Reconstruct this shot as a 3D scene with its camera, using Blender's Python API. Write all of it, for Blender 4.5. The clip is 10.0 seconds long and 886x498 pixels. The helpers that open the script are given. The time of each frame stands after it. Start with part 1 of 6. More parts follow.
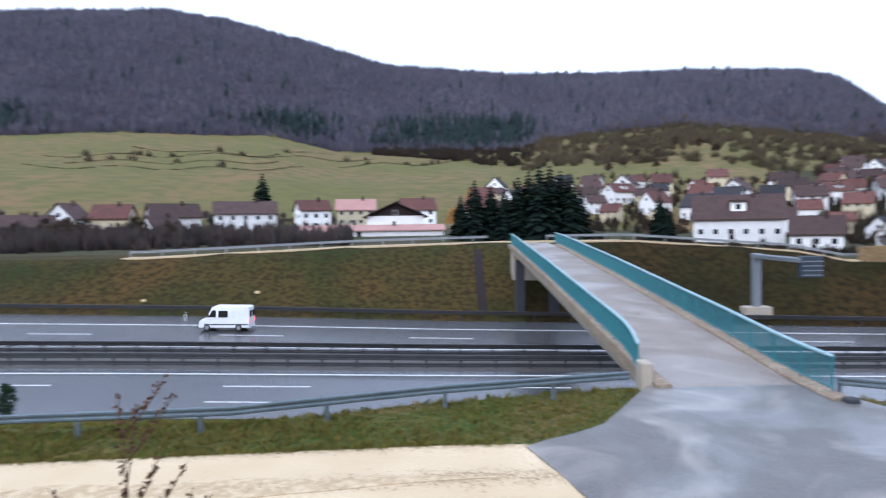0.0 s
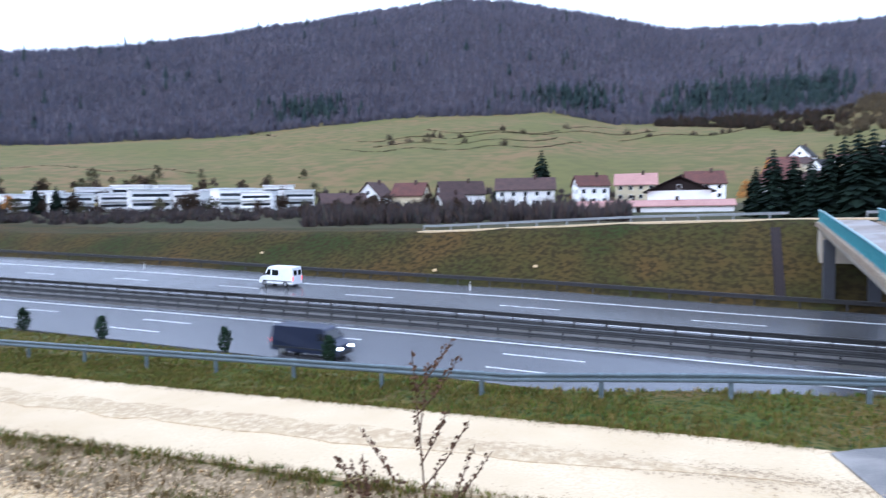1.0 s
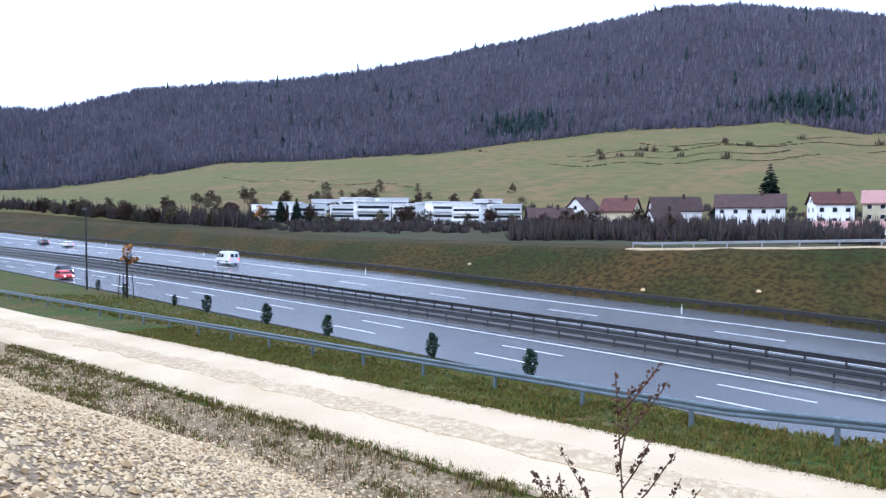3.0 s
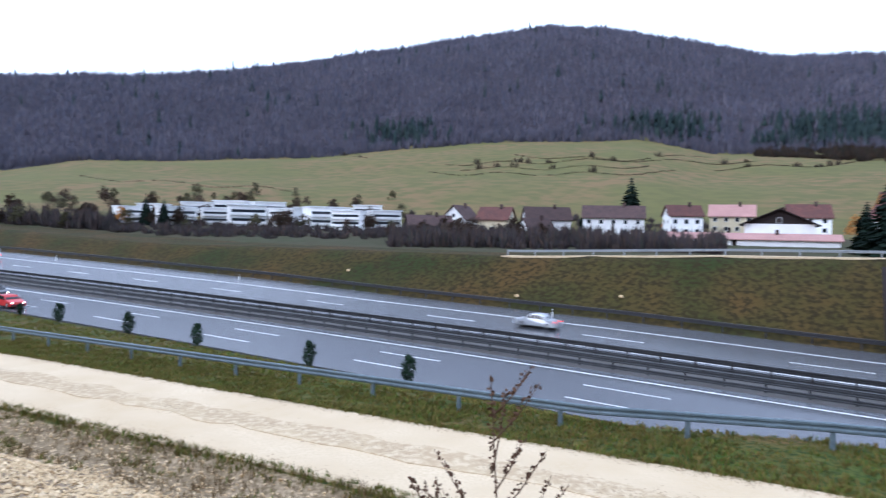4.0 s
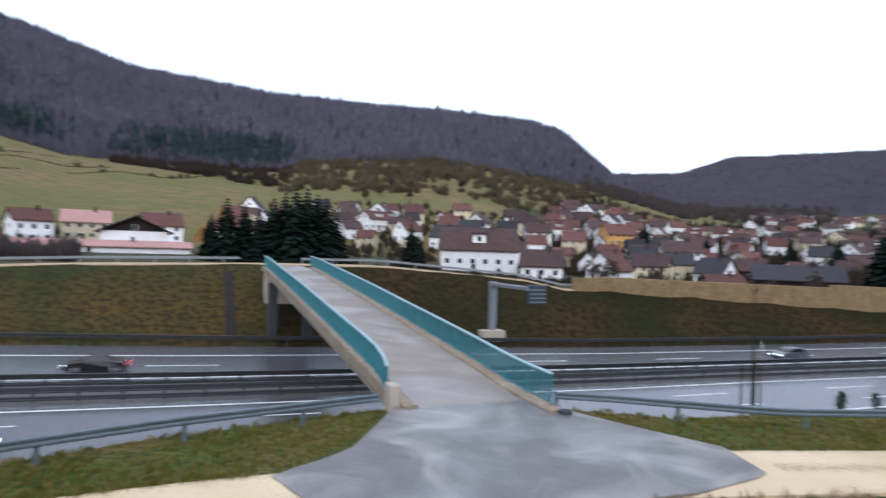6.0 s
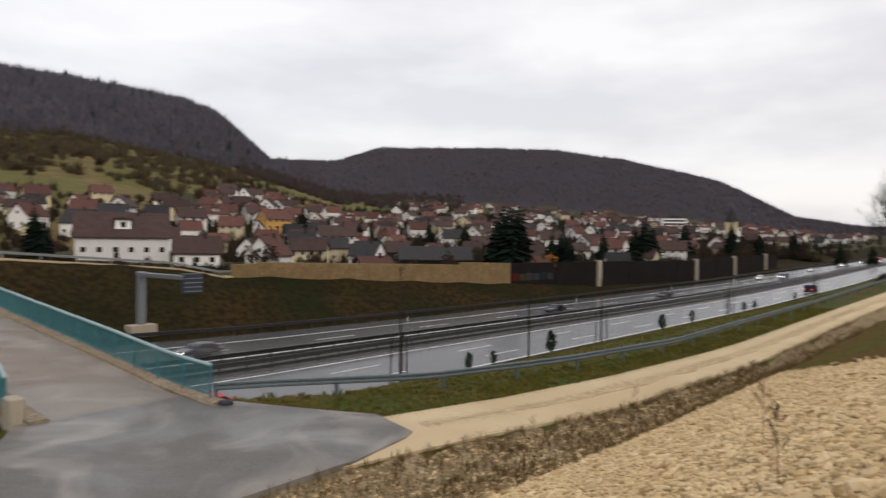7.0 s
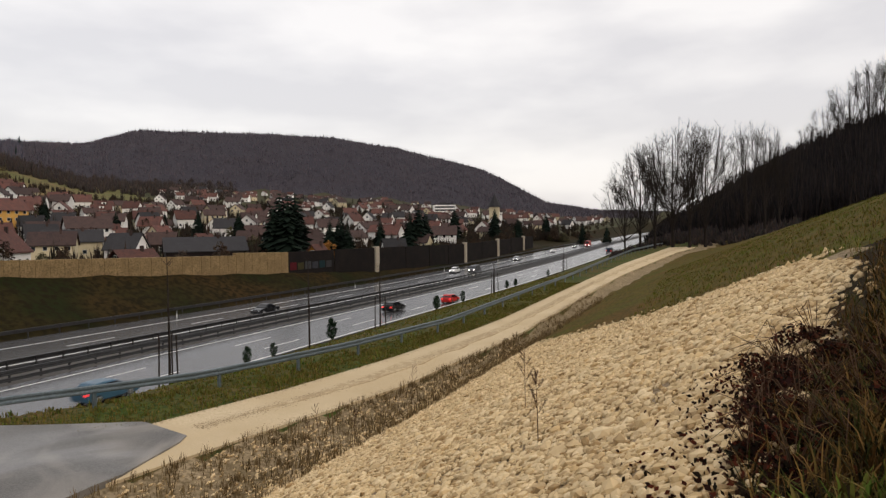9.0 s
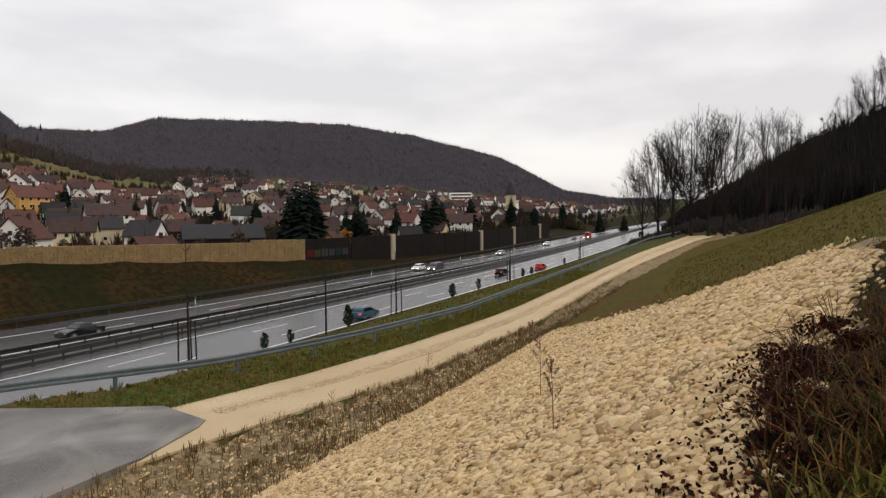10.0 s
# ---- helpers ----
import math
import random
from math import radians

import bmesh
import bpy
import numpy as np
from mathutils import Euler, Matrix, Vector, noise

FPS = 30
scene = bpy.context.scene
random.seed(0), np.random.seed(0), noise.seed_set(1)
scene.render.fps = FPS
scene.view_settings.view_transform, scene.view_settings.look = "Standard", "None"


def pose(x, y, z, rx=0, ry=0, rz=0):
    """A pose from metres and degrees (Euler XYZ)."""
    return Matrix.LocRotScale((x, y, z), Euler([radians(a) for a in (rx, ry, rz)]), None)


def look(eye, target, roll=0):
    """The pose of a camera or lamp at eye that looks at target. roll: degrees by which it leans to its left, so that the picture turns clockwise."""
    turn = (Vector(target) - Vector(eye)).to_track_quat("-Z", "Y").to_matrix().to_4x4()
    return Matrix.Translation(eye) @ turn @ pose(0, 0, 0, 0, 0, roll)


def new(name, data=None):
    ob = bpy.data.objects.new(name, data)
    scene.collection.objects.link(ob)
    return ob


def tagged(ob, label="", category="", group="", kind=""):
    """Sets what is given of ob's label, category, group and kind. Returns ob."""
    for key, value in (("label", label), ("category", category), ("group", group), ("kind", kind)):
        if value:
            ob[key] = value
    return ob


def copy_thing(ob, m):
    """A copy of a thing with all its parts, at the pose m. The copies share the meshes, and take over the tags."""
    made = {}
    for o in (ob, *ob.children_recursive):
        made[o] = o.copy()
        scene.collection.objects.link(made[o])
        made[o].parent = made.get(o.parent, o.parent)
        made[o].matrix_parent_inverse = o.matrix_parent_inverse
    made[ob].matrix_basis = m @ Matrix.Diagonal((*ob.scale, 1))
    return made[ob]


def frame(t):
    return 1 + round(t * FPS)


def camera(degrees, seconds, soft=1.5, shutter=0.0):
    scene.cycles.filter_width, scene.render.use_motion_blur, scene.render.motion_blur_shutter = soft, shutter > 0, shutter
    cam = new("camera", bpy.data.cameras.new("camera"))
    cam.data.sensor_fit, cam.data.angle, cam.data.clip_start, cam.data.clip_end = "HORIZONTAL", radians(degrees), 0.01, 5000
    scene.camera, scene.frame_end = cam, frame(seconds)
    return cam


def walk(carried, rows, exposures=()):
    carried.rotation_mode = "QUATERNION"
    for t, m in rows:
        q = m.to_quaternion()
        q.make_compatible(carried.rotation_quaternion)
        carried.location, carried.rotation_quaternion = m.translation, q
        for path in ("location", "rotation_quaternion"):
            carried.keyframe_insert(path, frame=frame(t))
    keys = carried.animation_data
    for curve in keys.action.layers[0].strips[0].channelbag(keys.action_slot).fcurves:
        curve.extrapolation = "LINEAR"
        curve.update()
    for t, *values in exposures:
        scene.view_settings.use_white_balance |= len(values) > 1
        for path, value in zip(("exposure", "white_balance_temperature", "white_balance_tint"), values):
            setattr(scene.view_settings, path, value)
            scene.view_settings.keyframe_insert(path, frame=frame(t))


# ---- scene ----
cam = camera(68.1, 10.0, soft=1.3, shutter=0.35)
EYE = (0.0, 0.0, 12.5)


def view(turn, tilt, lean):
    """The camera's pose: degrees clockwise from the y axis, upwards, and of roll."""
    return pose(*EYE, 90 + tilt, 0, -turn) @ pose(0, 0, 0, 0, 0, lean)


walk(cam, [
    (0.0, view(0.00, -2.07, -0.78)), (0.5, view(-13.03, -1.89, -1.26)), (1.0, view(-23.91, -3.83, -0.97)),
    (1.5, view(-32.31, -4.24, -1.15)), (2.0, view(-38.61, -4.41, -1.66)), (2.2, view(-39.99, -4.36, -1.89)),
    (2.75, view(-42.10, -3.20, -0.40)), (3.3, view(-40.58, -1.97, 1.20)), (3.5, view(-39.07, -1.80, 1.34)),
    (4.0, view(-31.20, -1.77, 1.11)), (4.5, view(-22.34, -1.43, 0.73)), (5.0, view(-10.91, -0.74, 0.38)),
    (5.5, view(4.02, 0.10, 0.12)), (6.0, view(21.10, 0.18, 1.66)), (6.2, view(26.91, -0.25, 1.87)),
    (6.75, view(43.20, -0.45, 1.10)), (7.3, view(56.55, -0.46, 0.07)), (7.5, view(59.68, -0.36, -0.36)), (8.0, view(65.05, -2.50, -1.12)),
    (8.5, view(68.96, -0.58, -0.37)), (9.0, view(69.46, -1.66, -0.72)), (9.5, view(69.20, -2.59, -0.89)),
    (10.0, view(68.05, -2.71, -0.58)),
], exposures=[(0.0, 0.36, 5250, 13), (0.7, 0.50, 5100, 13), (1.5, 0.72, 4900, 13), (2.2, 0.74, 4880, 13), (3.3, 0.50, 4950, 13), (4.2, 0.38, 5050, 13), (5.4, 0.3, 5250, 13), (6.2, 0.0, 5700, 12), (7.1, -0.58, 6900, 12), (10.0, -0.58, 7050, 12)])

# ---- light ----
world = bpy.data.worlds.new("overcast")
scene.world = world
world.use_nodes = True
wn, wl = world.node_tree.nodes, world.node_tree.links
wn.clear()
sky = wn.new("ShaderNodeTexSky")
sky.sky_type, sky.sun_disc, sky.sun_elevation, sky.sun_rotation = "NISHITA", False, radians(28), radians(200)
sky.air_density, sky.dust_density = 1.0, 4.0
sky_bg = wn.new("ShaderNodeBackground")
sky_bg.inputs["Strength"].default_value = 0.05
wl.new(sky.outputs[0], sky_bg.inputs["Color"])
coord = wn.new("ShaderNodeTexCoord")
stretch = wn.new("ShaderNodeMapping")
stretch.inputs["Scale"].default_value = (1.2, 1.2, 4.0)
wl.new(coord.outputs["Generated"], stretch.inputs["Vector"])
cloud = wn.new("ShaderNodeTexNoise")
cloud.inputs["Scale"].default_value, cloud.inputs["Detail"].default_value = 2.2, 5
wl.new(stretch.outputs[0], cloud.inputs["Vector"])
cloud_ramp = wn.new("ShaderNodeValToRGB")
cloud_ramp.color_ramp.elements[0].position, cloud_ramp.color_ramp.elements[0].color = 0.36, (0.80, 0.81, 0.86, 1)
cloud_ramp.color_ramp.elements[1].position, cloud_ramp.color_ramp.elements[1].color = 0.6, (1.04, 1.05, 1.08, 1)
wl.new(cloud.outputs["Fac"], cloud_ramp.inputs[0])
cloud_bg = wn.new("ShaderNodeBackground")
cloud_bg.inputs["Strength"].default_value = 1.25
wl.new(cloud_ramp.outputs[0], cloud_bg.inputs["Color"])
both = wn.new("ShaderNodeAddShader")
wl.new(sky_bg.outputs[0], both.inputs[0])
wl.new(cloud_bg.outputs[0], both.inputs[1])
wout = wn.new("ShaderNodeOutputWorld")
wl.new(both.outputs[0], wout.inputs["Surface"])
sun = new("sun", bpy.data.lights.new("sun", "SUN"))
sun.data.energy, sun.data.angle, sun.data.color = 0.8, radians(25), (1.0, 0.96, 0.9)
sun.matrix_world = look((0, 0, 100), (40, 80, 30))


# ---- materials ----
def mat(name, base, rough=0.8, metal=0.0, other=None, scale=1.0, fine=None, fine_scale=30.0, bump=0.0, per_object=0.0,
        spec=0.5, emit=None, power=0.0, lo=0.35, hi=0.65):
    """A surface with two scales of variation: large patches to `other`, fine grain to `fine`; bump in metres."""
    m = bpy.data.materials.new(name)
    m.use_nodes = True
    n, l = m.node_tree.nodes, m.node_tree.links
    b = n["Principled BSDF"]
    b.inputs["Roughness"].default_value, b.inputs["Metallic"].default_value = rough, metal
    b.inputs["Specular IOR Level"].default_value = spec
    geo = n.new("ShaderNodeNewGeometry")
    if other is None:
        other = tuple(c * 0.8 for c in base)
    if fine is None:
        fine = tuple(c * 0.7 for c in base)
    big = n.new("ShaderNodeTexNoise")
    big.inputs["Scale"].default_value, big.inputs["Detail"].default_value = scale, 6
    l.new(geo.outputs["Position"], big.inputs["Vector"])
    ramp = n.new("ShaderNodeValToRGB")
    ramp.color_ramp.elements[0].position, ramp.color_ramp.elements[1].position = lo, hi
    ramp.color_ramp.elements[0].color, ramp.color_ramp.elements[1].color = (*base, 1), (*other, 1)
    l.new(big.outputs["Fac"], ramp.inputs[0])
    small = n.new("ShaderNodeTexNoise")
    small.inputs["Scale"].default_value, small.inputs["Detail"].default_value = fine_scale, 4
    l.new(geo.outputs["Position"], small.inputs["Vector"])
    sramp = n.new("ShaderNodeValToRGB")
    sramp.color_ramp.elements[0].position, sramp.color_ramp.elements[1].position = 0.42, 0.62
    l.new(small.outputs["Fac"], sramp.inputs[0])
    mix = n.new("ShaderNodeMix")
    mix.data_type = "RGBA"
    l.new(sramp.outputs[0], mix.inputs["Factor"])
    l.new(ramp.outputs[0], mix.inputs[6])
    mix.inputs[7].default_value = (*fine, 1)
    colour = mix.outputs[2]
    if per_object:
        info = n.new("ShaderNodeObjectInfo")
        hsv = n.new("ShaderNodeHueSaturation")
        span = n.new("ShaderNodeMapRange")
        span.inputs["To Min"].default_value, span.inputs["To Max"].default_value = 1 - per_object, 1 + per_object
        l.new(info.outputs["Random"], span.inputs["Value"])
        l.new(span.outputs[0], hsv.inputs["Value"])
        l.new(colour, hsv.inputs["Color"])
        colour = hsv.outputs[0]
    l.new(colour, b.inputs["Base Color"])
    if bump:
        bp = n.new("ShaderNodeBump")
        bp.inputs["Distance"].default_value = bump
        l.new(small.outputs["Fac"], bp.inputs["Height"])
        l.new(bp.outputs[0], b.inputs["Normal"])
    if emit:
        b.inputs["Emission Color"].default_value, b.inputs["Emission Strength"].default_value = (*emit, 1), power
    return m


def island_mat(name, colours, rough=0.9, spec=0.3, vary=0.4, patch=1.3):
    """Each loose piece takes its own tone from the row of colours."""
    m = bpy.data.materials.new(name)
    m.use_nodes = True
    n, l = m.node_tree.nodes, m.node_tree.links
    b = n["Principled BSDF"]
    b.inputs["Roughness"].default_value, b.inputs["Specular IOR Level"].default_value = rough, spec
    geo = n.new("ShaderNodeNewGeometry")
    ramp = n.new("ShaderNodeValToRGB")
    while len(ramp.color_ramp.elements) < len(colours):
        ramp.color_ramp.elements.new(0.5)
    for i, c in enumerate(colours):
        ramp.color_ramp.elements[i].position, ramp.color_ramp.elements[i].color = i / max(1, len(colours) - 1), (*c, 1)
    l.new(geo.outputs["Random Per Island"], ramp.inputs[0])
    noise_n = n.new("ShaderNodeTexNoise")
    noise_n.inputs["Scale"].default_value = patch
    l.new(geo.outputs["Position"], noise_n.inputs["Vector"])
    hsv = n.new("ShaderNodeHueSaturation")
    span = n.new("ShaderNodeMapRange")
    span.inputs["To Min"].default_value, span.inputs["To Max"].default_value = 1 - vary, 1 + vary
    l.new(noise_n.outputs["Fac"], span.inputs["Value"])
    l.new(span.outputs[0], hsv.inputs["Value"])
    l.new(ramp.outputs[0], hsv.inputs["Color"])
    l.new(hsv.outputs[0], b.inputs["Base Color"])
    return m


M = {
    "verge": mat("verge_grass", (0.055, 0.082, 0.014), 0.95, other=(0.14, 0.085, 0.034), scale=0.3, fine=(0.026, 0.04, 0.009), fine_scale=5, bump=0.05, spec=0.1),
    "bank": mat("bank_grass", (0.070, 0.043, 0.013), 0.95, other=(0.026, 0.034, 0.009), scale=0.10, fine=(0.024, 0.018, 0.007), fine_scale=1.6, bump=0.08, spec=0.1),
    # bank grass again, the dimmer look eastwards darkened into its colour
    "bank_east_dim": mat("bank_grass_east_dim", (0.040, 0.024, 0.009), 0.95, other=(0.015, 0.018, 0.006), scale=0.09, fine=(0.014, 0.011, 0.005), fine_scale=1.2, bump=0.08, spec=0.05),
    "meadow": mat("meadow_grass", (0.112, 0.104, 0.036), 0.95, other=(0.155, 0.106, 0.050), scale=0.016, fine=(0.095, 0.092, 0.033), fine_scale=0.12, lo=0.40, hi=0.60, spec=0.1),
    "bank_top": mat("bank_top_grass", (0.098, 0.094, 0.016), 0.95, other=(0.135, 0.074, 0.022), scale=0.16, fine=(0.050, 0.042, 0.012), fine_scale=4, bump=0.05, spec=0.05),
    "rank_floor": mat("rank_floor", (0.042, 0.026, 0.011), 0.95, other=(0.024, 0.018, 0.008), scale=1.5, fine=(0.014, 0.010, 0.005), fine_scale=14, bump=0.03, spec=0.05),
    # darker than the forest floor, close to the slope crowns in tone
    "slope_floor": mat("slope_floor_dark", (0.026, 0.020, 0.018), 0.95, other=(0.018, 0.015, 0.015), scale=0.05, fine=(0.012, 0.010, 0.010), fine_scale=0.6, spec=0.05),
    # floor greyed to blend with the haze-tinted crowns above it
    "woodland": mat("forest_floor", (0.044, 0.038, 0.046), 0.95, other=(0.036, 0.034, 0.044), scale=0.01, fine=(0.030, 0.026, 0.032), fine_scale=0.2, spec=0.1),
    "garden": mat("garden_grass", (0.036, 0.042, 0.016), 0.95, other=(0.05, 0.038, 0.022), scale=0.05, fine=(0.05, 0.05, 0.025), fine_scale=0.6, spec=0.1),
    "ditch": mat("ditch_earth", (0.34, 0.26, 0.16), 0.95, other=(0.22, 0.165, 0.095), scale=0.5, fine=(0.15, 0.11, 0.06), fine_scale=7, bump=0.05, spec=0.1),
    "median": mat("median_earth", (0.115, 0.11, 0.105), 0.6, other=(0.075, 0.068, 0.058), scale=0.3, fine=(0.085, 0.08, 0.072), fine_scale=5, bump=0.04, spec=0.1),
    "rail_zinc": mat("median_steel", (0.055, 0.056, 0.060), 0.5, 0.3, other=(0.035, 0.035, 0.038), scale=1.5, fine_scale=15),
    # darker than the stones, so the shade of their gaps is in the colour
    "stonebed": mat("stone_bed", (0.34, 0.26, 0.165), 0.9, other=(0.27, 0.20, 0.125), scale=0.4, fine=(0.16, 0.115, 0.065), fine_scale=9, bump=0.06, spec=0.1),
    "gravel": mat("pale_gravel", (0.60, 0.485, 0.32), 0.9, other=(0.49, 0.375, 0.225), scale=0.3, fine=(0.52, 0.41, 0.26), fine_scale=12, bump=0.012, spec=0.1),
    "asphalt": mat("wet_asphalt", (0.078, 0.079, 0.083), 0.25, other=(0.055, 0.056, 0.060), scale=0.15, fine=(0.062, 0.063, 0.067), fine_scale=25, bump=0.003, spec=0.5),
    "paint": mat("road_paint", (0.72, 0.72, 0.70), 0.6, fine=(0.55, 0.55, 0.54), fine_scale=6),
    "track_steel": mat("blue_grey_steel", (0.14, 0.178, 0.20), 0.45, 0.3, other=(0.10, 0.13, 0.145), scale=1.5, fine_scale=12),
    "zinc": mat("galvanised_steel", (0.28, 0.30, 0.32), 0.5, 0.5, other=(0.24, 0.26, 0.28), scale=2, fine_scale=20),
    "dark_zinc": mat("dark_steel", (0.035, 0.034, 0.036), 0.6, 0.3, scale=2),
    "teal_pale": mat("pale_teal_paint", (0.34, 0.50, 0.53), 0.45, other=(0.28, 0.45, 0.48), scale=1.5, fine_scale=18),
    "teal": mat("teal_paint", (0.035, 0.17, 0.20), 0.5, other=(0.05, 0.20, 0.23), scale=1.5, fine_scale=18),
    "concrete": mat("concrete", (0.40, 0.33, 0.24), 0.85, other=(0.33, 0.29, 0.23), scale=0.8, fine=(0.36, 0.32, 0.26), fine_scale=9, bump=0.006),
    "dark_concrete": mat("dark_concrete", (0.035, 0.037, 0.045), 0.85, scale=0.8, bump=0.005),
    "kerb": mat("stained_kerb", (0.25, 0.185, 0.12), 0.85, other=(0.33, 0.27, 0.19), scale=0.7, fine=(0.17, 0.125, 0.085), fine_scale=7, bump=0.006),
    "gabion": mat("gabion_stone", (0.27, 0.18, 0.085), 0.9, other=(0.19, 0.125, 0.055), scale=0.6, fine=(0.14, 0.095, 0.04), fine_scale=4, bump=0.08),
    "barrier": mat("dark_barrier", (0.013, 0.011, 0.011), 0.9, other=(0.022, 0.017, 0.015), scale=0.4, spec=0.1),
}


def wet_surface(name, base, worn, patch, wet=0.12, dry=0.6):
    """Worn asphalt: pale scuffed patches, fine aggregate, and films of water where it lies smooth."""
    m = mat(name, base, dry, other=tuple(c * 0.72 for c in base), scale=0.5, fine=tuple(c * 1.3 for c in base), fine_scale=22, bump=0.004)
    n, l = m.node_tree.nodes, m.node_tree.links
    b = n["Principled BSDF"]
    geo = n.new("ShaderNodeNewGeometry")
    where = n.new("ShaderNodeTexNoise")
    where.inputs["Scale"].default_value, where.inputs["Detail"].default_value, where.inputs["Distortion"].default_value = patch, 5, 0.8
    l.new(geo.outputs["Position"], where.inputs["Vector"])
    span = n.new("ShaderNodeMapRange")
    span.inputs["From Min"].default_value, span.inputs["From Max"].default_value = 0.44, 0.60
    span.inputs["To Min"].default_value, span.inputs["To Max"].default_value = dry, wet
    l.new(where.outputs["Fac"], span.inputs["Value"])
    l.new(span.outputs[0], b.inputs["Roughness"])
    scuff = n.new("ShaderNodeTexNoise")
    scuff.inputs["Scale"].default_value, scuff.inputs["Detail"].default_value, scuff.inputs["Distortion"].default_value = patch * 1.7, 7, 1.2
    l.new(geo.outputs["Position"], scuff.inputs["Vector"])
    ramp = n.new("ShaderNodeValToRGB")
    ramp.color_ramp.elements[0].position, ramp.color_ramp.elements[1].position = 0.50, 0.68
    l.new(scuff.outputs["Fac"], ramp.inputs[0])
    mix = n.new("ShaderNodeMix")
    mix.data_type = "RGBA"
    l.new(ramp.outputs[0], mix.inputs["Factor"])
    l.new(b.inputs["Base Color"].links[0].from_socket, mix.inputs[6])
    mix.inputs[7].default_value = (*worn, 1)
    l.new(mix.outputs[2], b.inputs["Base Color"])
    return m


M["apron"] = wet_surface("worn_apron", (0.112, 0.106, 0.098), (0.24, 0.22, 0.195), 0.16, 0.30, 0.65)
M["deck_top"] = wet_surface("bridge_asphalt", (0.190, 0.160, 0.135), (0.27, 0.235, 0.20), 0.16, 0.42, 0.75)


# ---- helpers for building ----
def mesh_from(name, verts, faces, materials, smooth=False, index=None):
    me = bpy.data.meshes.new(name)
    me.from_pydata([tuple(v) for v in verts], [], faces)
    for m in materials if isinstance(materials, (list, tuple)) else [materials]:
        me.materials.append(m)
    if index is not None:
        me.polygons.foreach_set("material_index", index)
    if smooth:
        me.polygons.foreach_set("use_smooth", [True] * len(me.polygons))
    me.update()
    return me


def part(name, bm, material, parent=None, label=""):
    """Links a bmesh as one mesh object, under a thing where one is given."""
    me = bpy.data.meshes.new(name)
    bm.normal_update()
    bm.to_mesh(me)
    bm.free()
    me.materials.append(material)
    ob = new(name, me)
    ob.parent = parent
    if label:
        tagged(ob, label)
    return ob


def sub(name, me, parent, m=None):
    ob = new(name, me)
    ob.parent = parent
    if m is not None:
        ob.matrix_basis = m
    return ob


def box(bm, x0, x1, y0, y1, z0, z1, bevel=0.0, m=None):
    vs = [bm.verts.new((x, y, z)) for x in (x0, x1) for y in (y0, y1) for z in (z0, z1)]
    fs = [bm.faces.new([vs[i] for i in q]) for q in ((0, 1, 3, 2), (4, 6, 7, 5), (0, 4, 5, 1), (2, 3, 7, 6), (0, 2, 6, 4), (1, 5, 7, 3))]
    if bevel:
        es = {e for f in fs for e in f.edges}
        bmesh.ops.bevel(bm, geom=list(es), offset=bevel, segments=1, affect="EDGES", profile=0.5)
    if m is not None:
        bmesh.ops.transform(bm, matrix=m, verts=[v for v in vs if v.is_valid])
    return bm


def boxed(*a, **k):
    return box(bmesh.new(), *a, **k)


def tube(bm, pts, radii, sides=6):
    """A tapering tube along points."""
    rings = []
    for i, (p, r) in enumerate(zip(pts, radii)):
        p = Vector(p)
        d = (Vector(pts[min(i + 1, len(pts) - 1)]) - Vector(pts[max(i - 1, 0)])).normalized()
        a = d.orthogonal().normalized()
        b = d.cross(a)
        rings.append([bm.verts.new(p + (a * math.cos(6.2832 * k / sides) + b * math.sin(6.2832 * k / sides)) * r) for k in range(sides)])
    for r0, r1 in zip(rings, rings[1:]):
        for k in range(sides):
            bm.faces.new((r0[k], r0[(k + 1) % sides], r1[(k + 1) % sides], r1[k]))
    bm.faces.new(rings[0][::-1])
    bm.faces.new(rings[-1])
    return bm


def sweep(name, sections, materials, closed=True):
    """A mesh through sections, each a list of the same number of points; closed: the section is a ring and the ends are capped."""
    k = len(sections[0])
    verts = [p for s in sections for p in s]
    faces = []
    for i in range(len(sections) - 1):
        for j in range(k if closed else k - 1):
            a, b = i * k + j, i * k + (j + 1) % k
            faces.append((a, b, b + k, a + k))
    if closed:
        faces.append(tuple(range(k))[::-1])
        faces.append(tuple(range(len(verts) - k, len(verts))))
    return mesh_from(name, verts, faces, materials)


def table(*pairs):
    xs, ys = [p[0] for p in pairs], [p[1] for p in pairs]
    return lambda x: np.interp(x, xs, ys)


# ---- lie of the land ----
def bend(x):
    """The motorway bears slightly south beyond the bridge."""
    return -0.03 * np.maximum(np.asarray(x, float) - 50.0, 0)


near_level = table((-330, 3.2), (-150, 2.9), (-90, 2.55), (-50, 2.2), (-25, 1.85), (0, 1.35), (35, 0.8), (60, 0.62), (100, 0.42), (150, 0.3), (240, 1.0), (360, 3.0), (700, 6.0))
far_level = table((-330, 7.4), (-209, 5.7), (-147, 5.1), (-103, 4.4), (-74, 3.9), (-50, 3.25), (-20, 2.6), (0, 1.95), (48, 0.75), (85, 0.5), (135, 0.5), (210, 0.9), (330, 2.5), (435, 3.6), (700, 6.0))


def road_z(x, y):
    """Height of the motorway: y is measured from its straight line; the far carriageway lies higher to the west."""
    a, b = near_level(x), far_level(x)
    return np.where(np.asarray(y) > 48.3, a + (b - a) * (y - 48.3) / 17.9, a + 0.025 * (y - 48.3))


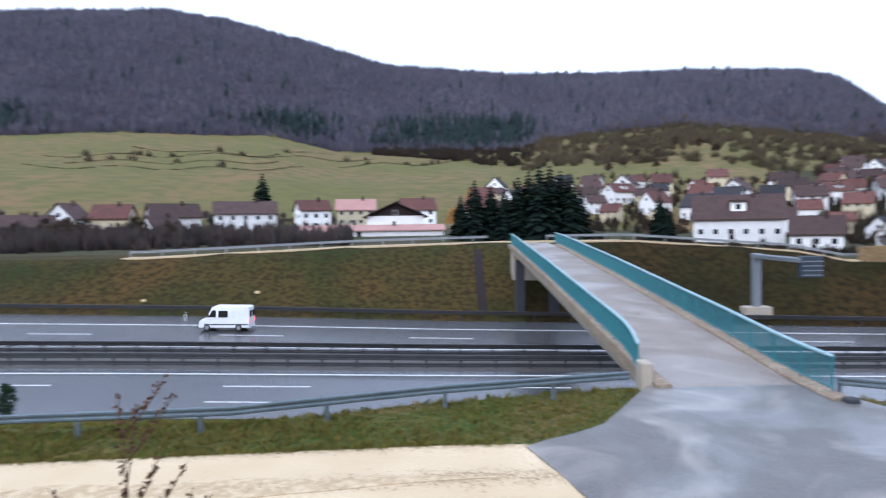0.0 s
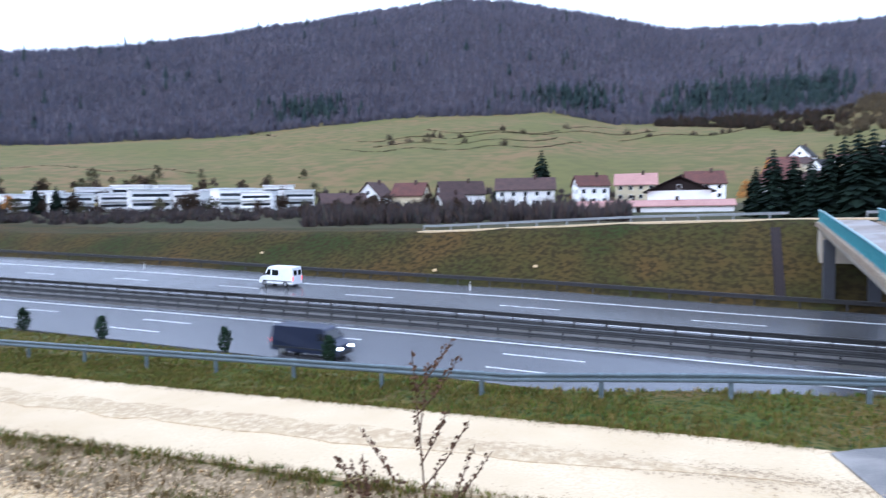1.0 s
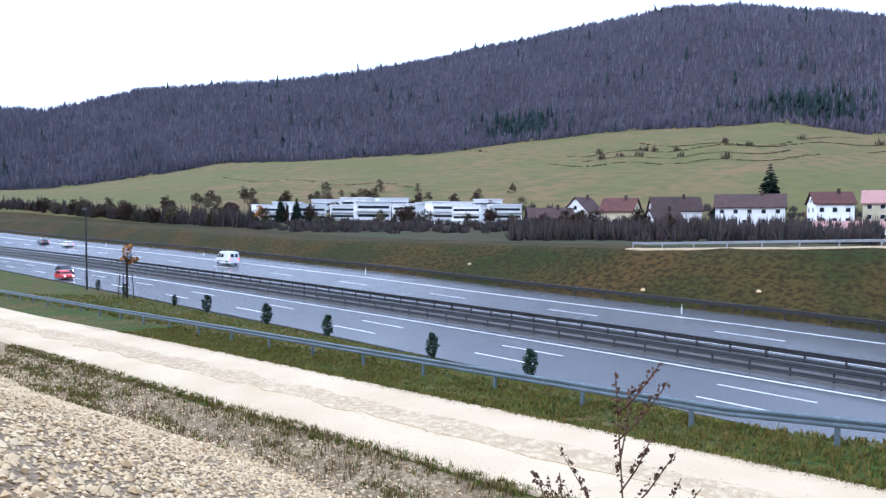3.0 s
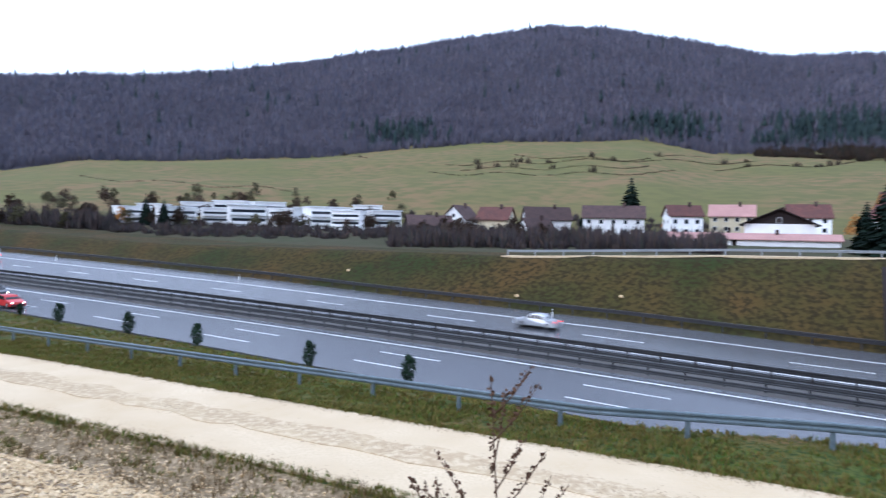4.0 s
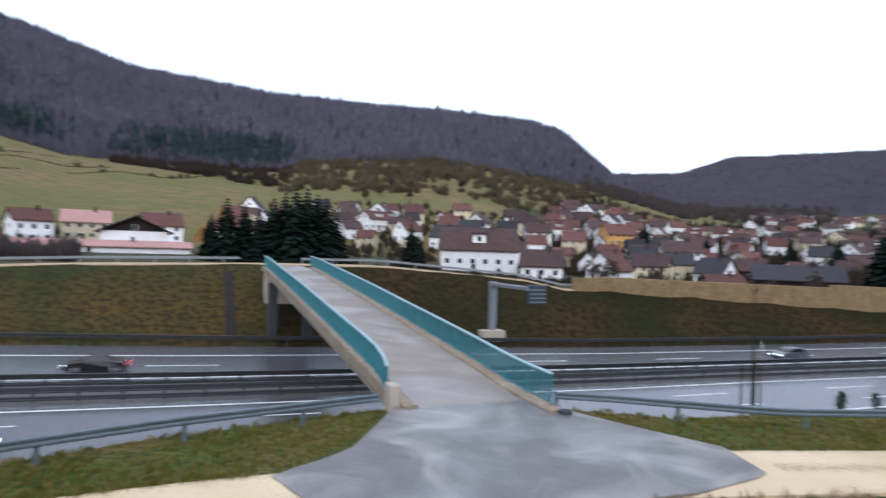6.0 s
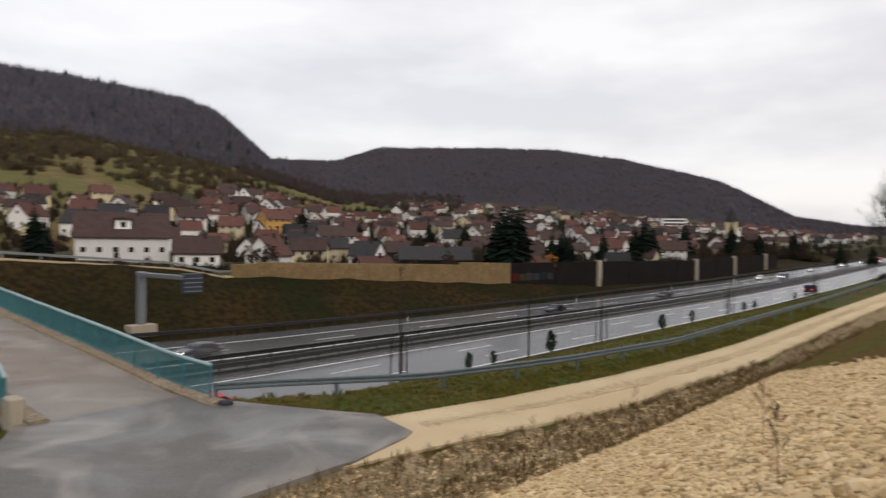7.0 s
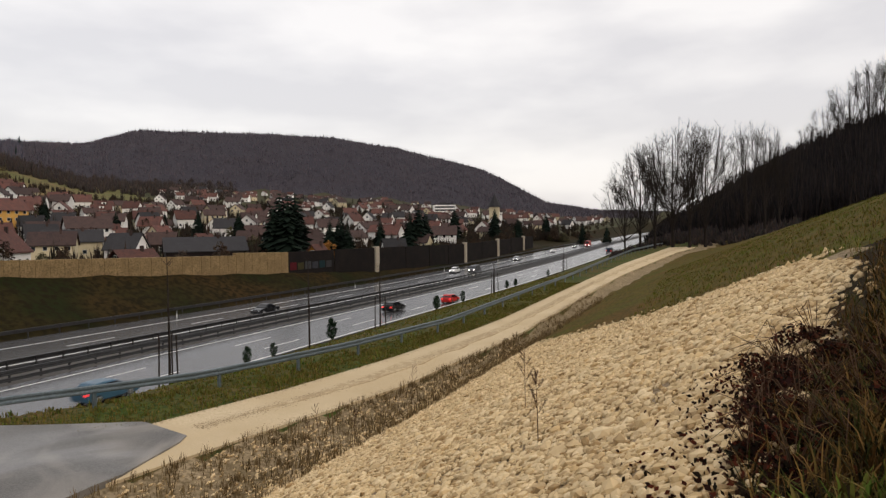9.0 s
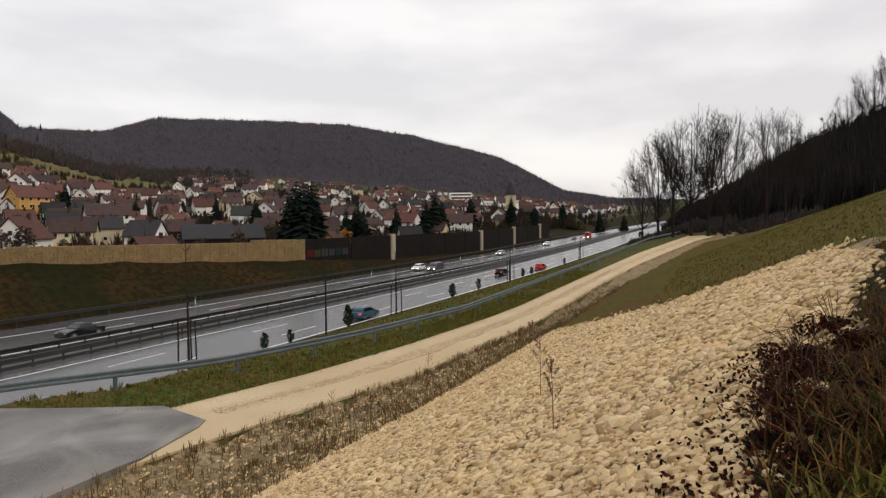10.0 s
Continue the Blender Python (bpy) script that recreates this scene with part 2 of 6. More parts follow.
track_near = table((-400, 11), (-60, 11.3), (-10, 13.2), (12, 14.1), (18, 12.7), (24, 11.1), (37, 9.8), (51, 9.0), (79, 7.4), (131, 1.9), (200, -10), (300, -40), (900, -300))
track_far = table((-400, 17.5), (-60, 17.6), (-37, 18.4), (2.5, 18.9), (17, 17.0), (22.5, 15.4), (30, 14.0), (45, 12.3), (97, 9.0), (164, 2.6), (224, -8), (300, -34), (900, -290))
rail_line = table((-400, 20.5), (-69, 20.9), (-7, 21.2), (-1.7, 22.6), (7.3, 24.8), (14.2, 23.4), (16, 22.4), (19.5, 19.9), (21.5, 18.6), (25.6, 17.3), (29.6, 16.2), (39, 14.6), (70, 12.4), (128, 9.9), (200, 0), (300, -28), (900, -280))
stone_foot = table((-400, 9), (-30, 9.3), (-18, 10.6), (12, 10.3), (22, 9.4), (37, 8.7), (60, 7.2), (131, 0.5), (300, -42), (900, -302))


track_rise = table((40, 6.1), (62, 6.6), (100, 7.3), (150, 8.1), (220, 8.8), (900, 10))


def track_z(x):
    return track_rise(x) + 0.024 * np.minimum(x, 0)


def bank_top(x):
    return np.where(x > 0, np.maximum(17 - 0.05 * x, 7.5), 17.0)


crest_z = table((-900, 14), (-258, 11.8), (-175, 10.4), (-110, 8.7), (-66, 8.9), (-38, 8.9), (-11, 9.9), (8, 10.2), (25, 10.2), (46, 8.6), (52, 7.3), (58, 7.26), (114, 4.2), (146, 2.5), (205, 1.7), (242, 2.4), (300, 3.6), (435, 4.5), (900, 7))
FAR_EDGE = 72.3
az_ridge = table((-100, 7), (-73, 7.5), (-66, 9.8), (-60, 10.6), (-54, 11.3), (-46, 12.7), (-39, 14.1), (-29, 15.8), (-22, 16.6), (-18, 16.3), (-11.5, 15.0), (-5, 13.3), (7, 12.2), (20, 11.7), (28.5, 10.9), (31, 10.1), (33, 8.6), (35.5, 6.4), (41, 6.7), (44.7, 7.9), (54, 8.0), (60, 7.8), (65.5, 6.9), (73, 5.0), (78.5, 2.0), (83, 1.2), (110, 1.0))
az_ridge_d = table((-100, 1000), (32, 1000), (35.5, 1300), (41, 1900), (110, 1900))
az_wood = table((-100, 1.5), (-73, 2.2), (-60, 4.6), (-43, 5.9), (-29, 7.5), (-15, 7.8), (-9, 6.5), (7, 6.3), (9, 7.2), (20, 7.9), (28, 6.8), (35, 5.6), (41, 4.0), (50, 3.6), (60, 3.0), (70, 2.1), (80, 0.9), (110, 0.5))
az_wood_d = table((-100, 620), (25, 620), (41, 1000), (50, 1150), (110, 1250))
az_low1 = table((-100, 9), (10, 9), (30, 6), (50, 2), (80, -1), (110, -4))
az_low2 = table((-100, 12.5), (0, 12.0), (25, 9), (36, 5), (60, 3), (80, 1), (110, 0))


def far_z(x, y):
    az, d = np.degrees(np.arctan2(x, y)), np.hypot(x, y)
    az = np.clip(az, -100, 110)
    dw, dr = az_wood_d(az), az_ridge_d(az)
    z1, z2 = az_low1(az), az_low2(az)
    z3 = 12.5 + dw * np.tan(np.radians(az_wood(az)))
    z4 = 19.5 + dr * np.tan(np.radians(az_ridge(az)))
    z4 = np.maximum(z4, z3 + 1)

    def lerp(a, b, za, zb):
        return za + (zb - za) * np.clip((d - a) / (b - a), 0, 1)
    h = lerp(130, 240, z1, z2)
    h = np.where(d > 240, lerp(240, dw, z2, z3), h)
    s = np.clip((d - dw) / (dr - dw), 0, 1)
    h = np.where(d > dw, z3 + (z4 - z3) * (0.75 * s + 0.25 * np.sin(s * 1.5708)), h)
    h = np.where(d > dr, z4 - (d - dr) * 0.06, h)
    return h + np.where(d > 260, 1.2 * np.sin(x / 37.0) * np.sin(y / 29.0 + x / 90), 0)


right_hill = table((80, 0), (86, 0.0), (88, 0.2), (90, 0.7), (92.5, 1.7), (95, 3.2), (98, 4.9), (101, 6.2), (104, 7.2), (115, 10), (140, 13), (200, 13), (270, 8))


def land_z(x, y):
    """Height of the open ground."""
    x, y = np.asarray(x, float), np.asarray(y, float)
    c = bend(x)
    tz = track_z(x)
    foot, tn, tf, gr = stone_foot(x), track_near(x), track_far(x), rail_line(x) + 0.9
    base = np.minimum(foot, tn - 0.5)
    top_y = np.where(x > 100, np.minimum(-12, base - 14), -12.0)
    keys = [top_y - 400, top_y, base, (base + tn) / 2, tn, tf, gr, np.maximum(gr + 4, 34.5 + c), np.maximum(gr + 6, 37.8 + c), np.maximum(gr + 6.4, 38.2 + c), np.maximum(gr + 10, 48.3 + c), 70.6 + c, 71.2 + c, FAR_EDGE + c]
    edge_z, far_zz = road_z(x, 36.6) - 0.06, road_z(x, 71.5) - 0.06
    s = np.clip((np.maximum(gr + 4, 34.5 + c) - gr) / np.maximum(np.maximum(gr + 6, 37.8 + c) - gr, 0.1), 0, 1)
    shoulder = tz - 0.1 + (edge_z - tz + 0.1) * s + 0.5 * np.clip((x - 12) / 6, 0, 1) * np.clip((46 - x) / 8, 0, 1)
    cz = np.maximum(crest_z(x), far_zz + 0.4)
    run = 1.6 * (cz - far_zz)
    keys += [FAR_EDGE + c + run, FAR_EDGE + c + run + 6]
    top = bank_top(x)
    vals = [top + 8, top, tz - 0.35, tz - 0.45, tz - 0.05, tz - 0.05, tz - 0.1, shoulder, edge_z, edge_z - 0.5, road_z(x, 48.3) - 0.6, far_zz - 0.55, far_zz, far_zz + 0.1, cz, cz - 0.05]
    h = np.array(vals[0])
    for k0, k1, v0, v1 in zip(keys, keys[1:], vals, vals[1:]):
        s = np.clip((y - k0) / np.maximum(k1 - k0, 0.01), 0, 1)
        h = np.where(y >= k0, v0 + (v1 - v0) * s, h)
    s = np.clip((y - keys[-1]) / 22, 0, 1)
    s = s * s * (3 - 2 * s)
    h = h * (1 - s) + far_z(x, y) * s
    az, d = np.degrees(np.arctan2(x, y)), np.hypot(x, y)
    az = np.where(az < -100, az + 360, az)
    hill = 12.5 + 320 * np.tan(np.radians(right_hill(az)))
    k = np.clip((d - 150) / 170, 0, 1)
    flank = np.where((az > 85.5) & (y < 18), k, 0) * np.clip((az - 85.5) / 3, 0, 1)
    return h * (1 - flank) + np.maximum(hill, h) * flank


def spaced(marks):
    out = []
    for (a, step), (b, _) in zip(marks, marks[1:]):
        out += list(np.arange(a, b - 1e-6, step))
    return np.array(out + [marks[-1][0]])


def build_ground():
    xs = spaced([(-2600, 80), (-1000, 25), (-320, 8), (-120, 3), (-45, 1.0), (60, 2.2), (140, 6), (330, 15), (900, 60), (3200, 0)])
    ys = spaced([(-700, 40), (-180, 10), (-40, 2), (-14, 0.6), (27, 1.5), (100, 5), (200, 14), (700, 26), (1200, 60), (3200, 0)])
    gx, gy = np.meshgrid(xs, ys)
    gz = land_z(gx, gy)
    rough = np.array([noise.noise((a * 0.35, b * 0.35, 0)) for a, b in zip(gx.ravel(), gy.ravel())]).reshape(gx.shape)
    tn, tf, c = track_near(gx), track_far(gx), bend(gx)
    flat = ((gy > tn - 0.6) & (gy < tf + 0.6)) | ((gy > 34 + c) & (gy < 73 + c)) | ((gx > 0) & (gx < 19) & (gy > 12) & (gy < 28)) | ((gx > -80) & (gx < 45) & (gy > -8) & (gy < tn))
    gz = gz + np.where(flat, 0, rough * 0.14)
    nx, ny = len(xs), len(ys)
    verts = np.stack([gx.ravel(), gy.ravel(), gz.ravel()], 1)
    idx = np.arange(nx * ny).reshape(ny, nx)
    faces = np.stack([idx[:-1, :-1].ravel(), idx[:-1, 1:].ravel(), idx[1:, 1:].ravel(), idx[1:, :-1].ravel()], 1)
    mid = verts[faces].mean(1)
    x, y = mid[:, 0], mid[:, 1]
    az, d = np.degrees(np.arctan2(x, y)), np.hypot(x, y)
    c = bend(x)
    zone = np.full(len(x), 1)
    # east of the bridge the bank takes its dimmed colour
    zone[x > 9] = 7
    zone[y < np.maximum(rail_line(x) + 3, 38.5 + c)] = 0
    zone[y < track_near(x)] = 5
    zone[(y < stone_foot(x))] = 0
    zone[(y < stone_foot(x)) & (x > 12)] = 9
    zone[(x > 2.4) & (x < 15) & (y < upper_edge(x)) & (y > -0.9 - 0.34 * x)] = 10
    zone[(y < stone_foot(x)) & stone_area(x, y)] = 6
    far = y > FAR_EDGE + c + 22
    zone[far] = 4
    zone[far & (d > 235) & (az < 27)] = 2
    zone[far & (d > 420) & (az >= 27) & (az < 45)] = 2
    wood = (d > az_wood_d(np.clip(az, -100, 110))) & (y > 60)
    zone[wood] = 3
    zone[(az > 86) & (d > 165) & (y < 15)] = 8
    zone[(y < -60) & (d > 150)] = 3
    me = mesh_from("ground", verts, faces.tolist(), [M[k] for k in ("verge", "bank", "meadow", "woodland", "garden", "ditch", "stonebed", "bank_east_dim", "slope_floor", "bank_top", "rank_floor")], True, zone.tolist())
    tagged(new("ground", me), "rolling valley ground with grass verges and meadows", "ground", kind="structure")


upper_edge = table((0, -0.05), (3.2, -0.05), (4.4, -0.3), (5.9, -0.76), (10.5, -1.95), (15, -3.1), (40, -9))
stone_end = table((-9, 13), (-3.2, 15), (-2.4, 18.1), (-0.9, 19.7), (0.9, 21.4), (3.3, 26.1), (7.3, 34), (9, 37))


def stone_area(x, y):
    """Where the pale stones lie on the bank."""
    return (x < stone_end(y)) & (x > -75) & (y > np.where(x > 0, upper_edge(x), -9.0))


build_ground()


def strip(name, x0, x1, y0, y1, lift, material, label="", category="", step=5.0, parent=None, z=None, thick=0.25):
    """A slab along the motorway between two distances from its straight line."""
    n = max(1, int((x1 - x0) / step))
    across = [y0] + ([48.3] if y0 < 48.3 < y1 else []) + [y1]
    secs = []
    for i in range(n + 1):
        x = x0 + (x1 - x0) * i / n
        c = float(bend(x))
        top = [(x, y + c, float(road_z(x, y)) + lift) for y in across]
        secs.append(top + [(p[0], p[1], p[2] - thick) for p in top[::-1]])
    ob = new(name, sweep(name, secs, material))
    ob.parent = parent
    if label:
        tagged(ob, label, category, kind="structure")
    return ob


road_near = strip("road_near", -330, 900, 38.0, 49.6, 0.0, M["asphalt"], "wet grey motorway carriageway with painted lanes", "road")
road_far = strip("road_far", -330, 900, 55.8, 71.0, 0.0, M["asphalt"], "wet grey motorway carriageway beyond the median", "road")
median = strip("median", -330, 900, 49.6, 55.8, -0.03, M["median"], "bare earth median between the carriageways", "median")


def markings():
    for y0, parent in ((48.3, road_near), (38.35, road_near), (57.0, road_far), (66.2, road_far)):
        strip("edge_line", 12 if y0 < 40 else -330, 900, y0 - 0.12, y0 + 0.12, 0.014, M["paint"], parent=parent, thick=0.012)
    for y0, first, parent in ((45.0, -322.0, road_near), (41.3, -322.0, road_near), (61.7, -328.0, road_far)):
        x = first + 0.7
        while x < 480:
            strip("lane_dash", x, x + 6, y0 - 0.08, y0 + 0.08, 0.014, M["paint"], parent=parent, thick=0.012)
            x += 18


markings()


def lane_strip(name, x0, x1, ya, yb, zf, material, step=2.0, thick=0.12, lift=0.0):
    n = max(2, int((x1 - x0) / step))
    secs = []
    for i in range(n + 1):
        x = x0 + (x1 - x0) * i / n
        a, b, z = float(ya(x)), float(yb(x)), float(zf(x)) + lift
        m = [(x, a + (b - a) * k, z + 0.05 * math.sin(k * math.pi) - 0.03 * math.exp(-((k - 0.3) / 0.09) ** 2) - 0.03 * math.exp(-((k - 0.7) / 0.09) ** 2)) for k in np.linspace(0, 1, 13)]
        secs.append(m + [(x, b, z - thick), (x, a, z - thick)])
    return new(name, sweep(name, secs, material))


for xa, xb in ((-330, 3.5), (12.5, 420)):
    tagged(lane_strip("gravel_track", xa, xb, track_near, track_far, track_z, M["gravel"]), "pale crushed-limestone farm track with two wheel ruts", "track", kind="structure")


def track_crown(xa, xb, seed):
    """The duller unworn strip between the wheel ruts."""
    secs, n = [], int((xb - xa) / 0.8)
    for i in range(n + 1):
        x = xa + (xb - xa) * i / n
        a, b, z = float(track_near(x)), float(track_far(x)), float(track_z(x))
        fade = min(1.0, (x - xa) / 9 + 0.02, (xb - x) / 9 + 0.02)
        k0 = 0.5 - 0.12 * fade + fade * 0.09 * noise.noise((x * 0.4, seed, 0)) + fade * 0.07 * noise.noise((x * 2.1, seed, 3))
        k1 = 0.5 + 0.12 * fade + fade * 0.09 * noise.noise((x * 0.4, seed, 5)) + fade * 0.07 * noise.noise((x * 2.1, seed, 8))
        ring = [(x, a + (b - a) * k, z + 0.05 * math.sin(k * math.pi) + 0.010) for k in (k0, (k0 + k1) / 2, k1)]
        secs.append(ring + [(x, a + (b - a) * k1, z - 0.02), (x, a + (b - a) * k0, z - 0.02)])
    return tagged(new("track_crown", sweep("track_crown", secs, M["crown"])), "dull brownish strip between the ruts of the track", "track", kind="structure")


M["crown"] = mat("crown_gravel", (0.45, 0.345, 0.205), 0.92, other=(0.38, 0.28, 0.165), scale=0.5, fine=(0.54, 0.43, 0.275), fine_scale=4, bump=0.012, spec=0.1)
track_crown(-120, 1.8, 1.0)
track_crown(18.5, 170, 2.0)


def crest_path():
    """The pale service path along the crest of the far bank."""
    secs = []
    for x in np.arange(-40, 56, 2.0):
        z = float(crest_z(x))
        y = FAR_EDGE + 1.6 * (z - float(road_z(x, 71.5))) + 0.2
        secs.append([(x, y, z + 0.03), (x, y + 3.2, z + 0.05), (x, y + 3.2, z - 0.2), (x, y, z - 0.2)])
    return tagged(new("crest_path", sweep("crest_path", secs, M["crown"])), "pale gravel service path on the crest of the bank", "track", kind="structure")


crest_path()


def build_apron():
    """The grey asphalt patch where the track meets the bridge."""
    left = table((14.0, 3.5), (16.0, 3.0), (17.5, 2.6), (18.5, 2.3), (19.0, 2.9), (19.6, 3.9), (20.5, 5.0), (25.6, 8.1), (27, 8.2))
    right = table((14.0, 13.0), (14.6, 16.2), (17.2, 17.0), (19.6, 15.9), (22.8, 14.6), (27, 13.8))
    secs = []
    for y in np.linspace(14.0, 27, 53):
        z = 6.195 + 0.02 * max(0, y - 22)
        a, b = float(left(y)), float(right(y))
        secs.append([(a, y, z - 0.4), (a, y, z - 0.03)] + [(a + (b - a) * k, y, z) for k in (0.08, 0.3, 0.5, 0.7, 0.92)] + [(b, y, z - 0.03), (b, y, z - 0.4)])
    tagged(new("asphalt_apron", sweep("asphalt_apron", secs, M["apron"])), "worn grey asphalt apron leading onto the bridge", "road", kind="structure")


build_apron()


# ---- bridge ----
deck_z = table((20, 6.12), (24, 6.2), (26.5, 6.3), (31, 6.7), (44, 7.65), (52, 8.25), (75, 9.75), (84, 10.1), (90, 10.15))
BL, BR = 8.12, 14.0
RAIL = 1.3


def comb(xa, ya, za, xb, yb, zb, bars):
    """One welded panel of upright flat bars between a foot bar and a head bar."""
    cols = [0.0]
    for k in range(1, bars + 1):
        cols += [(k - 0.14) / (bars + 1), (k + 0.14) / (bars + 1)]
    cols.append(1.0)
    rows = (0.12, 0.17, RAIL - 0.1, RAIL - 0.05)
    n = len(cols)
    verts = [(xa + (xb - xa) * f + side, ya + (yb - ya) * f, za + (zb - za) * f + r) for side in (-0.012, 0.012) for r in rows for f in cols]
    faces, half = [], n * len(rows)
    full = lambda i, j: 0 <= i < n - 1 and (j in (0, 2) or (j == 1 and i % 2 == 1))
    for i in range(n - 1):
        for j in range(3):
            if not full(i, j):
                continue
            a, b, c, d = j * n + i, j * n + i + 1, (j + 1) * n + i + 1, (j + 1) * n + i
            faces += [(a, b, c, d), (a + half, d + half, c + half, b + half)]
            for p, q, ni, nj in ((a, b, i, j - 1), (b, c, i + 1, j), (c, d, i, j + 1), (d, a, i - 1, j)):
                if not full(ni, nj):
                    faces.append((q, p, p + half, q + half))
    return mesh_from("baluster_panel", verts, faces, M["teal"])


def build_bridge():
    bridge = tagged(new("bridge"), "concrete farm-track bridge with teal steel railings over the motorway", "bridge")
    bridge.location = (10.8, 50, 0)
    bridge.matrix_world = pose(0, 0, 0)
    ys = np.linspace(24.5, 80, 38)
    deck = [[(BL, y, float(deck_z(y)) - 0.3), (BL, y, float(deck_z(y)) - 0.01), (BR, y, float(deck_z(y)) - 0.01), (BR, y, float(deck_z(y)) - 0.3)] for y in ys]
    sub("deck", sweep("deck", deck, M["concrete"]), bridge)
    # cast kerb blocks, each with a joint to the next
    for xa, xb, y0, y1 in ((BL - 0.12, BL + 0.5, 24.6, 80.0), (BR - 0.5, BR + 0.12, 22.6, 80.0)):
        run = np.linspace(y0, y1, 29)
        for ya, yb in zip(run, run[1:]):
            inner, outer = (xb, xa) if xa < 10 else (xa, xb)
            lean = 0.06 if xa < 10 else -0.06
            secs = [[(outer, y, float(deck_z(y)) - 0.34), (outer, y, float(deck_z(y)) + 0.14), (inner - lean, y, float(deck_z(y)) + 0.14), (inner, y, float(deck_z(y)) + 0.08), (inner, y, float(deck_z(y)) - 0.34)] for y in (ya + 0.012, yb - 0.012)]
            if xa > 10:
                secs = [r[::-1] for r in secs]
            sub("kerb", sweep("kerb", secs, M["kerb"]), bridge)
    part("end_block", boxed(BL - 0.55, BL - 0.1, 25.0, 25.8, 5.4, 7.1, 0.05), M["concrete"], bridge, "pale concrete end block of the parapet")
    part("end_block", boxed(BR - 0.2, BR + 0.25, 22.2, 22.65, 5.6, 6.36, 0.05), M["dark_concrete"], bridge, "small dark end block of the kerb")
    top = [[(BL + 0.6, y, float(deck_z(y)) - 0.05), (BL + 0.6, y, float(deck_z(y)) + 0.02), (BR - 0.6, y, float(deck_z(y)) + 0.02), (BR - 0.6, y, float(deck_z(y)) - 0.05)] for y in np.linspace(24, 84, 40)]
    sub("carriageway", sweep("carriageway", top, M["deck_top"]), bridge)
    for xa, xb in ((BL + 0.15, BL + 1.4), (BR - 1.4, BR - 0.15)):
        beam = [[(xa, y, float(deck_z(y)) - 0.28), (xb, y, float(deck_z(y)) - 0.28), (xb - 0.25, y, float(deck_z(y)) - 1.2), (xa + 0.25, y, float(deck_z(y)) - 1.2)] for y in ys]
        sub("girder", sweep("girder", beam, M["concrete"]), bridge)
    for x in (8.6, 12.4):
        part("pier", boxed(x - 0.5, x + 0.5, 73.0, 74.0, 1.2, 8.5, 0.06), M["dark_concrete"], bridge)
    part("abutment", boxed(BL + 0.2, BR - 0.2, 78.5, 80.5, 4.0, 9.4, 0.05), M["concrete"], bridge)
    part("abutment", boxed(BL + 0.2, BR - 0.2, 25.6, 27.0, 1.0, 6.0, 0.05), M["concrete"], bridge)
    post = boxed(-0.035, 0.035, -0.03, 0.03, 0, RAIL, 0.008)
    post_me = bpy.data.meshes.new("post")
    post.to_mesh(post_me)
    post_me.materials.append(M["teal"])
    for x, y0, y1 in ((BL + 0.12, 25.9, 79), (BR - 0.12, 23.4, 81)):
        sway = lambda y: x - 0.05 * max(0, 30 - y) ** 1.7 if x < 10 else x + 0.004 * max(0, 30 - y) ** 1.6
        run = np.linspace(y0, y1, 29)
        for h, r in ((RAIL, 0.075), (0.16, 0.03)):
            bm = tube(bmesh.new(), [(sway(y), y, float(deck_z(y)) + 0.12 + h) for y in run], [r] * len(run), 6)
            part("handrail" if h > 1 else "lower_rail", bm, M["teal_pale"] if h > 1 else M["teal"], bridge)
        for ya, yb in zip(run, run[1:]):
            sub("post", post_me, bridge, pose(sway(ya), ya, float(deck_z(ya)) + 0.12))
            z0, z1 = float(deck_z(ya)) + 0.12, float(deck_z(yb)) + 0.12
            sub("baluster_panel", comb(sway(ya), ya, z0, sway(yb), yb, z1, 16), bridge)
        sub("post", post_me, bridge, pose(sway(y1), y1, float(deck_z(y1)) + 0.12))
    return bridge


build_bridge()


# ---- guardrails ----
W_PROFILE = [(0.0, -0.155), (0.04, -0.12), (0.04, -0.06), (0.0, -0.02), (0.0, 0.02), (0.04, 0.06), (0.04, 0.12), (0.0, 0.155)]


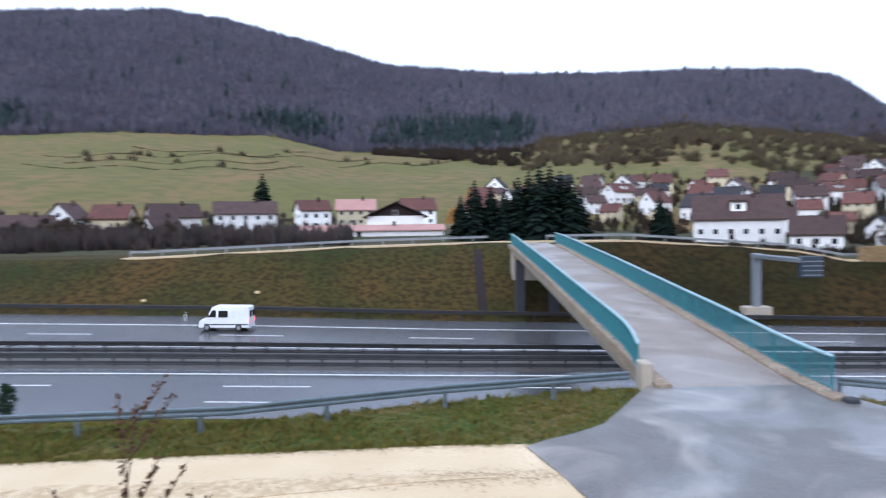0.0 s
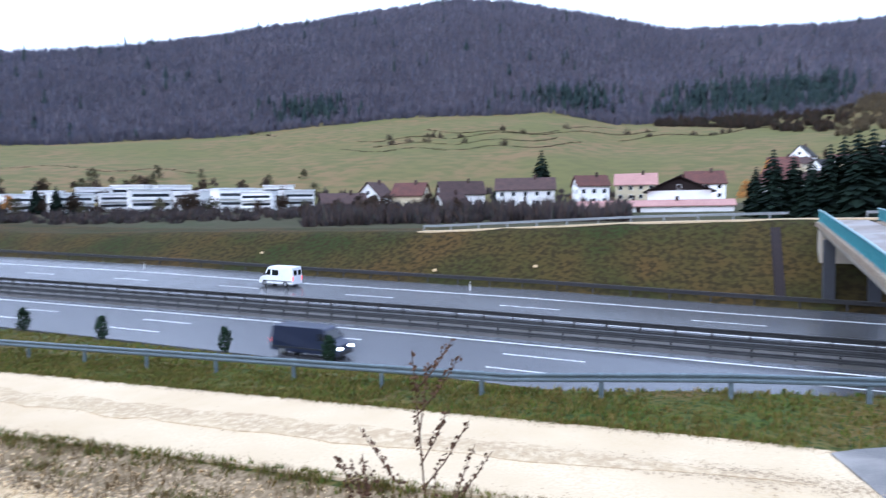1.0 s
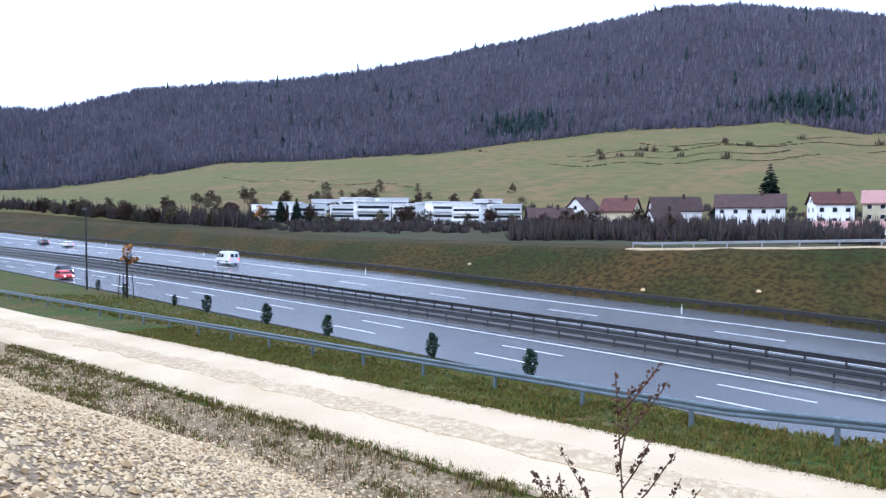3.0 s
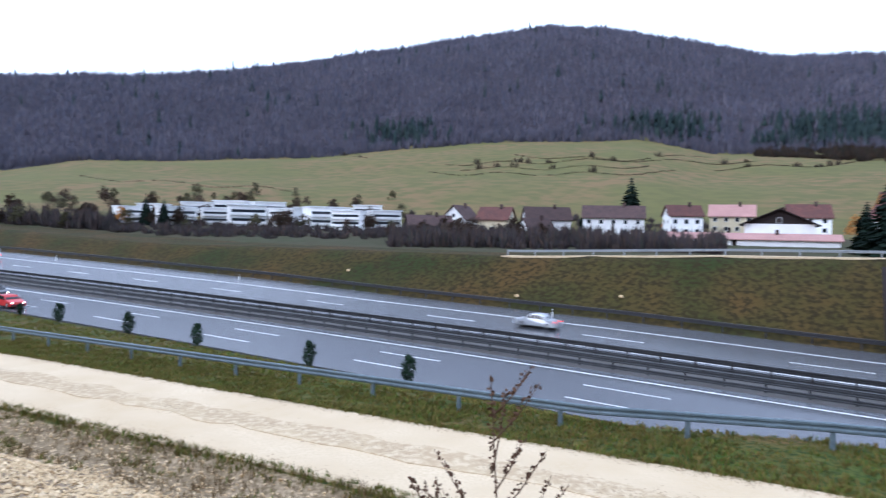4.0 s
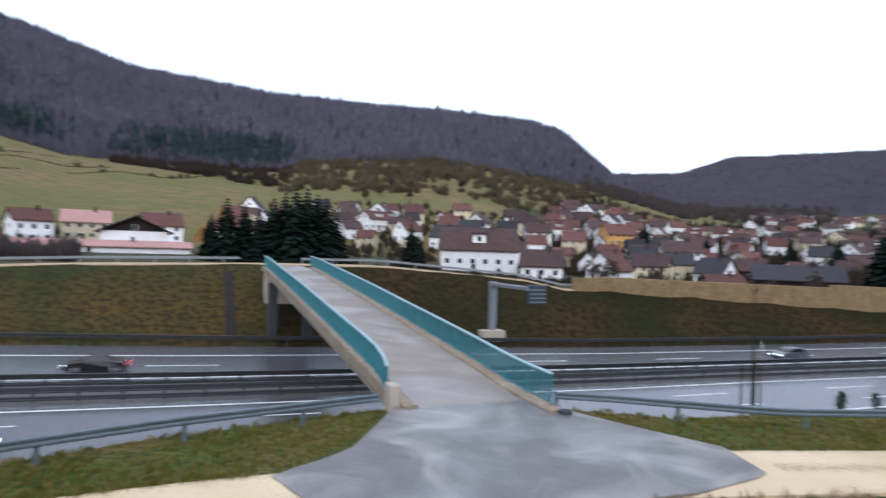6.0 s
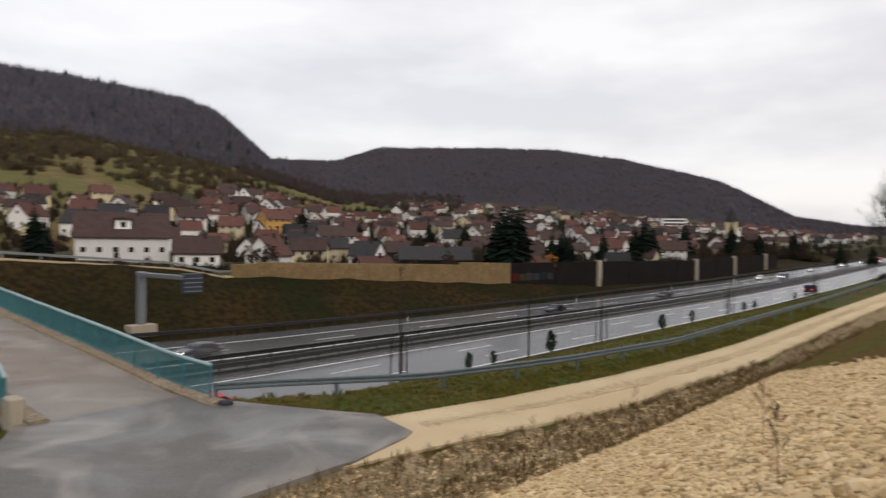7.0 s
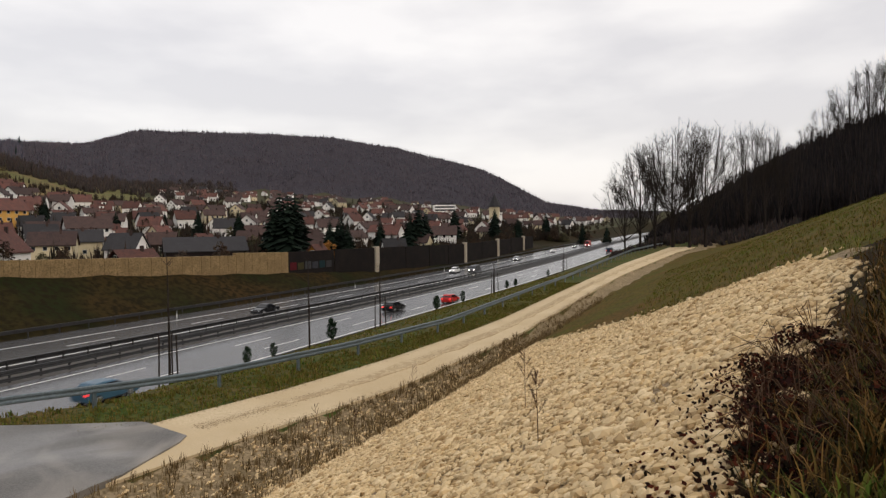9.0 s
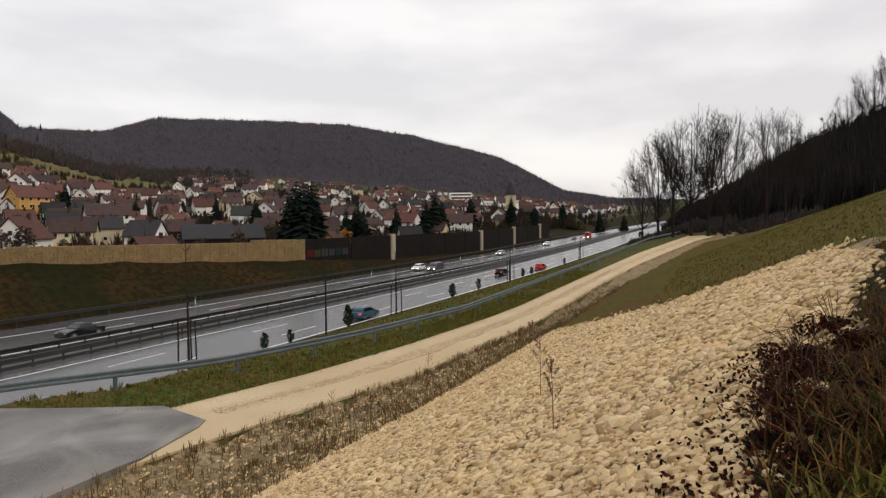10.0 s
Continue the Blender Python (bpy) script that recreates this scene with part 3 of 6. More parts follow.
def guardrail(path, material, label, height=0.72, side=1, spacing=4.0, double=True, posts=None, post_range=(-400, 400), lower=0.0):
    """path: points on the ground. A W-beam on posts."""
    rail = tagged(new("guardrail"), label, "guardrail")
    secs = []
    for i, p in enumerate(path):
        a, b = Vector(path[max(i - 1, 0)]), Vector(path[min(i + 1, len(path) - 1)])
        d = (b - a).normalized()
        n = Vector((d.y, -d.x, 0)).normalized() * side
        p = Vector(p) + Vector((0, 0, height))
        ring = [p + n * (u + 0.05) + Vector((0, 0, v)) for u, v in W_PROFILE] + [p + n * (u + 0.035) + Vector((0, 0, v)) for u, v in W_PROFILE[::-1]]
        secs.append(ring)
    sub("beam", sweep("beam", secs, material), rail)
    if lower:
        sub("lower_beam", sweep("lower_beam", [[q - Vector((0, 0, lower)) for q in ring] for ring in secs], material), rail)
    if double:
        cap = []
        for p in path:
            p = Vector(p) + Vector((0, 0, height + 0.2))
            cap.append([p + Vector((0, u, v)) for u, v in ((-0.09, -0.035), (0.09, -0.035), (0.09, 0.06), (0.05, 0.075), (-0.05, 0.075), (-0.09, 0.06))])
        sub("top_beam", sweep("top_beam", cap, material), rail)
    pm = bpy.data.meshes.new("post")
    bm = boxed(-0.075, 0.075, -0.05, 0.05, -1.0 if posts else -0.3, height + 0.15, 0.01)
    bm.to_mesh(pm)
    bm.free()
    pm.materials.append(posts or material)
    gone = spacing
    for a, b in zip(path, path[1:]):
        a, b = Vector(a), Vector(b)
        gone += (b - a).length
        if gone >= spacing and post_range[0] < a.x < post_range[1]:
            gone = 0
            sub("post", pm, rail, Matrix.Translation(a))
    return rail


def motorway_path(x0, x1, y, step=2.0, lift=0.0):
    return [(x, y + float(bend(x)), float(road_z(x, y)) + lift) for x in np.arange(x0, x1, step)]


def all_guardrails():
    guardrail([(x, float(rail_line(x)), float(track_z(x)) - 0.1) for x in np.arange(-120, 7.4, 1.0)], M["track_steel"], "grey galvanised guardrail along the farm track", spacing=3.9, double=False)
    guardrail([(x, float(rail_line(x)), float(track_z(x)) - 0.1) for x in np.arange(14.2, 190, 1.0)], M["track_steel"], "grey galvanised guardrail running from the bridge along the track", spacing=3.9, double=False)
    # median posts are darker in colour than their beams
    guardrail(motorway_path(-320, 700, 50.6, 0.9), M["rail_zinc"], "galvanised median guardrail beside the near carriageway", posts=M["dark_zinc"], spacing=2.0, post_range=(-140, 260), lower=0.5)
    guardrail(motorway_path(-320, 700, 54.6, 0.9), M["rail_zinc"], "galvanised median guardrail beside the far carriageway", side=-1, posts=M["dark_zinc"], spacing=2.0, post_range=(-140, 260), lower=0.5)
    guardrail(motorway_path(-320, 500, 71.9), M["dark_zinc"], "dark steel guardrail at the foot of the bank", post_range=(-200, 260))
    xs = np.arange(-40, 56, 2.0)
    path = []
    for x in xs:
        z = float(crest_z(x))
        y = FAR_EDGE + 1.6 * (z - float(road_z(x, 71.5))) + 1.0
        path.append((x, y + 1.5, z - 0.02))
    guardrail([p for p in path if p[0] < 8.0], M["zinc"], "grey guardrail on the crest of the bank", double=False)
    guardrail([p for p in path if p[0] > 13.8], M["zinc"], "grey guardrail on the crest beside the bridge end", double=False)


all_guardrails()


# ---- plant materials ----
M.update({
    # the two distant forests carry the blue of hazy air in their colours
    "hazed_wood": island_mat("hazed_crowns", [(0.080, 0.081, 0.108), (0.063, 0.066, 0.093), (0.106, 0.089, 0.104), (0.072, 0.075, 0.104), (0.136, 0.128, 0.146), (0.088, 0.072, 0.086)], spec=0.05, vary=0.3, patch=0.012),
    "hazed_far_wood": island_mat("hazed_far_crowns", [(0.085, 0.078, 0.094), (0.072, 0.066, 0.082), (0.100, 0.084, 0.094), (0.078, 0.074, 0.090)], spec=0.05, vary=0.2, patch=0.01),
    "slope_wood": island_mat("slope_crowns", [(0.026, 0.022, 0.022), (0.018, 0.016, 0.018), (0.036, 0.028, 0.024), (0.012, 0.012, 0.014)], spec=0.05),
    # distant firs, bluer and paler than the near needles
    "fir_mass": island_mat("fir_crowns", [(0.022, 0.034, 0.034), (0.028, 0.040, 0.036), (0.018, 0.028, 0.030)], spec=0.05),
    "bark": mat("dark_bark", (0.035, 0.028, 0.024), 0.9, fine_scale=12, scale=2, spec=0.1),
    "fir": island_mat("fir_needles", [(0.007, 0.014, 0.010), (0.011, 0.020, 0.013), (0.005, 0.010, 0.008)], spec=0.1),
    "thuja": island_mat("thuja_leaves", [(0.012, 0.026, 0.014), (0.020, 0.036, 0.018)], spec=0.1),
    "brown_leaf": island_mat("brown_leaves", [(0.055, 0.034, 0.024), (0.035, 0.026, 0.022), (0.075, 0.045, 0.027), (0.028, 0.030, 0.020)], spec=0.1),
    "hedge": island_mat("hedge_twigs", [(0.060, 0.046, 0.032), (0.045, 0.038, 0.028), (0.075, 0.055, 0.036)], spec=0.1),
    "scrub": island_mat("scrub_twigs", [(0.065, 0.052, 0.050), (0.048, 0.042, 0.046), (0.085, 0.058, 0.046), (0.042, 0.048, 0.042)], spec=0.1),
    "town_twig": island_mat("town_twigs", [(0.034, 0.026, 0.022), (0.022, 0.020, 0.018), (0.055, 0.032, 0.020), (0.020, 0.026, 0.018)], spec=0.1),
    "orchard_twig": island_mat("orchard_twigs", [(0.085, 0.066, 0.040), (0.060, 0.052, 0.034), (0.11, 0.080, 0.042), (0.050, 0.046, 0.036)], spec=0.1, vary=0.3),
    "rust_leaf": island_mat("rust_leaves", [(0.28, 0.12, 0.03), (0.36, 0.17, 0.04), (0.22, 0.10, 0.03)], spec=0.1),
    "olive_leaf": island_mat("olive_leaves", [(0.06, 0.06, 0.03), (0.085, 0.07, 0.035), (0.05, 0.05, 0.03)], spec=0.1),
    "bramble": island_mat("bramble_leaves", [(0.026, 0.006, 0.005), (0.012, 0.006, 0.004), (0.085, 0.018, 0.008), (0.009, 0.007, 0.004), (0.016, 0.010, 0.005)], spec=0.1),
    "dry": island_mat("dry_stalks", [(0.16, 0.11, 0.05), (0.10, 0.065, 0.03), (0.24, 0.17, 0.08)], spec=0.1),
    "blade": island_mat("grass_blades", [(0.080, 0.130, 0.016), (0.16, 0.105, 0.028), (0.052, 0.100, 0.012), (0.19, 0.125, 0.040), (0.055, 0.060, 0.014)], spec=0.1),
    "stone": island_mat("limestone", [(0.63, 0.47, 0.26), (0.74, 0.585, 0.36), (0.52, 0.365, 0.185), (0.70, 0.545, 0.33), (0.34, 0.22, 0.10), (0.67, 0.51, 0.295), (0.58, 0.42, 0.22)], spec=0.2, vary=0.25),
})
rng = np.random.default_rng(7)


def ground_at(az, d):
    a = math.radians(az)
    x, y = d * math.sin(a), d * math.cos(a)
    return x, y, float(land_z(x, y))


def shards(points, sizes, heights, sides=6, seed=1, base=0.25, spiky=0.0):
    """Many small uneven crowns in one mesh: rings of jittered points between a foot and a top."""
    g = np.random.default_rng(seed)
    p, r, h = np.asarray(points, float), np.asarray(sizes, float), np.asarray(heights, float)
    n = len(p)
    rings = ((base, 0.55), (0.5, 1.0), (0.78, 0.72)) if not spiky else ((0.1, 1.0), (0.4, 0.72), (0.72, 0.36))
    per = 2 + len(rings) * sides
    v = np.repeat(p[:, None, :], per, 1)
    for q, (f, w) in enumerate(rings):
        a = g.uniform(0, 6.28, n)[:, None] + 6.2832 * np.arange(sides)[None] / sides
        rr = r[:, None] * w * g.uniform(0.6, 1.35, (n, sides))
        k = slice(1 + q * sides, 1 + (q + 1) * sides)
        v[:, k, 0] += rr * np.cos(a)
        v[:, k, 1] += rr * np.sin(a)
        v[:, k, 2] += h[:, None] * (f + g.uniform(-0.1, 0.1, (n, sides)))
    v[:, -1, 0] += g.uniform(-0.2, 0.2, n) * r
    v[:, -1, 2] += h * g.uniform(0.9, 1.1, n)
    tri, quad = [], []
    for k in range(sides):
        m = (k + 1) % sides
        tri.append((0, 1 + m, 1 + k))
        tri.append((1 + (len(rings) - 1) * sides + k, 1 + (len(rings) - 1) * sides + m, per - 1))
        for q in range(len(rings) - 1):
            a, b = 1 + q * sides, 1 + (q + 1) * sides
            quad.append((a + k, a + m, b + m, b + k))
    o = (np.arange(n) * per)[:, None, None]
    faces = (np.array(tri)[None] + o).reshape(-1, 3).tolist() + (np.array(quad)[None] + o).reshape(-1, 4).tolist()
    return v.reshape(-1, 3), faces


def brush(points, sizes, heights, twigs=40, width=0.12, seed=1, flare=1.0):
    """Twiggy clumps: bent narrow blades that fan out from each foot."""
    g = np.random.default_rng(seed)
    p, r, h = np.asarray(points, float), np.asarray(sizes, float), np.asarray(heights, float)
    n = len(p)
    a = g.uniform(0, 6.2832, (n, twigs))
    out = np.sqrt(g.uniform(0, 1, (n, twigs)))
    rise = h[:, None] * np.sqrt(np.clip(1 - 0.8 * out ** 2, 0.05, 1)) * g.uniform(0.55, 1.08, (n, twigs))
    foot = p[:, None, :] + np.stack([out * 0.55 * np.cos(a) * r[:, None], out * 0.55 * np.sin(a) * r[:, None], 0 * a], 2)
    tip = p[:, None, :] + np.stack([flare * out * np.cos(a) * r[:, None], flare * out * np.sin(a) * r[:, None], rise], 2)
    tip[:, :, :2] += g.normal(0, 0.12, (n, twigs, 2)) * r[:, None, None]
    mid = foot * 0.45 + tip * 0.55 + g.normal(0, 0.07, (n, twigs, 3)) * r[:, None, None]
    t = g.uniform(0, 6.2832, (n, twigs))
    side = np.stack([np.cos(t), np.sin(t), 0 * t], 2) * (width * g.uniform(0.5, 1.5, (n, twigs)))[:, :, None]
    v = np.stack([foot - side * 0.5, foot + side * 0.5, mid + side, tip, mid - side], 2).reshape(-1, 3)
    o = 5 * np.arange(n * twigs)[:, None]
    return v, (np.array([[0, 1, 2, 3, 4]]) + o).tolist()


def stuff(name, verts, faces, material, label, category):
    return tagged(new(name, mesh_from(name, verts, faces, material, True)), label, category, kind="stuff")


def scatter_far(n, az0, az1, d0, d1, seed):
    g = np.random.default_rng(seed)
    az = g.uniform(az0, az1, n)
    d = np.sqrt(g.uniform(0, 1, n) * (np.broadcast_to(d1(az), n) ** 2 - d0(az) ** 2) + d0(az) ** 2)
    x, y = d * np.sin(np.radians(az)), d * np.cos(np.radians(az))
    return az, d, np.stack([x, y, land_z(x, y)], 1)


def firs_here(az, el):
    """The dark patches of firs among the bare woods."""
    return ((az > -5) & (az < 7.5) & (el < 8.6)) | ((np.abs(az + 35) < 2.5) & (el < 8.6)) | ((np.abs(az + 13) < 3) & (el < 9.2) & (el > 7.5)) | ((az > 60) & (az < 64) & (el < 4.2))


def build_woods():
    az, d, p = scatter_far(36000, -82, 37, lambda a: az_wood_d(a) + 2, lambda a: az_ridge_d(a) + 25, 3)
    g = np.random.default_rng(5)
    el = np.degrees(np.arctan2(p[:, 2] - 12.5, d))
    fir = firs_here(az + g.normal(0, 0.9, len(az)), el + g.normal(0, 0.35, len(az))) & (g.uniform(0, 1, len(az)) < 0.62) | (g.uniform(0, 1, len(az)) < 0.004)
    r, h = g.uniform(2.6, 4.6, len(az)), g.uniform(15, 21, len(az))
    p[:, 2] -= np.where(fir, 0.25, 0.48) * h
    stuff("forest", *brush(p[~fir], r[~fir], h[~fir], 7, 0.55, 11), M["hazed_wood"], "leafless brown beech forest covering the long hillside", "forest")
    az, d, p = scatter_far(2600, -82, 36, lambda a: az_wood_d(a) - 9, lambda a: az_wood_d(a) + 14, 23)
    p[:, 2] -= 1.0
    stuff("forest_edge", *brush(p, g.uniform(2, 4, len(az)), g.uniform(6, 14, len(az)), 11, 0.3, 24), M["hazed_wood"], "ragged edge of the leafless forest above the meadow", "forest")
    az, d, p = scatter_far(36000, -82, 37, lambda a: az_wood_d(a) + 2, lambda a: az_ridge_d(a) + 25, 3)
    p[:, 2] -= 0.25 * h
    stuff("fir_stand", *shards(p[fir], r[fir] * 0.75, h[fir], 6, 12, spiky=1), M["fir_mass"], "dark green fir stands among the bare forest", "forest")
    az, d, p = scatter_far(17000, 37, 86, lambda a: az_wood_d(a) + 2, lambda a: az_ridge_d(a) + 30, 4)
    p[:, 2] -= 9.0
    stuff("far_forest", *brush(p, g.uniform(4.5, 8, len(az)), g.uniform(14, 18.5, len(az)), 6, 1.0, 13), M["hazed_far_wood"], "leafless brown forest on the distant ridge", "forest")
    az, d, p = scatter_far(9000, 86, 118, lambda a: 176 + 14 * np.maximum(0, 93 - a), lambda a: 420 + 0 * a, 6)
    keep = p[:, 1] < 15
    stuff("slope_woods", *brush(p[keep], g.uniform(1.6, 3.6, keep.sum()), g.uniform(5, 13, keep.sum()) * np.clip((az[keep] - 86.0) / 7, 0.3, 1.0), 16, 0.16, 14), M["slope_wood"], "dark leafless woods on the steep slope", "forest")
    # orchard, copses and hedges on the meadow
    az, d, p = scatter_far(900, 7, 36, lambda a: 400 + 0 * a, lambda a: az_wood_d(a) + 20, 8)
    stuff("orchard", *brush(p, g.uniform(2.5, 5, len(az)), g.uniform(3.5, 8, len(az)), 46, 0.2, 15), M["orchard_twig"], "scattered brown and olive orchard trees on the hillside", "trees")
    az, d, p = scatter_far(620, 33, 52, lambda a: np.minimum(690, az_wood_d(a) - 60) + 0 * a, lambda a: az_wood_d(a) + 40, 9)
    stuff("copse", *brush(p, g.uniform(3, 6, len(az)), g.uniform(6, 13, len(az)), 40, 0.3, 18), M["scrub"], "dark leafless copses on the slope above the town", "trees")
    az, d, p = scatter_far(900, -6, 8, lambda a: 470 + 9 * np.abs(a - 6), lambda a: az_wood_d(a) + 10, 10)
    stuff("wood_edge", *brush(p[:340], g.uniform(2, 4, 340), g.uniform(3, 9, 340), 40, 0.25, 19), M["town_twig"], "scrubby dark growth along the edge of the wood", "trees")
    pts = []
    for a0, a1, e0, e1, step in ((-33, -12, 4.75, 4.95, 0.28), (-31, -9, 5.6, 6.3, 0.2), (-30, -14, 5.2, 5.5, 0.3), (-25, -6, 6.4, 5.6, 0.16), (-9, 6, 5.2, 5.5, 0.17), (-60, -44, 3.4, 3.0, 0.5), (-52, -38, 5.6, 6.0, 0.45)):
        for a in np.arange(a0, a1, step):
            if g.uniform() < 0.2:
                continue
            e = e0 + (e1 - e0) * (a - a0) / (a1 - a0) + 0.15 * math.sin(a * 0.9)
            ds = np.arange(240, 640, 3.0)
            xs, ys = ds * math.sin(math.radians(a)), ds * math.cos(math.radians(a))
            k = int(np.argmax(np.degrees(np.arctan2(land_z(xs, ys) - 12.5, ds)) > e))
            pts.append((xs[k], ys[k], float(land_z(xs[k], ys[k])) - 0.3))
    n = len(pts)
    big = g.uniform(0, 1, n) < 0.06
    stuff("hedgerow", *brush(pts, np.where(big, g.uniform(2, 4, n), g.uniform(1.6, 3.2, n)), np.where(big, g.uniform(3, 6, n), g.uniform(0.4, 1.0, n)), 40, 0.16, 16), M["hedge"], "low brown hedgerows and scrub across the meadow", "hedge")


build_woods()


# ---- trees ----
def leaf_quads(bm, centre, radius, n, size, g, squash=1.0):
    for _ in range(n):
        v = Vector((g.gauss(0, 1), g.gauss(0, 1), g.gauss(0, 1))).normalized() * radius * g.uniform(0.45, 1.0) ** 0.6
        c = Vector(centre) + Vector((v.x, v.y, v.z * squash))
        a = Vector((g.uniform(-1, 1), g.uniform(-1, 1), g.uniform(-1, 1))).normalized()
        b = a.orthogonal().normalized()
        s = size * g.uniform(0.6, 1.3)
        bm.faces.new([bm.verts.new(c + a * s), bm.verts.new(c + b * s * 0.6), bm.verts.new(c - a * s), bm.verts.new(c - b * s * 0.6)])


def bare_tree(seed, height=26.0, spread=0.24, limbs=11, label="tall leafless tree with a fine rounded twiggy crown"):
    """A clean trunk that fans into rising limbs; branches and twigs fill a rounded crown."""
    g = random.Random(seed)
    tree = tagged(new("bare_tree"), label, "tree")
    bm, fine = bmesh.new(), bmesh.new()
    H = height
    tube(bm, [(0, 0, -0.5), (g.uniform(-0.2, 0.2), g.uniform(-0.2, 0.2), H * 0.3), (g.uniform(-0.5, 0.5), g.uniform(-0.5, 0.5), H * 0.62), (g.uniform(-0.8, 0.8), g.uniform(-0.8, 0.8), H * 0.86)], [H * 0.013, H * 0.009, H * 0.004, 0.03], 7)

    def rim(a, e):
        """A point on the crown's outline."""
        return Vector((math.cos(a) * math.cos(e) * spread * H, math.sin(a) * math.cos(e) * spread * H, H * (0.60 + 0.40 * math.sin(e))))

    def arc(mesh, p0, p1, r0, r1, sag, sides):
        m = p0.lerp(p1, 0.5)
        m += Vector(((p1.x - p0.x) * sag, (p1.y - p0.y) * sag, -(p1.z - p0.z) * sag * 0.5))
        tube(mesh, [p0, m, p1], [r0, (r0 + r1) * 0.5, r1], sides)
        return lambda f: p0.lerp(m, f * 2) if f < 0.5 else m.lerp(p1, f * 2 - 1)

    for k in range(limbs):
        a, e = 6.2832 * k / limbs + g.uniform(-0.3, 0.3), g.uniform(-0.3, 1.35)
        z0 = H * g.uniform(0.10, 0.36)
        limb = arc(bm, Vector((0, 0, z0)), rim(a, e) * g.uniform(0.92, 1.02), H * 0.0042, 0.03, 0.12, 5)
        for _ in range(8):
            f = g.uniform(0.3, 0.95)
            p0 = limb(f)
            q = rim(a + g.uniform(-0.75, 0.75), e + g.uniform(-0.45, 0.5)) * g.uniform(0.86, 1.02)
            p1 = p0.lerp(q, g.uniform(0.6, 1.0))
            p1.z = max(p1.z, p0.z + H * 0.02)
            branch = arc(bm, p0, p1, H * 0.0017, 0.02, 0.1, 3)
            for _ in range(7):
                t0 = branch(g.uniform(0.25, 1.0))
                d = Vector((t0.x * 0.06 + g.uniform(-0.6, 0.6), t0.y * 0.06 + g.uniform(-0.6, 0.6), g.uniform(0.35, 1.0))).normalized()
                tip = t0 + d * H * g.uniform(0.04, 0.10)
                tube(fine, [t0, tip], [0.021, 0.008], 3)
                for _ in range(2):
                    b0 = t0.lerp(tip, g.uniform(0.3, 0.8))
                    tube(fine, [b0, b0 + (d + Vector((g.uniform(-0.6, 0.6), g.uniform(-0.6, 0.6), 0.2))).normalized() * H * g.uniform(0.02, 0.045)], [0.016, 0.007], 3)
    part("trunk", bm, M["bark"], tree)
    part("crown", fine, M["bark"], tree, "fine bare twigs")
    return tree


def leafy_tree(seed, height, width, material, label, name="tree", trunk=0.25, n=26, leaf=0.35, category="tree"):
    g = random.Random(seed)
    tree = tagged(new(name), label, category)
    bm = bmesh.new()
    tube(bm, [(0, 0, -0.3), (0.05, 0, height * trunk), (0, 0.05, height * 0.8)], [height * 0.022, height * 0.018, height * 0.006], 6)
    for _ in range(7):
        a, z = g.uniform(0, 6.28), height * g.uniform(trunk, 0.7)
        tube(bm, [(0, 0, z), (math.cos(a) * width * 0.32, math.sin(a) * width * 0.32, z + height * 0.18)], [height * 0.009, height * 0.003], 4)
    part("trunk", bm, M["bark"], tree)
    bm = bmesh.new()
    for _ in range(n):
        a, rr, z = g.uniform(0, 6.28), width * 0.5 * math.sqrt(g.uniform(0, 1)), g.uniform(trunk, 0.95)
        rr *= math.sin(min(1.0, 1.25 * (1.08 - z)) * 1.5708)
        leaf_quads(bm, (rr * math.cos(a), rr * math.sin(a), z * height), width * 0.17, 26, leaf, g, 0.8)
    part("crown", bm, material, tree)
    return tree


def conifer(seed, height, width, label, material=None, name="conifer"):
    g = random.Random(seed)
    tree = tagged(new(name), label, "tree")
    part("trunk", tube(bmesh.new(), [(0, 0, -0.3), (0, 0, height * 0.97)], [height * 0.016, 0.03], 6), M["bark"], tree)
    bm = bmesh.new()
    layers = 22
    for i in range(layers):
        f = i / layers
        z, r = height * (0.06 + 0.94 * f), width * 0.5 * (1 - f) ** 0.8 + 0.15
        for k in range(11):
            a = 6.2832 * k / 11 + g.uniform(-0.3, 0.3) + i
            rr = r * g.uniform(0.65, 1.15)
            tip = Vector((math.cos(a) * rr, math.sin(a) * rr, z - rr * g.uniform(0.2, 0.5)))
            side = Vector((-math.sin(a), math.cos(a), 0)) * rr * 0.28
            root = Vector((0, 0, z + height * 0.02))
            mid = root.lerp(tip, 0.6)
            vs = [bm.verts.new(q) for q in (root, mid + side, tip, mid - side, mid + Vector((0, 0, -rr * 0.22)))]
            bm.faces.new((vs[0], vs[1], vs[2], vs[3]))
            bm.faces.new((vs[0], vs[4], vs[1]))
            bm.faces.new((vs[4], vs[2], vs[1]))
            bm.faces.new((vs[4], vs[3], vs[2]))
    part("crown", bm, material or M["fir"], tree)
    return tree


def clear_of_road(az, d, margin=96.0):
    """Push a place back until it lies behind the crest of the far bank."""
    if az < 84:
        d = max(d, margin / math.cos(math.radians(az)) if az < 56 else 84.0 / math.cos(math.radians(min(az, 78))))
    return d


def plant(tree, az, d, turn=0.0, scale=1.0, sink=0.0):
    x, y, z = ground_at(az, clear_of_road(az, d))
    tree.matrix_basis = pose(x, y, z - sink, 0, 0, turn) @ Matrix.Scale(scale, 4)
    return tree


def again(tree, az, d, turn=0.0, scale=1.0):
    x, y, z = ground_at(az, clear_of_road(az, d))
    o = copy_thing(tree, pose(x, y, z, 0, 0, turn))
    o.scale = (scale,) * 3
    return o


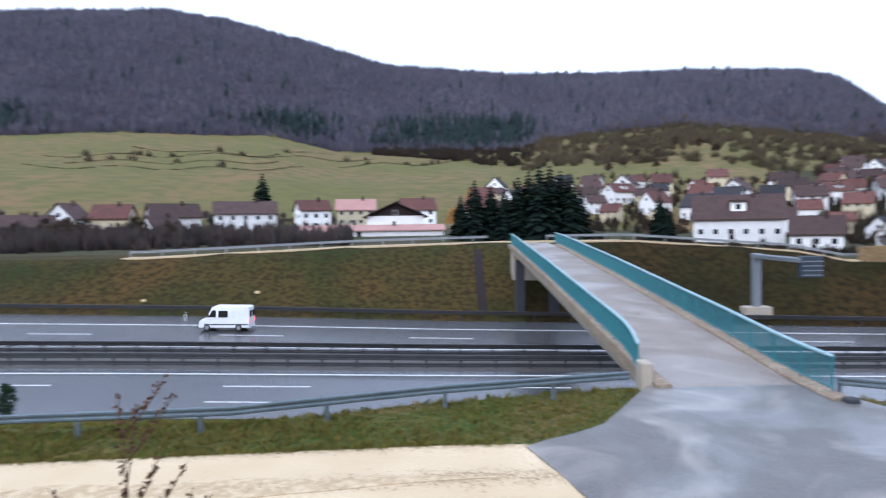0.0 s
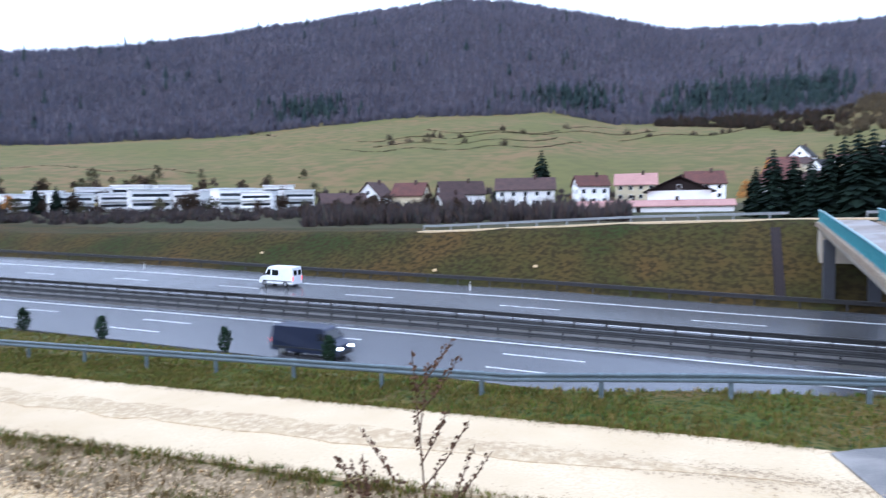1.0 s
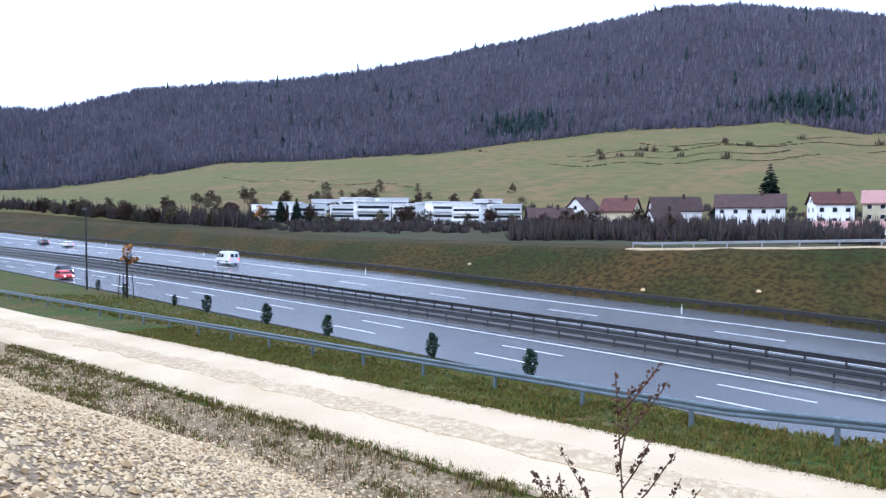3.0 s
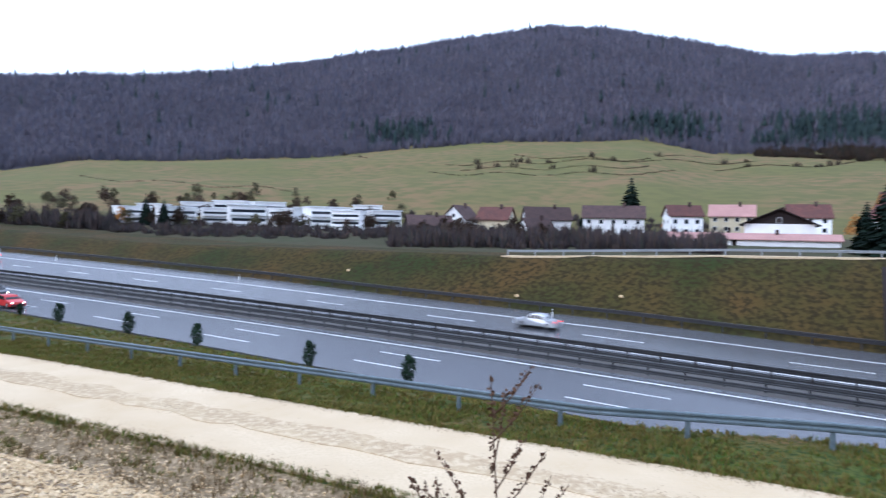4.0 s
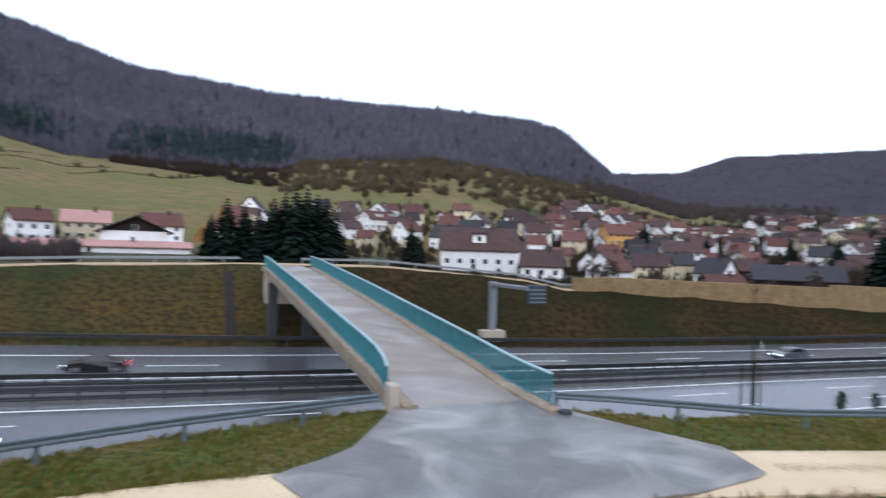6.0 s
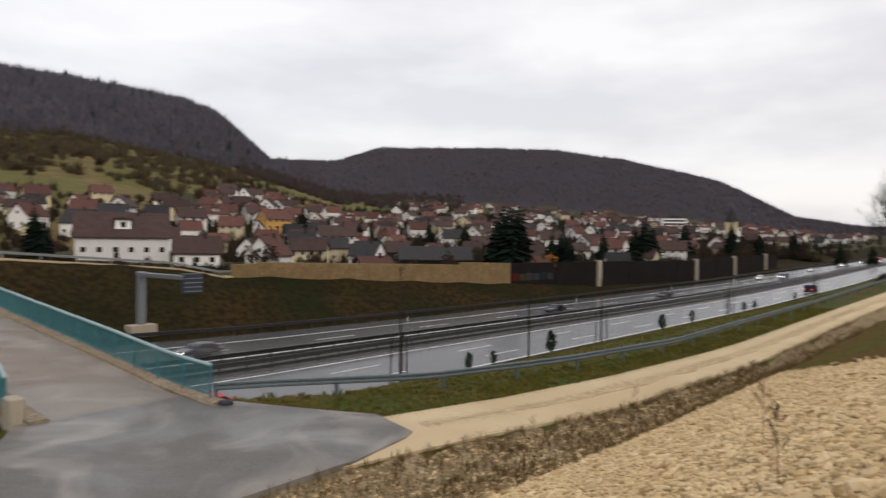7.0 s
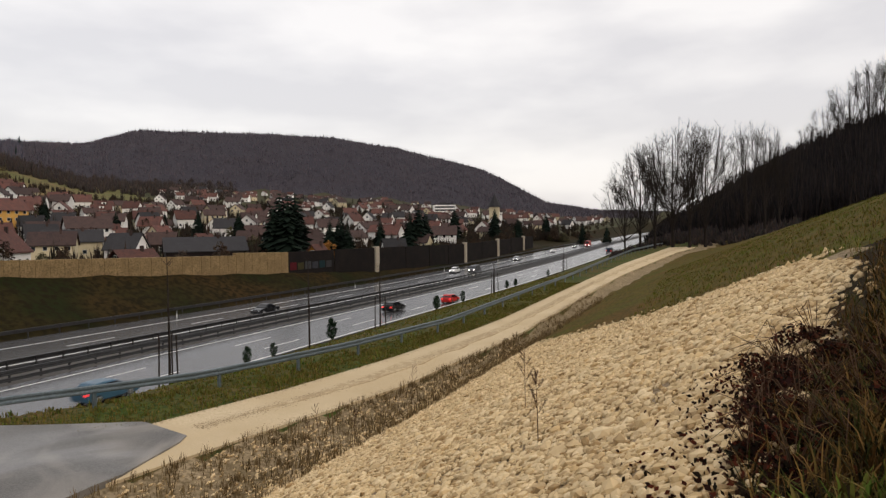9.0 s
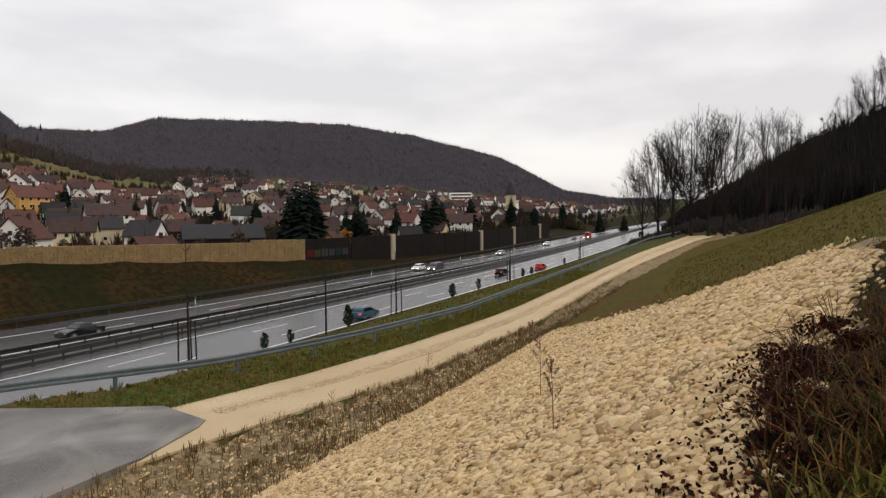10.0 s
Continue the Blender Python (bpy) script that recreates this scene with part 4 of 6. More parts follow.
def build_trees():
    g = random.Random(21)
    # tall bare trees where the track rounds the slope
    kinds = [bare_tree(40, 26, 0.34, 17), bare_tree(41, 27, 0.32, 17), bare_tree(42, 28, 0.30, 17), bare_tree(43, 28, 0.19, 9, "slim leafless tree with a narrow twiggy crown")]
    spots = [(85.0, 146, 0.70, 0), (86.2, 150, 0.84, 1), (88.8, 150, 0.99, 2), (94.3, 160, 0.98, 3), (87.4, 147, 0.93, 0), (90.1, 149, 1.02, 0), (91.3, 154, 1.0, 1),
             (95.6, 166, 0.96, 3), (96.6, 170, 0.82, 3), (98.4, 290, 0.62, 3), (99.6, 300, 0.72, 2), (100.5, 295, 0.8, 3), (101.3, 300, 1.0, 2), (102.4, 298, 1.15, 3), (103.4, 300, 1.1, 0), (104.8, 305, 1.15, 2)]
    for i, (az, d, k, q) in enumerate(spots):
        if i < 4:
            plant(kinds[i], az, d, i * 70, k)
        else:
            again(kinds[q], az, d, g.uniform(0, 360), k)
    for o in kinds:
        tagged(o, group="bare trees by the track")
    # firs by the bridge end and in the town
    fir = [conifer(60 + i, 14, 9.0, "dense dark green spruce tree") for i in range(3)]
    firs = [(1.6, 140, 0.7), (2.8, 136, 0.92), (4.2, 138, 0.85), (5.4, 136, 0.78), (6.6, 136, 0.95), (7.5, 138, 1.05), (8.4, 134, 1.1), (9.3, 136, 1.12), (10.2, 138, 1.05), (11.0, 136, 1.0), (11.8, 138, 0.8), (18.3, 142, 0.75), (18.9, 140, 0.6), (-15.3, 232, 1.4),
            (-19.2, 240, 0.55), (-21.6, 236, 0.45), (-54.3, 220, 0.6), (-55.6, 224, 0.65), (-53.2, 222, 0.5), (30.4, 215, 0.6), (54.9, 176, 1.25), (55.5, 180, 1.5), (56.2, 175, 1.45), (56.8, 178, 1.5), (38.2, 330, 0.9), (43.0, 300, 0.8), (49.0, 300, 0.9), (52.2, 290, 1.0), (64.0, 250, 1.0), (70.5, 300, 1.2), (74.0, 340, 1.2), (76.0, 330, 1.0), (59.7, 205, 1.0), (60.6, 210, 1.1), (61.2, 206, 0.9),
            (66.6, 255, 1.2), (67.4, 258, 1.4), (68.0, 260, 1.2), (78.4, 420, 1.2), (40.3, 240, 0.6), (46.5, 330, 0.7), (83.5, 360, 0.8), (81.5, 380, 0.9)]
    for i, (az, d, k) in enumerate(firs):
        plant(fir[i], az, d, 0, k) if i < 3 else again(fir[i % 3], az, d, g.uniform(0, 360), k)
    # autumn and brown trees
    rust = leafy_tree(70, 8, 6, M["rust_leaf"], "rounded tree with orange autumn leaves")
    plant(rust, -12.0, 222)
    again(rust, 1.0, 205, 40, 0.9)
    again(rust, 2.6, 280, 40, 1.1)
    again(rust, 59.6, 200, 10, 0.9)
    again(rust, -57.3, 228, 70, 0.7)
    brown = [leafy_tree(80 + i, 8, 6.5, M["brown_leaf"], "brown half-bare broadleaf tree") for i in range(3)]
    browns = [(-17.5, 238, 0.95)] + [(g.uniform(-74, -36), g.uniform(195, 300), g.uniform(0.45, 0.9)) for _ in range(60)] + [(g.uniform(-36, -20), g.uniform(130, 200), g.uniform(0.4, 0.75)) for _ in range(26)] + [(g.uniform(14, 84), g.uniform(150, 480), g.uniform(0.5, 1.0)) for _ in range(90)]
    for i, (az, d, k) in enumerate(browns):
        plant(brown[i], az, d, 0, k) if i < 3 else again(brown[i % 3], az, d, g.uniform(0, 360), k)
    olive = [leafy_tree(90 + i, 7, 6.5, M["olive_leaf"], "olive-brown thinning shrub tree", trunk=0.12) for i in range(2)]
    olives = [(g.uniform(-74, -34), g.uniform(180, 330), g.uniform(0.4, 0.9)) for _ in range(45)] + [(g.uniform(20, 85), g.uniform(140, 400), g.uniform(0.4, 0.9)) for _ in range(50)]
    for i, (az, d, k) in enumerate(olives):
        plant(olive[i], az, d, 0, k) if i < 2 else again(olive[i % 2], az, d, g.uniform(0, 360), k)


build_trees()


def build_hedges():
    """Scrub behind the crest, along the gardens and under the bare trees."""
    g = np.random.default_rng(31)
    pts, r, h = [], [], []
    for az0, az1, d0, d1, n, hi in ((-78, -58, 150, 220, 300, 7.0), (-58, -33, 150, 200, 260, 3.2), (-36, -8, 118, 165, 420, 5.6), (-58, -8, 215, 262, 260, 5.0), (84, 98, 152, 182, 500, 3.0)):
        for _ in range(n):
            az = g.uniform(az0, az1)
            x, y, z = ground_at(az, clear_of_road(az, g.uniform(d0, d1)) + g.uniform(0, 12))
            if az0 >= 30 and az0 < 80 and y < 82 + bend(x):
                continue
            pts.append((x, y, z - 0.2))
            r.append(g.uniform(0.8, 2.2) * (0.5 if az0 == 84 else 1.0))
            h.append(g.uniform(0.35, 1.0) * hi)
    tp, tr, th = [], [], []
    for az0, az1, d0, d1, n, hi in ((13, 32, 118, 150, 90, 2.6), (4, 34, 200, 345, 420, 6.5), (33, 56, 130, 175, 120, 3.2), (30, 82, 190, 620, 2500, 8.5), (46, 84, 400, 1000, 700, 8.5), (56, 84, 150, 330, 480, 6.5)):
        for _ in range(n):
            az = g.uniform(az0, az1)
            x, y, z = ground_at(az, clear_of_road(az, g.uniform(d0, d1)) + g.uniform(0, 12))
            if az0 >= 30 and y < 82 + bend(x):
                continue
            tp.append((x, y, z - 0.2))
            tr.append(g.uniform(0.8, 2.4))
            th.append(g.uniform(0.3, 1.0) * hi)
    stuff("town_bushes", *brush(tp, tr, th, 30, 0.14, 34), M["town_twig"], "dark bare bushes and small trees among the houses", "bushes")
    stuff("scrub", *brush(pts, r, h, 34, 0.16, 33), M["scrub"], "tangled brown winter scrub behind the bank", "scrub")


build_hedges()


def build_saplings():
    """Young trees tied to stakes, and evergreen shrubs along the slope."""
    g = random.Random(5)
    for az, top, stakes in ((46.6, 9.3, 3), (57.8, 9.0, 1), (63.9, 7.6, 3), (73.9, 6.8, 3), (79.9, 7.5, 3)):
        y = 35.0
        for _ in range(5):
            x = y * math.tan(math.radians(az))
            y = 35.0 + float(bend(x))
        z = float(land_z(x, y))
        s = tagged(new("sapling"), "slender leafless young tree tied to wooden stakes", "tree", group="staked saplings")
        s.matrix_basis = pose(x, y, z)
        bm, tips = tube(bmesh.new(), [(0, 0, -0.2), (0.03, 0, top * 0.5), (0, 0.02, top)], [0.11, 0.085, 0.02], 6), []
        for k in range(16):
            a, zz = g.uniform(0, 6.28), top * g.uniform(0.5, 0.97)
            tube(bm, [(0, 0, zz), (math.cos(a) * 0.5, math.sin(a) * 0.5, zz + 0.5)], [0.02, 0.006], 3)
        part("trunk", bm, M["bark"], s)
        for k in range(stakes):
            a = 2.1 * k + 0.5
            r = 0.75
            part("stake", tube(bmesh.new(), [(math.cos(a) * r, math.sin(a) * r, -0.3), (math.cos(a) * r * 0.9, math.sin(a) * r * 0.9, 3.7 if stakes > 1 else 1.6)], [0.07, 0.06], 6), M["bark"], s)
    g = random.Random(9)
    first = None
    for x, y, h in ((-33.1, 36.0, 1.9), (-24.3, 36.0, 1.95), (-45.7, 36.0, 1.9), (-55.0, 36.0, 2.0), (-66.5, 36.0, 1.9), (-74.0, 36.0, 1.3), (-88, 36.2, 1.6), (-97, 36.2, 1.5), (60.5, 35.3, 2.3), (46.5, 35.5, 1.6), (50.3, 35.5, 1.3), (88.5, 34.3, 2.0), (99.5, 34.0, 1.8), (124, 33.2, 1.6), (130, 33.0, 1.5), (159, 32.2, 1.6)):
        z = float(land_z(x, y))
        if first is None:
            first = tagged(new("evergreen_shrub"), "small dark evergreen shrub on the grass slope", "shrub", group="evergreen shrubs")
            bm = bmesh.new()
            for k in range(16):
                f = k / 15
                leaf_quads(bm, (g.uniform(-0.12, 0.12), g.uniform(-0.12, 0.12), 0.3 + 1.5 * f), 0.42 * math.sin(0.5 + 2.4 * f) + 0.06, 42, 0.09, g)
            part("crown", bm, M["thuja"], first)
            part("trunk", tube(bmesh.new(), [(0, 0, -0.2), (0, 0, 1.5)], [0.05, 0.02], 5), M["bark"], first)
            first.matrix_basis = pose(x, y, z + 0.15)
        else:
            o = copy_thing(first, pose(x, y, z + 0.15, 0, 0, g.uniform(0, 360)))
            o.scale = (h / 1.9 * g.uniform(0.85, 1.15), h / 1.9 * g.uniform(0.85, 1.15), h / 1.9)


build_saplings()


# ---- houses ----
M.update({
    "render_white": mat("white_render", (0.77, 0.76, 0.74), 0.85, other=(0.66, 0.655, 0.64), scale=0.5, fine=(0.70, 0.69, 0.67), fine_scale=3, per_object=0.16, spec=0.2),
    "render_cream": mat("cream_render", (0.58, 0.50, 0.34), 0.85, scale=0.5, fine=(0.52, 0.45, 0.30), fine_scale=3, per_object=0.15, spec=0.2),
    "render_ochre": mat("ochre_render", (0.60, 0.34, 0.09), 0.85, scale=0.5, fine=(0.54, 0.30, 0.08), fine_scale=3, spec=0.2),
    "tile_red": mat("red_roof_tiles", (0.135, 0.055, 0.043), 0.8, other=(0.085, 0.045, 0.038), scale=0.6, fine=(0.075, 0.036, 0.031), fine_scale=3.5, bump=0.03, per_object=0.25, spec=0.2),
    "tile_brown": mat("brown_roof_tiles", (0.056, 0.034, 0.031), 0.8, other=(0.032, 0.023, 0.022), scale=0.6, fine=(0.065, 0.04, 0.035), fine_scale=3.5, bump=0.03, per_object=0.3, spec=0.2),
    "tile_grey": mat("grey_roof_tiles", (0.035, 0.034, 0.037), 0.8, scale=0.6, fine_scale=3.5, bump=0.03, per_object=0.3, spec=0.2),
    "timber": mat("dark_timber", (0.022, 0.015, 0.014), 0.8, scale=0.8, fine_scale=6, spec=0.2),
    "pane": mat("dark_pane", (0.02, 0.024, 0.03), 0.12, scale=1.0),
    "frame_white": mat("white_frame", (0.7, 0.7, 0.68), 0.6),
    "pink_roof": mat("faded_pink_roof", (0.42, 0.24, 0.21), 0.8, scale=0.3, fine_scale=3, spec=0.2),
    "pale_roof": mat("pale_sheet_roof", (0.80, 0.81, 0.82), 0.5, scale=0.3, fine_scale=3),
})


def window_mesh(w, h):
    """A white frame with its dark pane set back, in one piece."""
    verts = [(x, y, z) for y, k in ((0.05, 1.0), (-0.06, 1.0), (-0.06, 0.86), (-0.01, 0.86)) for x, z in ((-w / 2 * k, -h / 2 * k), (w / 2 * k, -h / 2 * k), (w / 2 * k, h / 2 * k), (-w / 2 * k, h / 2 * k))]
    faces = [(0, 3, 2, 1)]
    for r in range(3):
        for i in range(4):
            j = (i + 1) % 4
            faces.append((r * 4 + i, r * 4 + j, r * 4 + 4 + j, r * 4 + 4 + i))
    faces.append((12, 13, 14, 15))
    faces = [f[::-1] for f in faces]
    return mesh_from("window", verts, faces, [M["frame_white"], M["pane"]], index=[0] * (len(faces) - 1) + [1])


WINDOW = window_mesh(1.2, 1.3)


def house(l, w, eave, rise, wall, roof, label, dormer=False, plain=False, gable=None, name="house", overhang=0.55, base=0.0):
    """A gabled house: the ridge runs along x."""
    h = tagged(new(name), label, "house")
    bm = bmesh.new()
    a, b = l / 2, w / 2
    prof = [(-b, -1.5), (b, -1.5), (b, eave), (0, eave + rise), (-b, eave)]
    e0, e1 = [bm.verts.new((-a, y, z)) for y, z in prof], [bm.verts.new((a, y, z)) for y, z in prof]
    bm.faces.new(e0)
    bm.faces.new(e1[::-1])
    for i in range(5):
        bm.faces.new((e0[i], e1[i], e1[(i + 1) % 5], e0[(i + 1) % 5])[::-1])
    part("wall", bm, wall, h)
    t, k = 0.22, rise / b
    o = overhang
    bm = bmesh.new()
    up = t * math.hypot(1, k)
    ring = [(-b - o, eave - k * o + 0.05), (0, eave + rise + 0.05), (b + o, eave - k * o + 0.05), (b + o, eave - k * o + 0.05 + up), (0, eave + rise + 0.05 + up), (-b - o, eave - k * o + 0.05 + up)]
    r0, r1 = [bm.verts.new((-a - o, y, z)) for y, z in ring], [bm.verts.new((a + o, y, z)) for y, z in ring]
    bm.faces.new((r0[0], r0[1], r0[4], r0[5]))
    bm.faces.new((r0[1], r0[2], r0[3], r0[4]))
    bm.faces.new((r1[0], r1[5], r1[4], r1[1]))
    bm.faces.new((r1[1], r1[4], r1[3], r1[2]))
    for i in range(6):
        j = (i + 1) % 6
        bm.faces.new((r0[i], r0[j], r1[j], r1[i])[::-1])
    bmesh.ops.recalc_face_normals(bm, faces=bm.faces)
    r = part("roof", bm, roof, h)
    part("chimney", boxed(a * 0.3, a * 0.3 + 0.7, -0.9, -0.2, eave + rise * 0.6, eave + rise + 1.1, 0.03), M["tile_brown"], r)
    rows = [z for z in (1.6, 4.3) if z + 0.9 < eave + 0.2]
    if plain:
        rows = rows[-1:]
    for z in rows:
        n = max(2, int(l / 3.0))
        for i in range(n):
            x = -a + l * (i + 0.5) / n
            for s in ((-1,) if plain else (-1, 1)):
                sub("window", WINDOW, h, pose(x, s * (b + 0.02), z, 0, 0, 0 if s < 0 else 180))
        for i in range(2):
            for s in ((-1,) if plain else (-1, 1)):
                sub("window", WINDOW, h, pose(s * (a + 0.02), -b / 2 + b * i, z, 0, 0, 90 * s))
    for s in ((-1,) if plain else (-1, 1)):
        sub("window", WINDOW, h, pose(s * (a + 0.02), 0, eave + rise * 0.25, 0, 0, 90 * s))
    if gable:
        for s in (-1, 1):
            bm = bmesh.new()
            vs = [bm.verts.new((s * (a + q), y, z)) for q in (0.0, 0.06) for y, z in ((-b, eave), (b, eave), (0, eave + rise))]
            bm.faces.new(vs[:3])
            bm.faces.new(vs[3:])
            for i in range(3):
                bm.faces.new((vs[i], vs[(i + 1) % 3], vs[3 + (i + 1) % 3], vs[3 + i]))
            part("gable_boarding", bm, gable, h)
    part("door", boxed(-a * 0.2, -a * 0.2 + 1.0, -b - 0.05, -b + 0.02, -0.2, 2.0, 0.02), M["timber"], h)
    if dormer:
        bm = box(bmesh.new(), -1.6, 1.6, -b * 0.75, -b * 0.1, eave + rise * 0.3, eave + rise * 0.72)
        d = part("dormer", bm, wall, h)
        part("dormer_roof", box(bmesh.new(), -1.9, 1.9, -b * 0.85, -0.05, eave + rise * 0.72, eave + rise * 0.8), roof, d)
        sub("window", WINDOW, d, pose(0, -b * 0.75 - 0.02, eave + rise * 0.5))
    return h


def face_turn(az):
    """A turn that shows a long side to the camera."""
    return -az


def set_house(h, az, d, turn, z=None, first=True, scale=1.0):
    x, y, zz = ground_at(az, d)
    m = pose(x, y, zz if z is None else z, 0, 0, turn - az)
    if first:
        h.matrix_basis = m @ Matrix.Scale(scale, 4)
        return h
    o = copy_thing(h, m)
    o.scale = (scale,) * 3
    return o


def row_block():
    """A flat-roofed terrace of white houses with dark window bands."""
    h = tagged(new("row_house"), "white flat-roofed terraced house with balconies", "house", group="terrace of row houses")
    part("wall", boxed(-6, 6, -4.5, 4.5, -1.5, 6.2, 0.03), M["render_white"], h)
    part("roof", boxed(-6.3, 6.3, -4.9, 4.9, 6.2, 6.6, 0.03), M["pale_roof"], h)
    for z in (1.0, 3.9):
        part("window_band", boxed(-5.4, 5.4, -4.56, -4.45, z, z + 0.95, 0.01), M["pane"], h)
        part("balcony", boxed(-5.8, 5.8, -5.5, -4.5, z - 1.0, z - 0.05, 0.03), M["render_white"], h)
    return h


def build_village():
    g = random.Random(77)
    W, C, O = M["render_white"], M["render_cream"], M["render_ochre"]
    R, B, G = M["tile_red"], M["tile_brown"], M["tile_grey"]
    set_house(house(17.5, 9.5, 5.6, 3.4, W, B, "long white rendered house with a brown tiled roof"), -16.7, 205, 0, 11.2)
    set_house(house(14, 9, 5.0, 3.8, W, B, "white house with brown roof and skylights"), -22.3, 212, 12, 11.0)
    set_house(house(8, 7, 3.0, 3.0, W, B, "small white house with brown roof"), -23.2, 190, 30, 9.8)
    set_house(house(10, 8, 4.6, 3.6, C, R, "cream house with a faded red tiled roof"), -26.6, 208, -20, 11.2)
    set_house(house(9, 8, 4.4, 4.0, W, B, "white gabled house with dark roof"), -29.7, 206, 60, 11.2)
    set_house(house(12, 8, 3.8, 2.6, M["timber"], B, "low dark shed with a brown roof"), -32.5, 185, 10, 9.6)
    set_house(house(22, 15, 5.0, 3.4, W, M["timber"], "broad white barn with a dark boarded gable", gable=M["timber"], overhang=1.2), -4.1, 186, 90, 10.2)
    set_house(house(36, 7, 2.2, 1.2, W, M["pink_roof"], "long low white shed with a faded pink roof", name="shed"), -6.2, 168, 0, 9.2)
    set_house(house(9, 8, 6.0, 2.8, W, R, "white two-storey house with a red roof", ), -11.2, 200, 15, 11.5)
    set_house(house(12, 9, 5.4, 3.2, C, M["pink_roof"], "cream house with a faded red roof"), -7.5, 215, 0, 12.5)
    set_house(house(11, 9, 5.4, 3.6, W, R, "white house with red tiles behind the barn"), -2.2, 222, 10, 12.5)
    set_house(house(19, 11, 4.6, 5.2, W, B, "large white house with a broad brown roof", dormer=True), 24.2, 168, 2, 8.6)
    set_house(house(9.5, 8, 3.2, 3.4, W, B, "white bungalow with a brown tiled roof"), 29.7, 158, 0, 6.6)
    set_house(house(11, 9, 4.2, 5.0, W, R, "white gabled house with a bright red roof"), 35.4, 196, 62, 4.4)
    set_house(house(14, 10, 5.2, 3.8, W, B, "white house with a brown hipped-looking roof"), 41.0, 262, 10, 9.6)
    set_house(house(16, 9, 4.8, 3.4, C, G, "cream house with a low grey roof"), 40.0, 232, 0, 5.6)
    set_house(house(9, 8, 4.4, 3.6, C, G, "cream gabled house with grey roof"), 43.6, 222, 80, 4.6)
    set_house(house(9, 6, 2.6, 2.2, M["timber"], R, "dark timber shed with a red roof", name="shed"), 44.2, 172, 30, 3.8)
    set_house(house(5, 4, 2.2, 0.6, W, M["pale_roof"], "small grey garden shed with a pale roof", name="shed"), 42.8, 176, 20, 3.6)
    set_house(house(20, 12, 4.0, 3.4, M["timber"], G, "large dark barn with a low roof", name="barn"), 49.5, 188, 5, 3.8)
    set_house(house(12, 9, 5.2, 4.2, O, R, "ochre yellow house with a tiled roof"), 35.8, 300, 30, 17)
    set_house(house(5, 4, 3.4, 2.4, M["rust_leaf"], R, "small garden shed painted bright orange", name="shed"), 58.6, 170, 60, 3.2)
    row = row_block()
    spots = [(-56.6, 240), (-53.4, 230), (-50.3, 242), (-47.9, 224), (-44.7, 240), (-41.6, 226), (-39.4, 214), (-36.4, 222)]
    spots += [(-55.0, 262), (-51.8, 266), (-49.0, 268), (-46.2, 262), (-43.1, 266), (-40.4, 262), (-37.8, 258)]
    for i, (az, d) in enumerate(spots):
        set_house(row, az, d, g.uniform(-28, 28), (12.6 if i < 8 else 14.6) + g.uniform(-0.5, 0.8), first=i == 0, scale=g.uniform(0.78, 1.0))
    kinds = [
        house(11, 9, 5.2, 3.9, W, B, "white rendered house with a brown tiled roof", plain=True), house(10, 8.5, 4.8, 4.2, W, R, "white rendered house with a red tiled roof", plain=True),
        house(12, 9, 5.4, 3.6, C, B, "cream rendered house with a brown roof", plain=True), house(9.5, 8.5, 4.6, 4.4, W, G, "white house with a dark grey roof", plain=True),
        house(13, 9, 5.0, 3.6, W, R, "long white house with a red roof", dormer=True, plain=True), house(10, 9, 5.2, 4.0, C, R, "cream house with red roof tiles", plain=True),
        house(10.5, 8.5, 3.6, 4.4, M["timber"], B, "dark timber-clad house with brown roof", plain=True),
    ]
    used = set()
    n = 0
    taken = [(-4, 186), (24.2, 168), (35.4, 196), (41, 262), (40, 232), (43.6, 222), (49.5, 188)]

    def near_taken(az, d):
        return any(abs(az - a) * d * 0.01745 < 11.5 and abs(d - q) < 12 for a, q in taken)

    tries = 0
    while n < 350 and tries < 12000:
        tries += 1
        az = g.uniform(3, 84)
        if az < 30:
            d = g.uniform(245, 330)
        elif az < 46:
            d = g.uniform(205, 470)
        else:
            d = g.uniform(200, 1000) if g.random() < 0.75 else g.uniform(200, 420)
        x, y, z = ground_at(az, d)
        if y < 96 or near_taken(az, d) or d > float(az_wood_d(az)) - 25:
            continue
        taken.append((az, d))
        k = g.choices(range(7), (8, 5, 2, 3, 3, 2, 2))[0]
        set_house(kinds[k], az, d, g.choice((0, 75, 20, 10, -15, 45, -25)) + g.uniform(-8, 8), first=k not in used, scale=g.uniform(0.68, 1.0))
        used.add(k)
        n += 1
    # church and a tall block far down the valley
    church = tagged(new("church"), "distant church with a pointed grey spire", "church")
    part("nave", boxed(-4, 16, -5, 5, -2, 9, 0.05), W, church)
    part("tower", boxed(-5, 3, -4, 4, -2, 16, 0.05), C, church)
    bm = bmesh.new()
    bmesh.ops.create_cone(bm, cap_ends=True, segments=8, radius1=6.0, radius2=0.1, depth=11, matrix=pose(-1, 0, 21.4))
    part("spire", bm, M["tile_grey"], church)
    x, y, z = ground_at(74.0, 560)
    church.matrix_basis = pose(x, y, z, 0, 0, 10)
    block = tagged(new("apartment_block"), "pale grey multi-storey block among houses", "building")
    part("wall", boxed(-14, 14, -7, 7, -2, 17, 0.05), M["render_white"], block)
    for i in range(4):
        part("window_band", boxed(-13, 13, -7.1, -6.9, 1.2 + 4 * i, 3.2 + 4 * i, 0.02), M["pane"], block)
    part("roof", boxed(-8, 8, -5, 5, 17, 19.5, 0.05), M["tile_grey"], block)
    x, y, z = ground_at(69.6, 600)
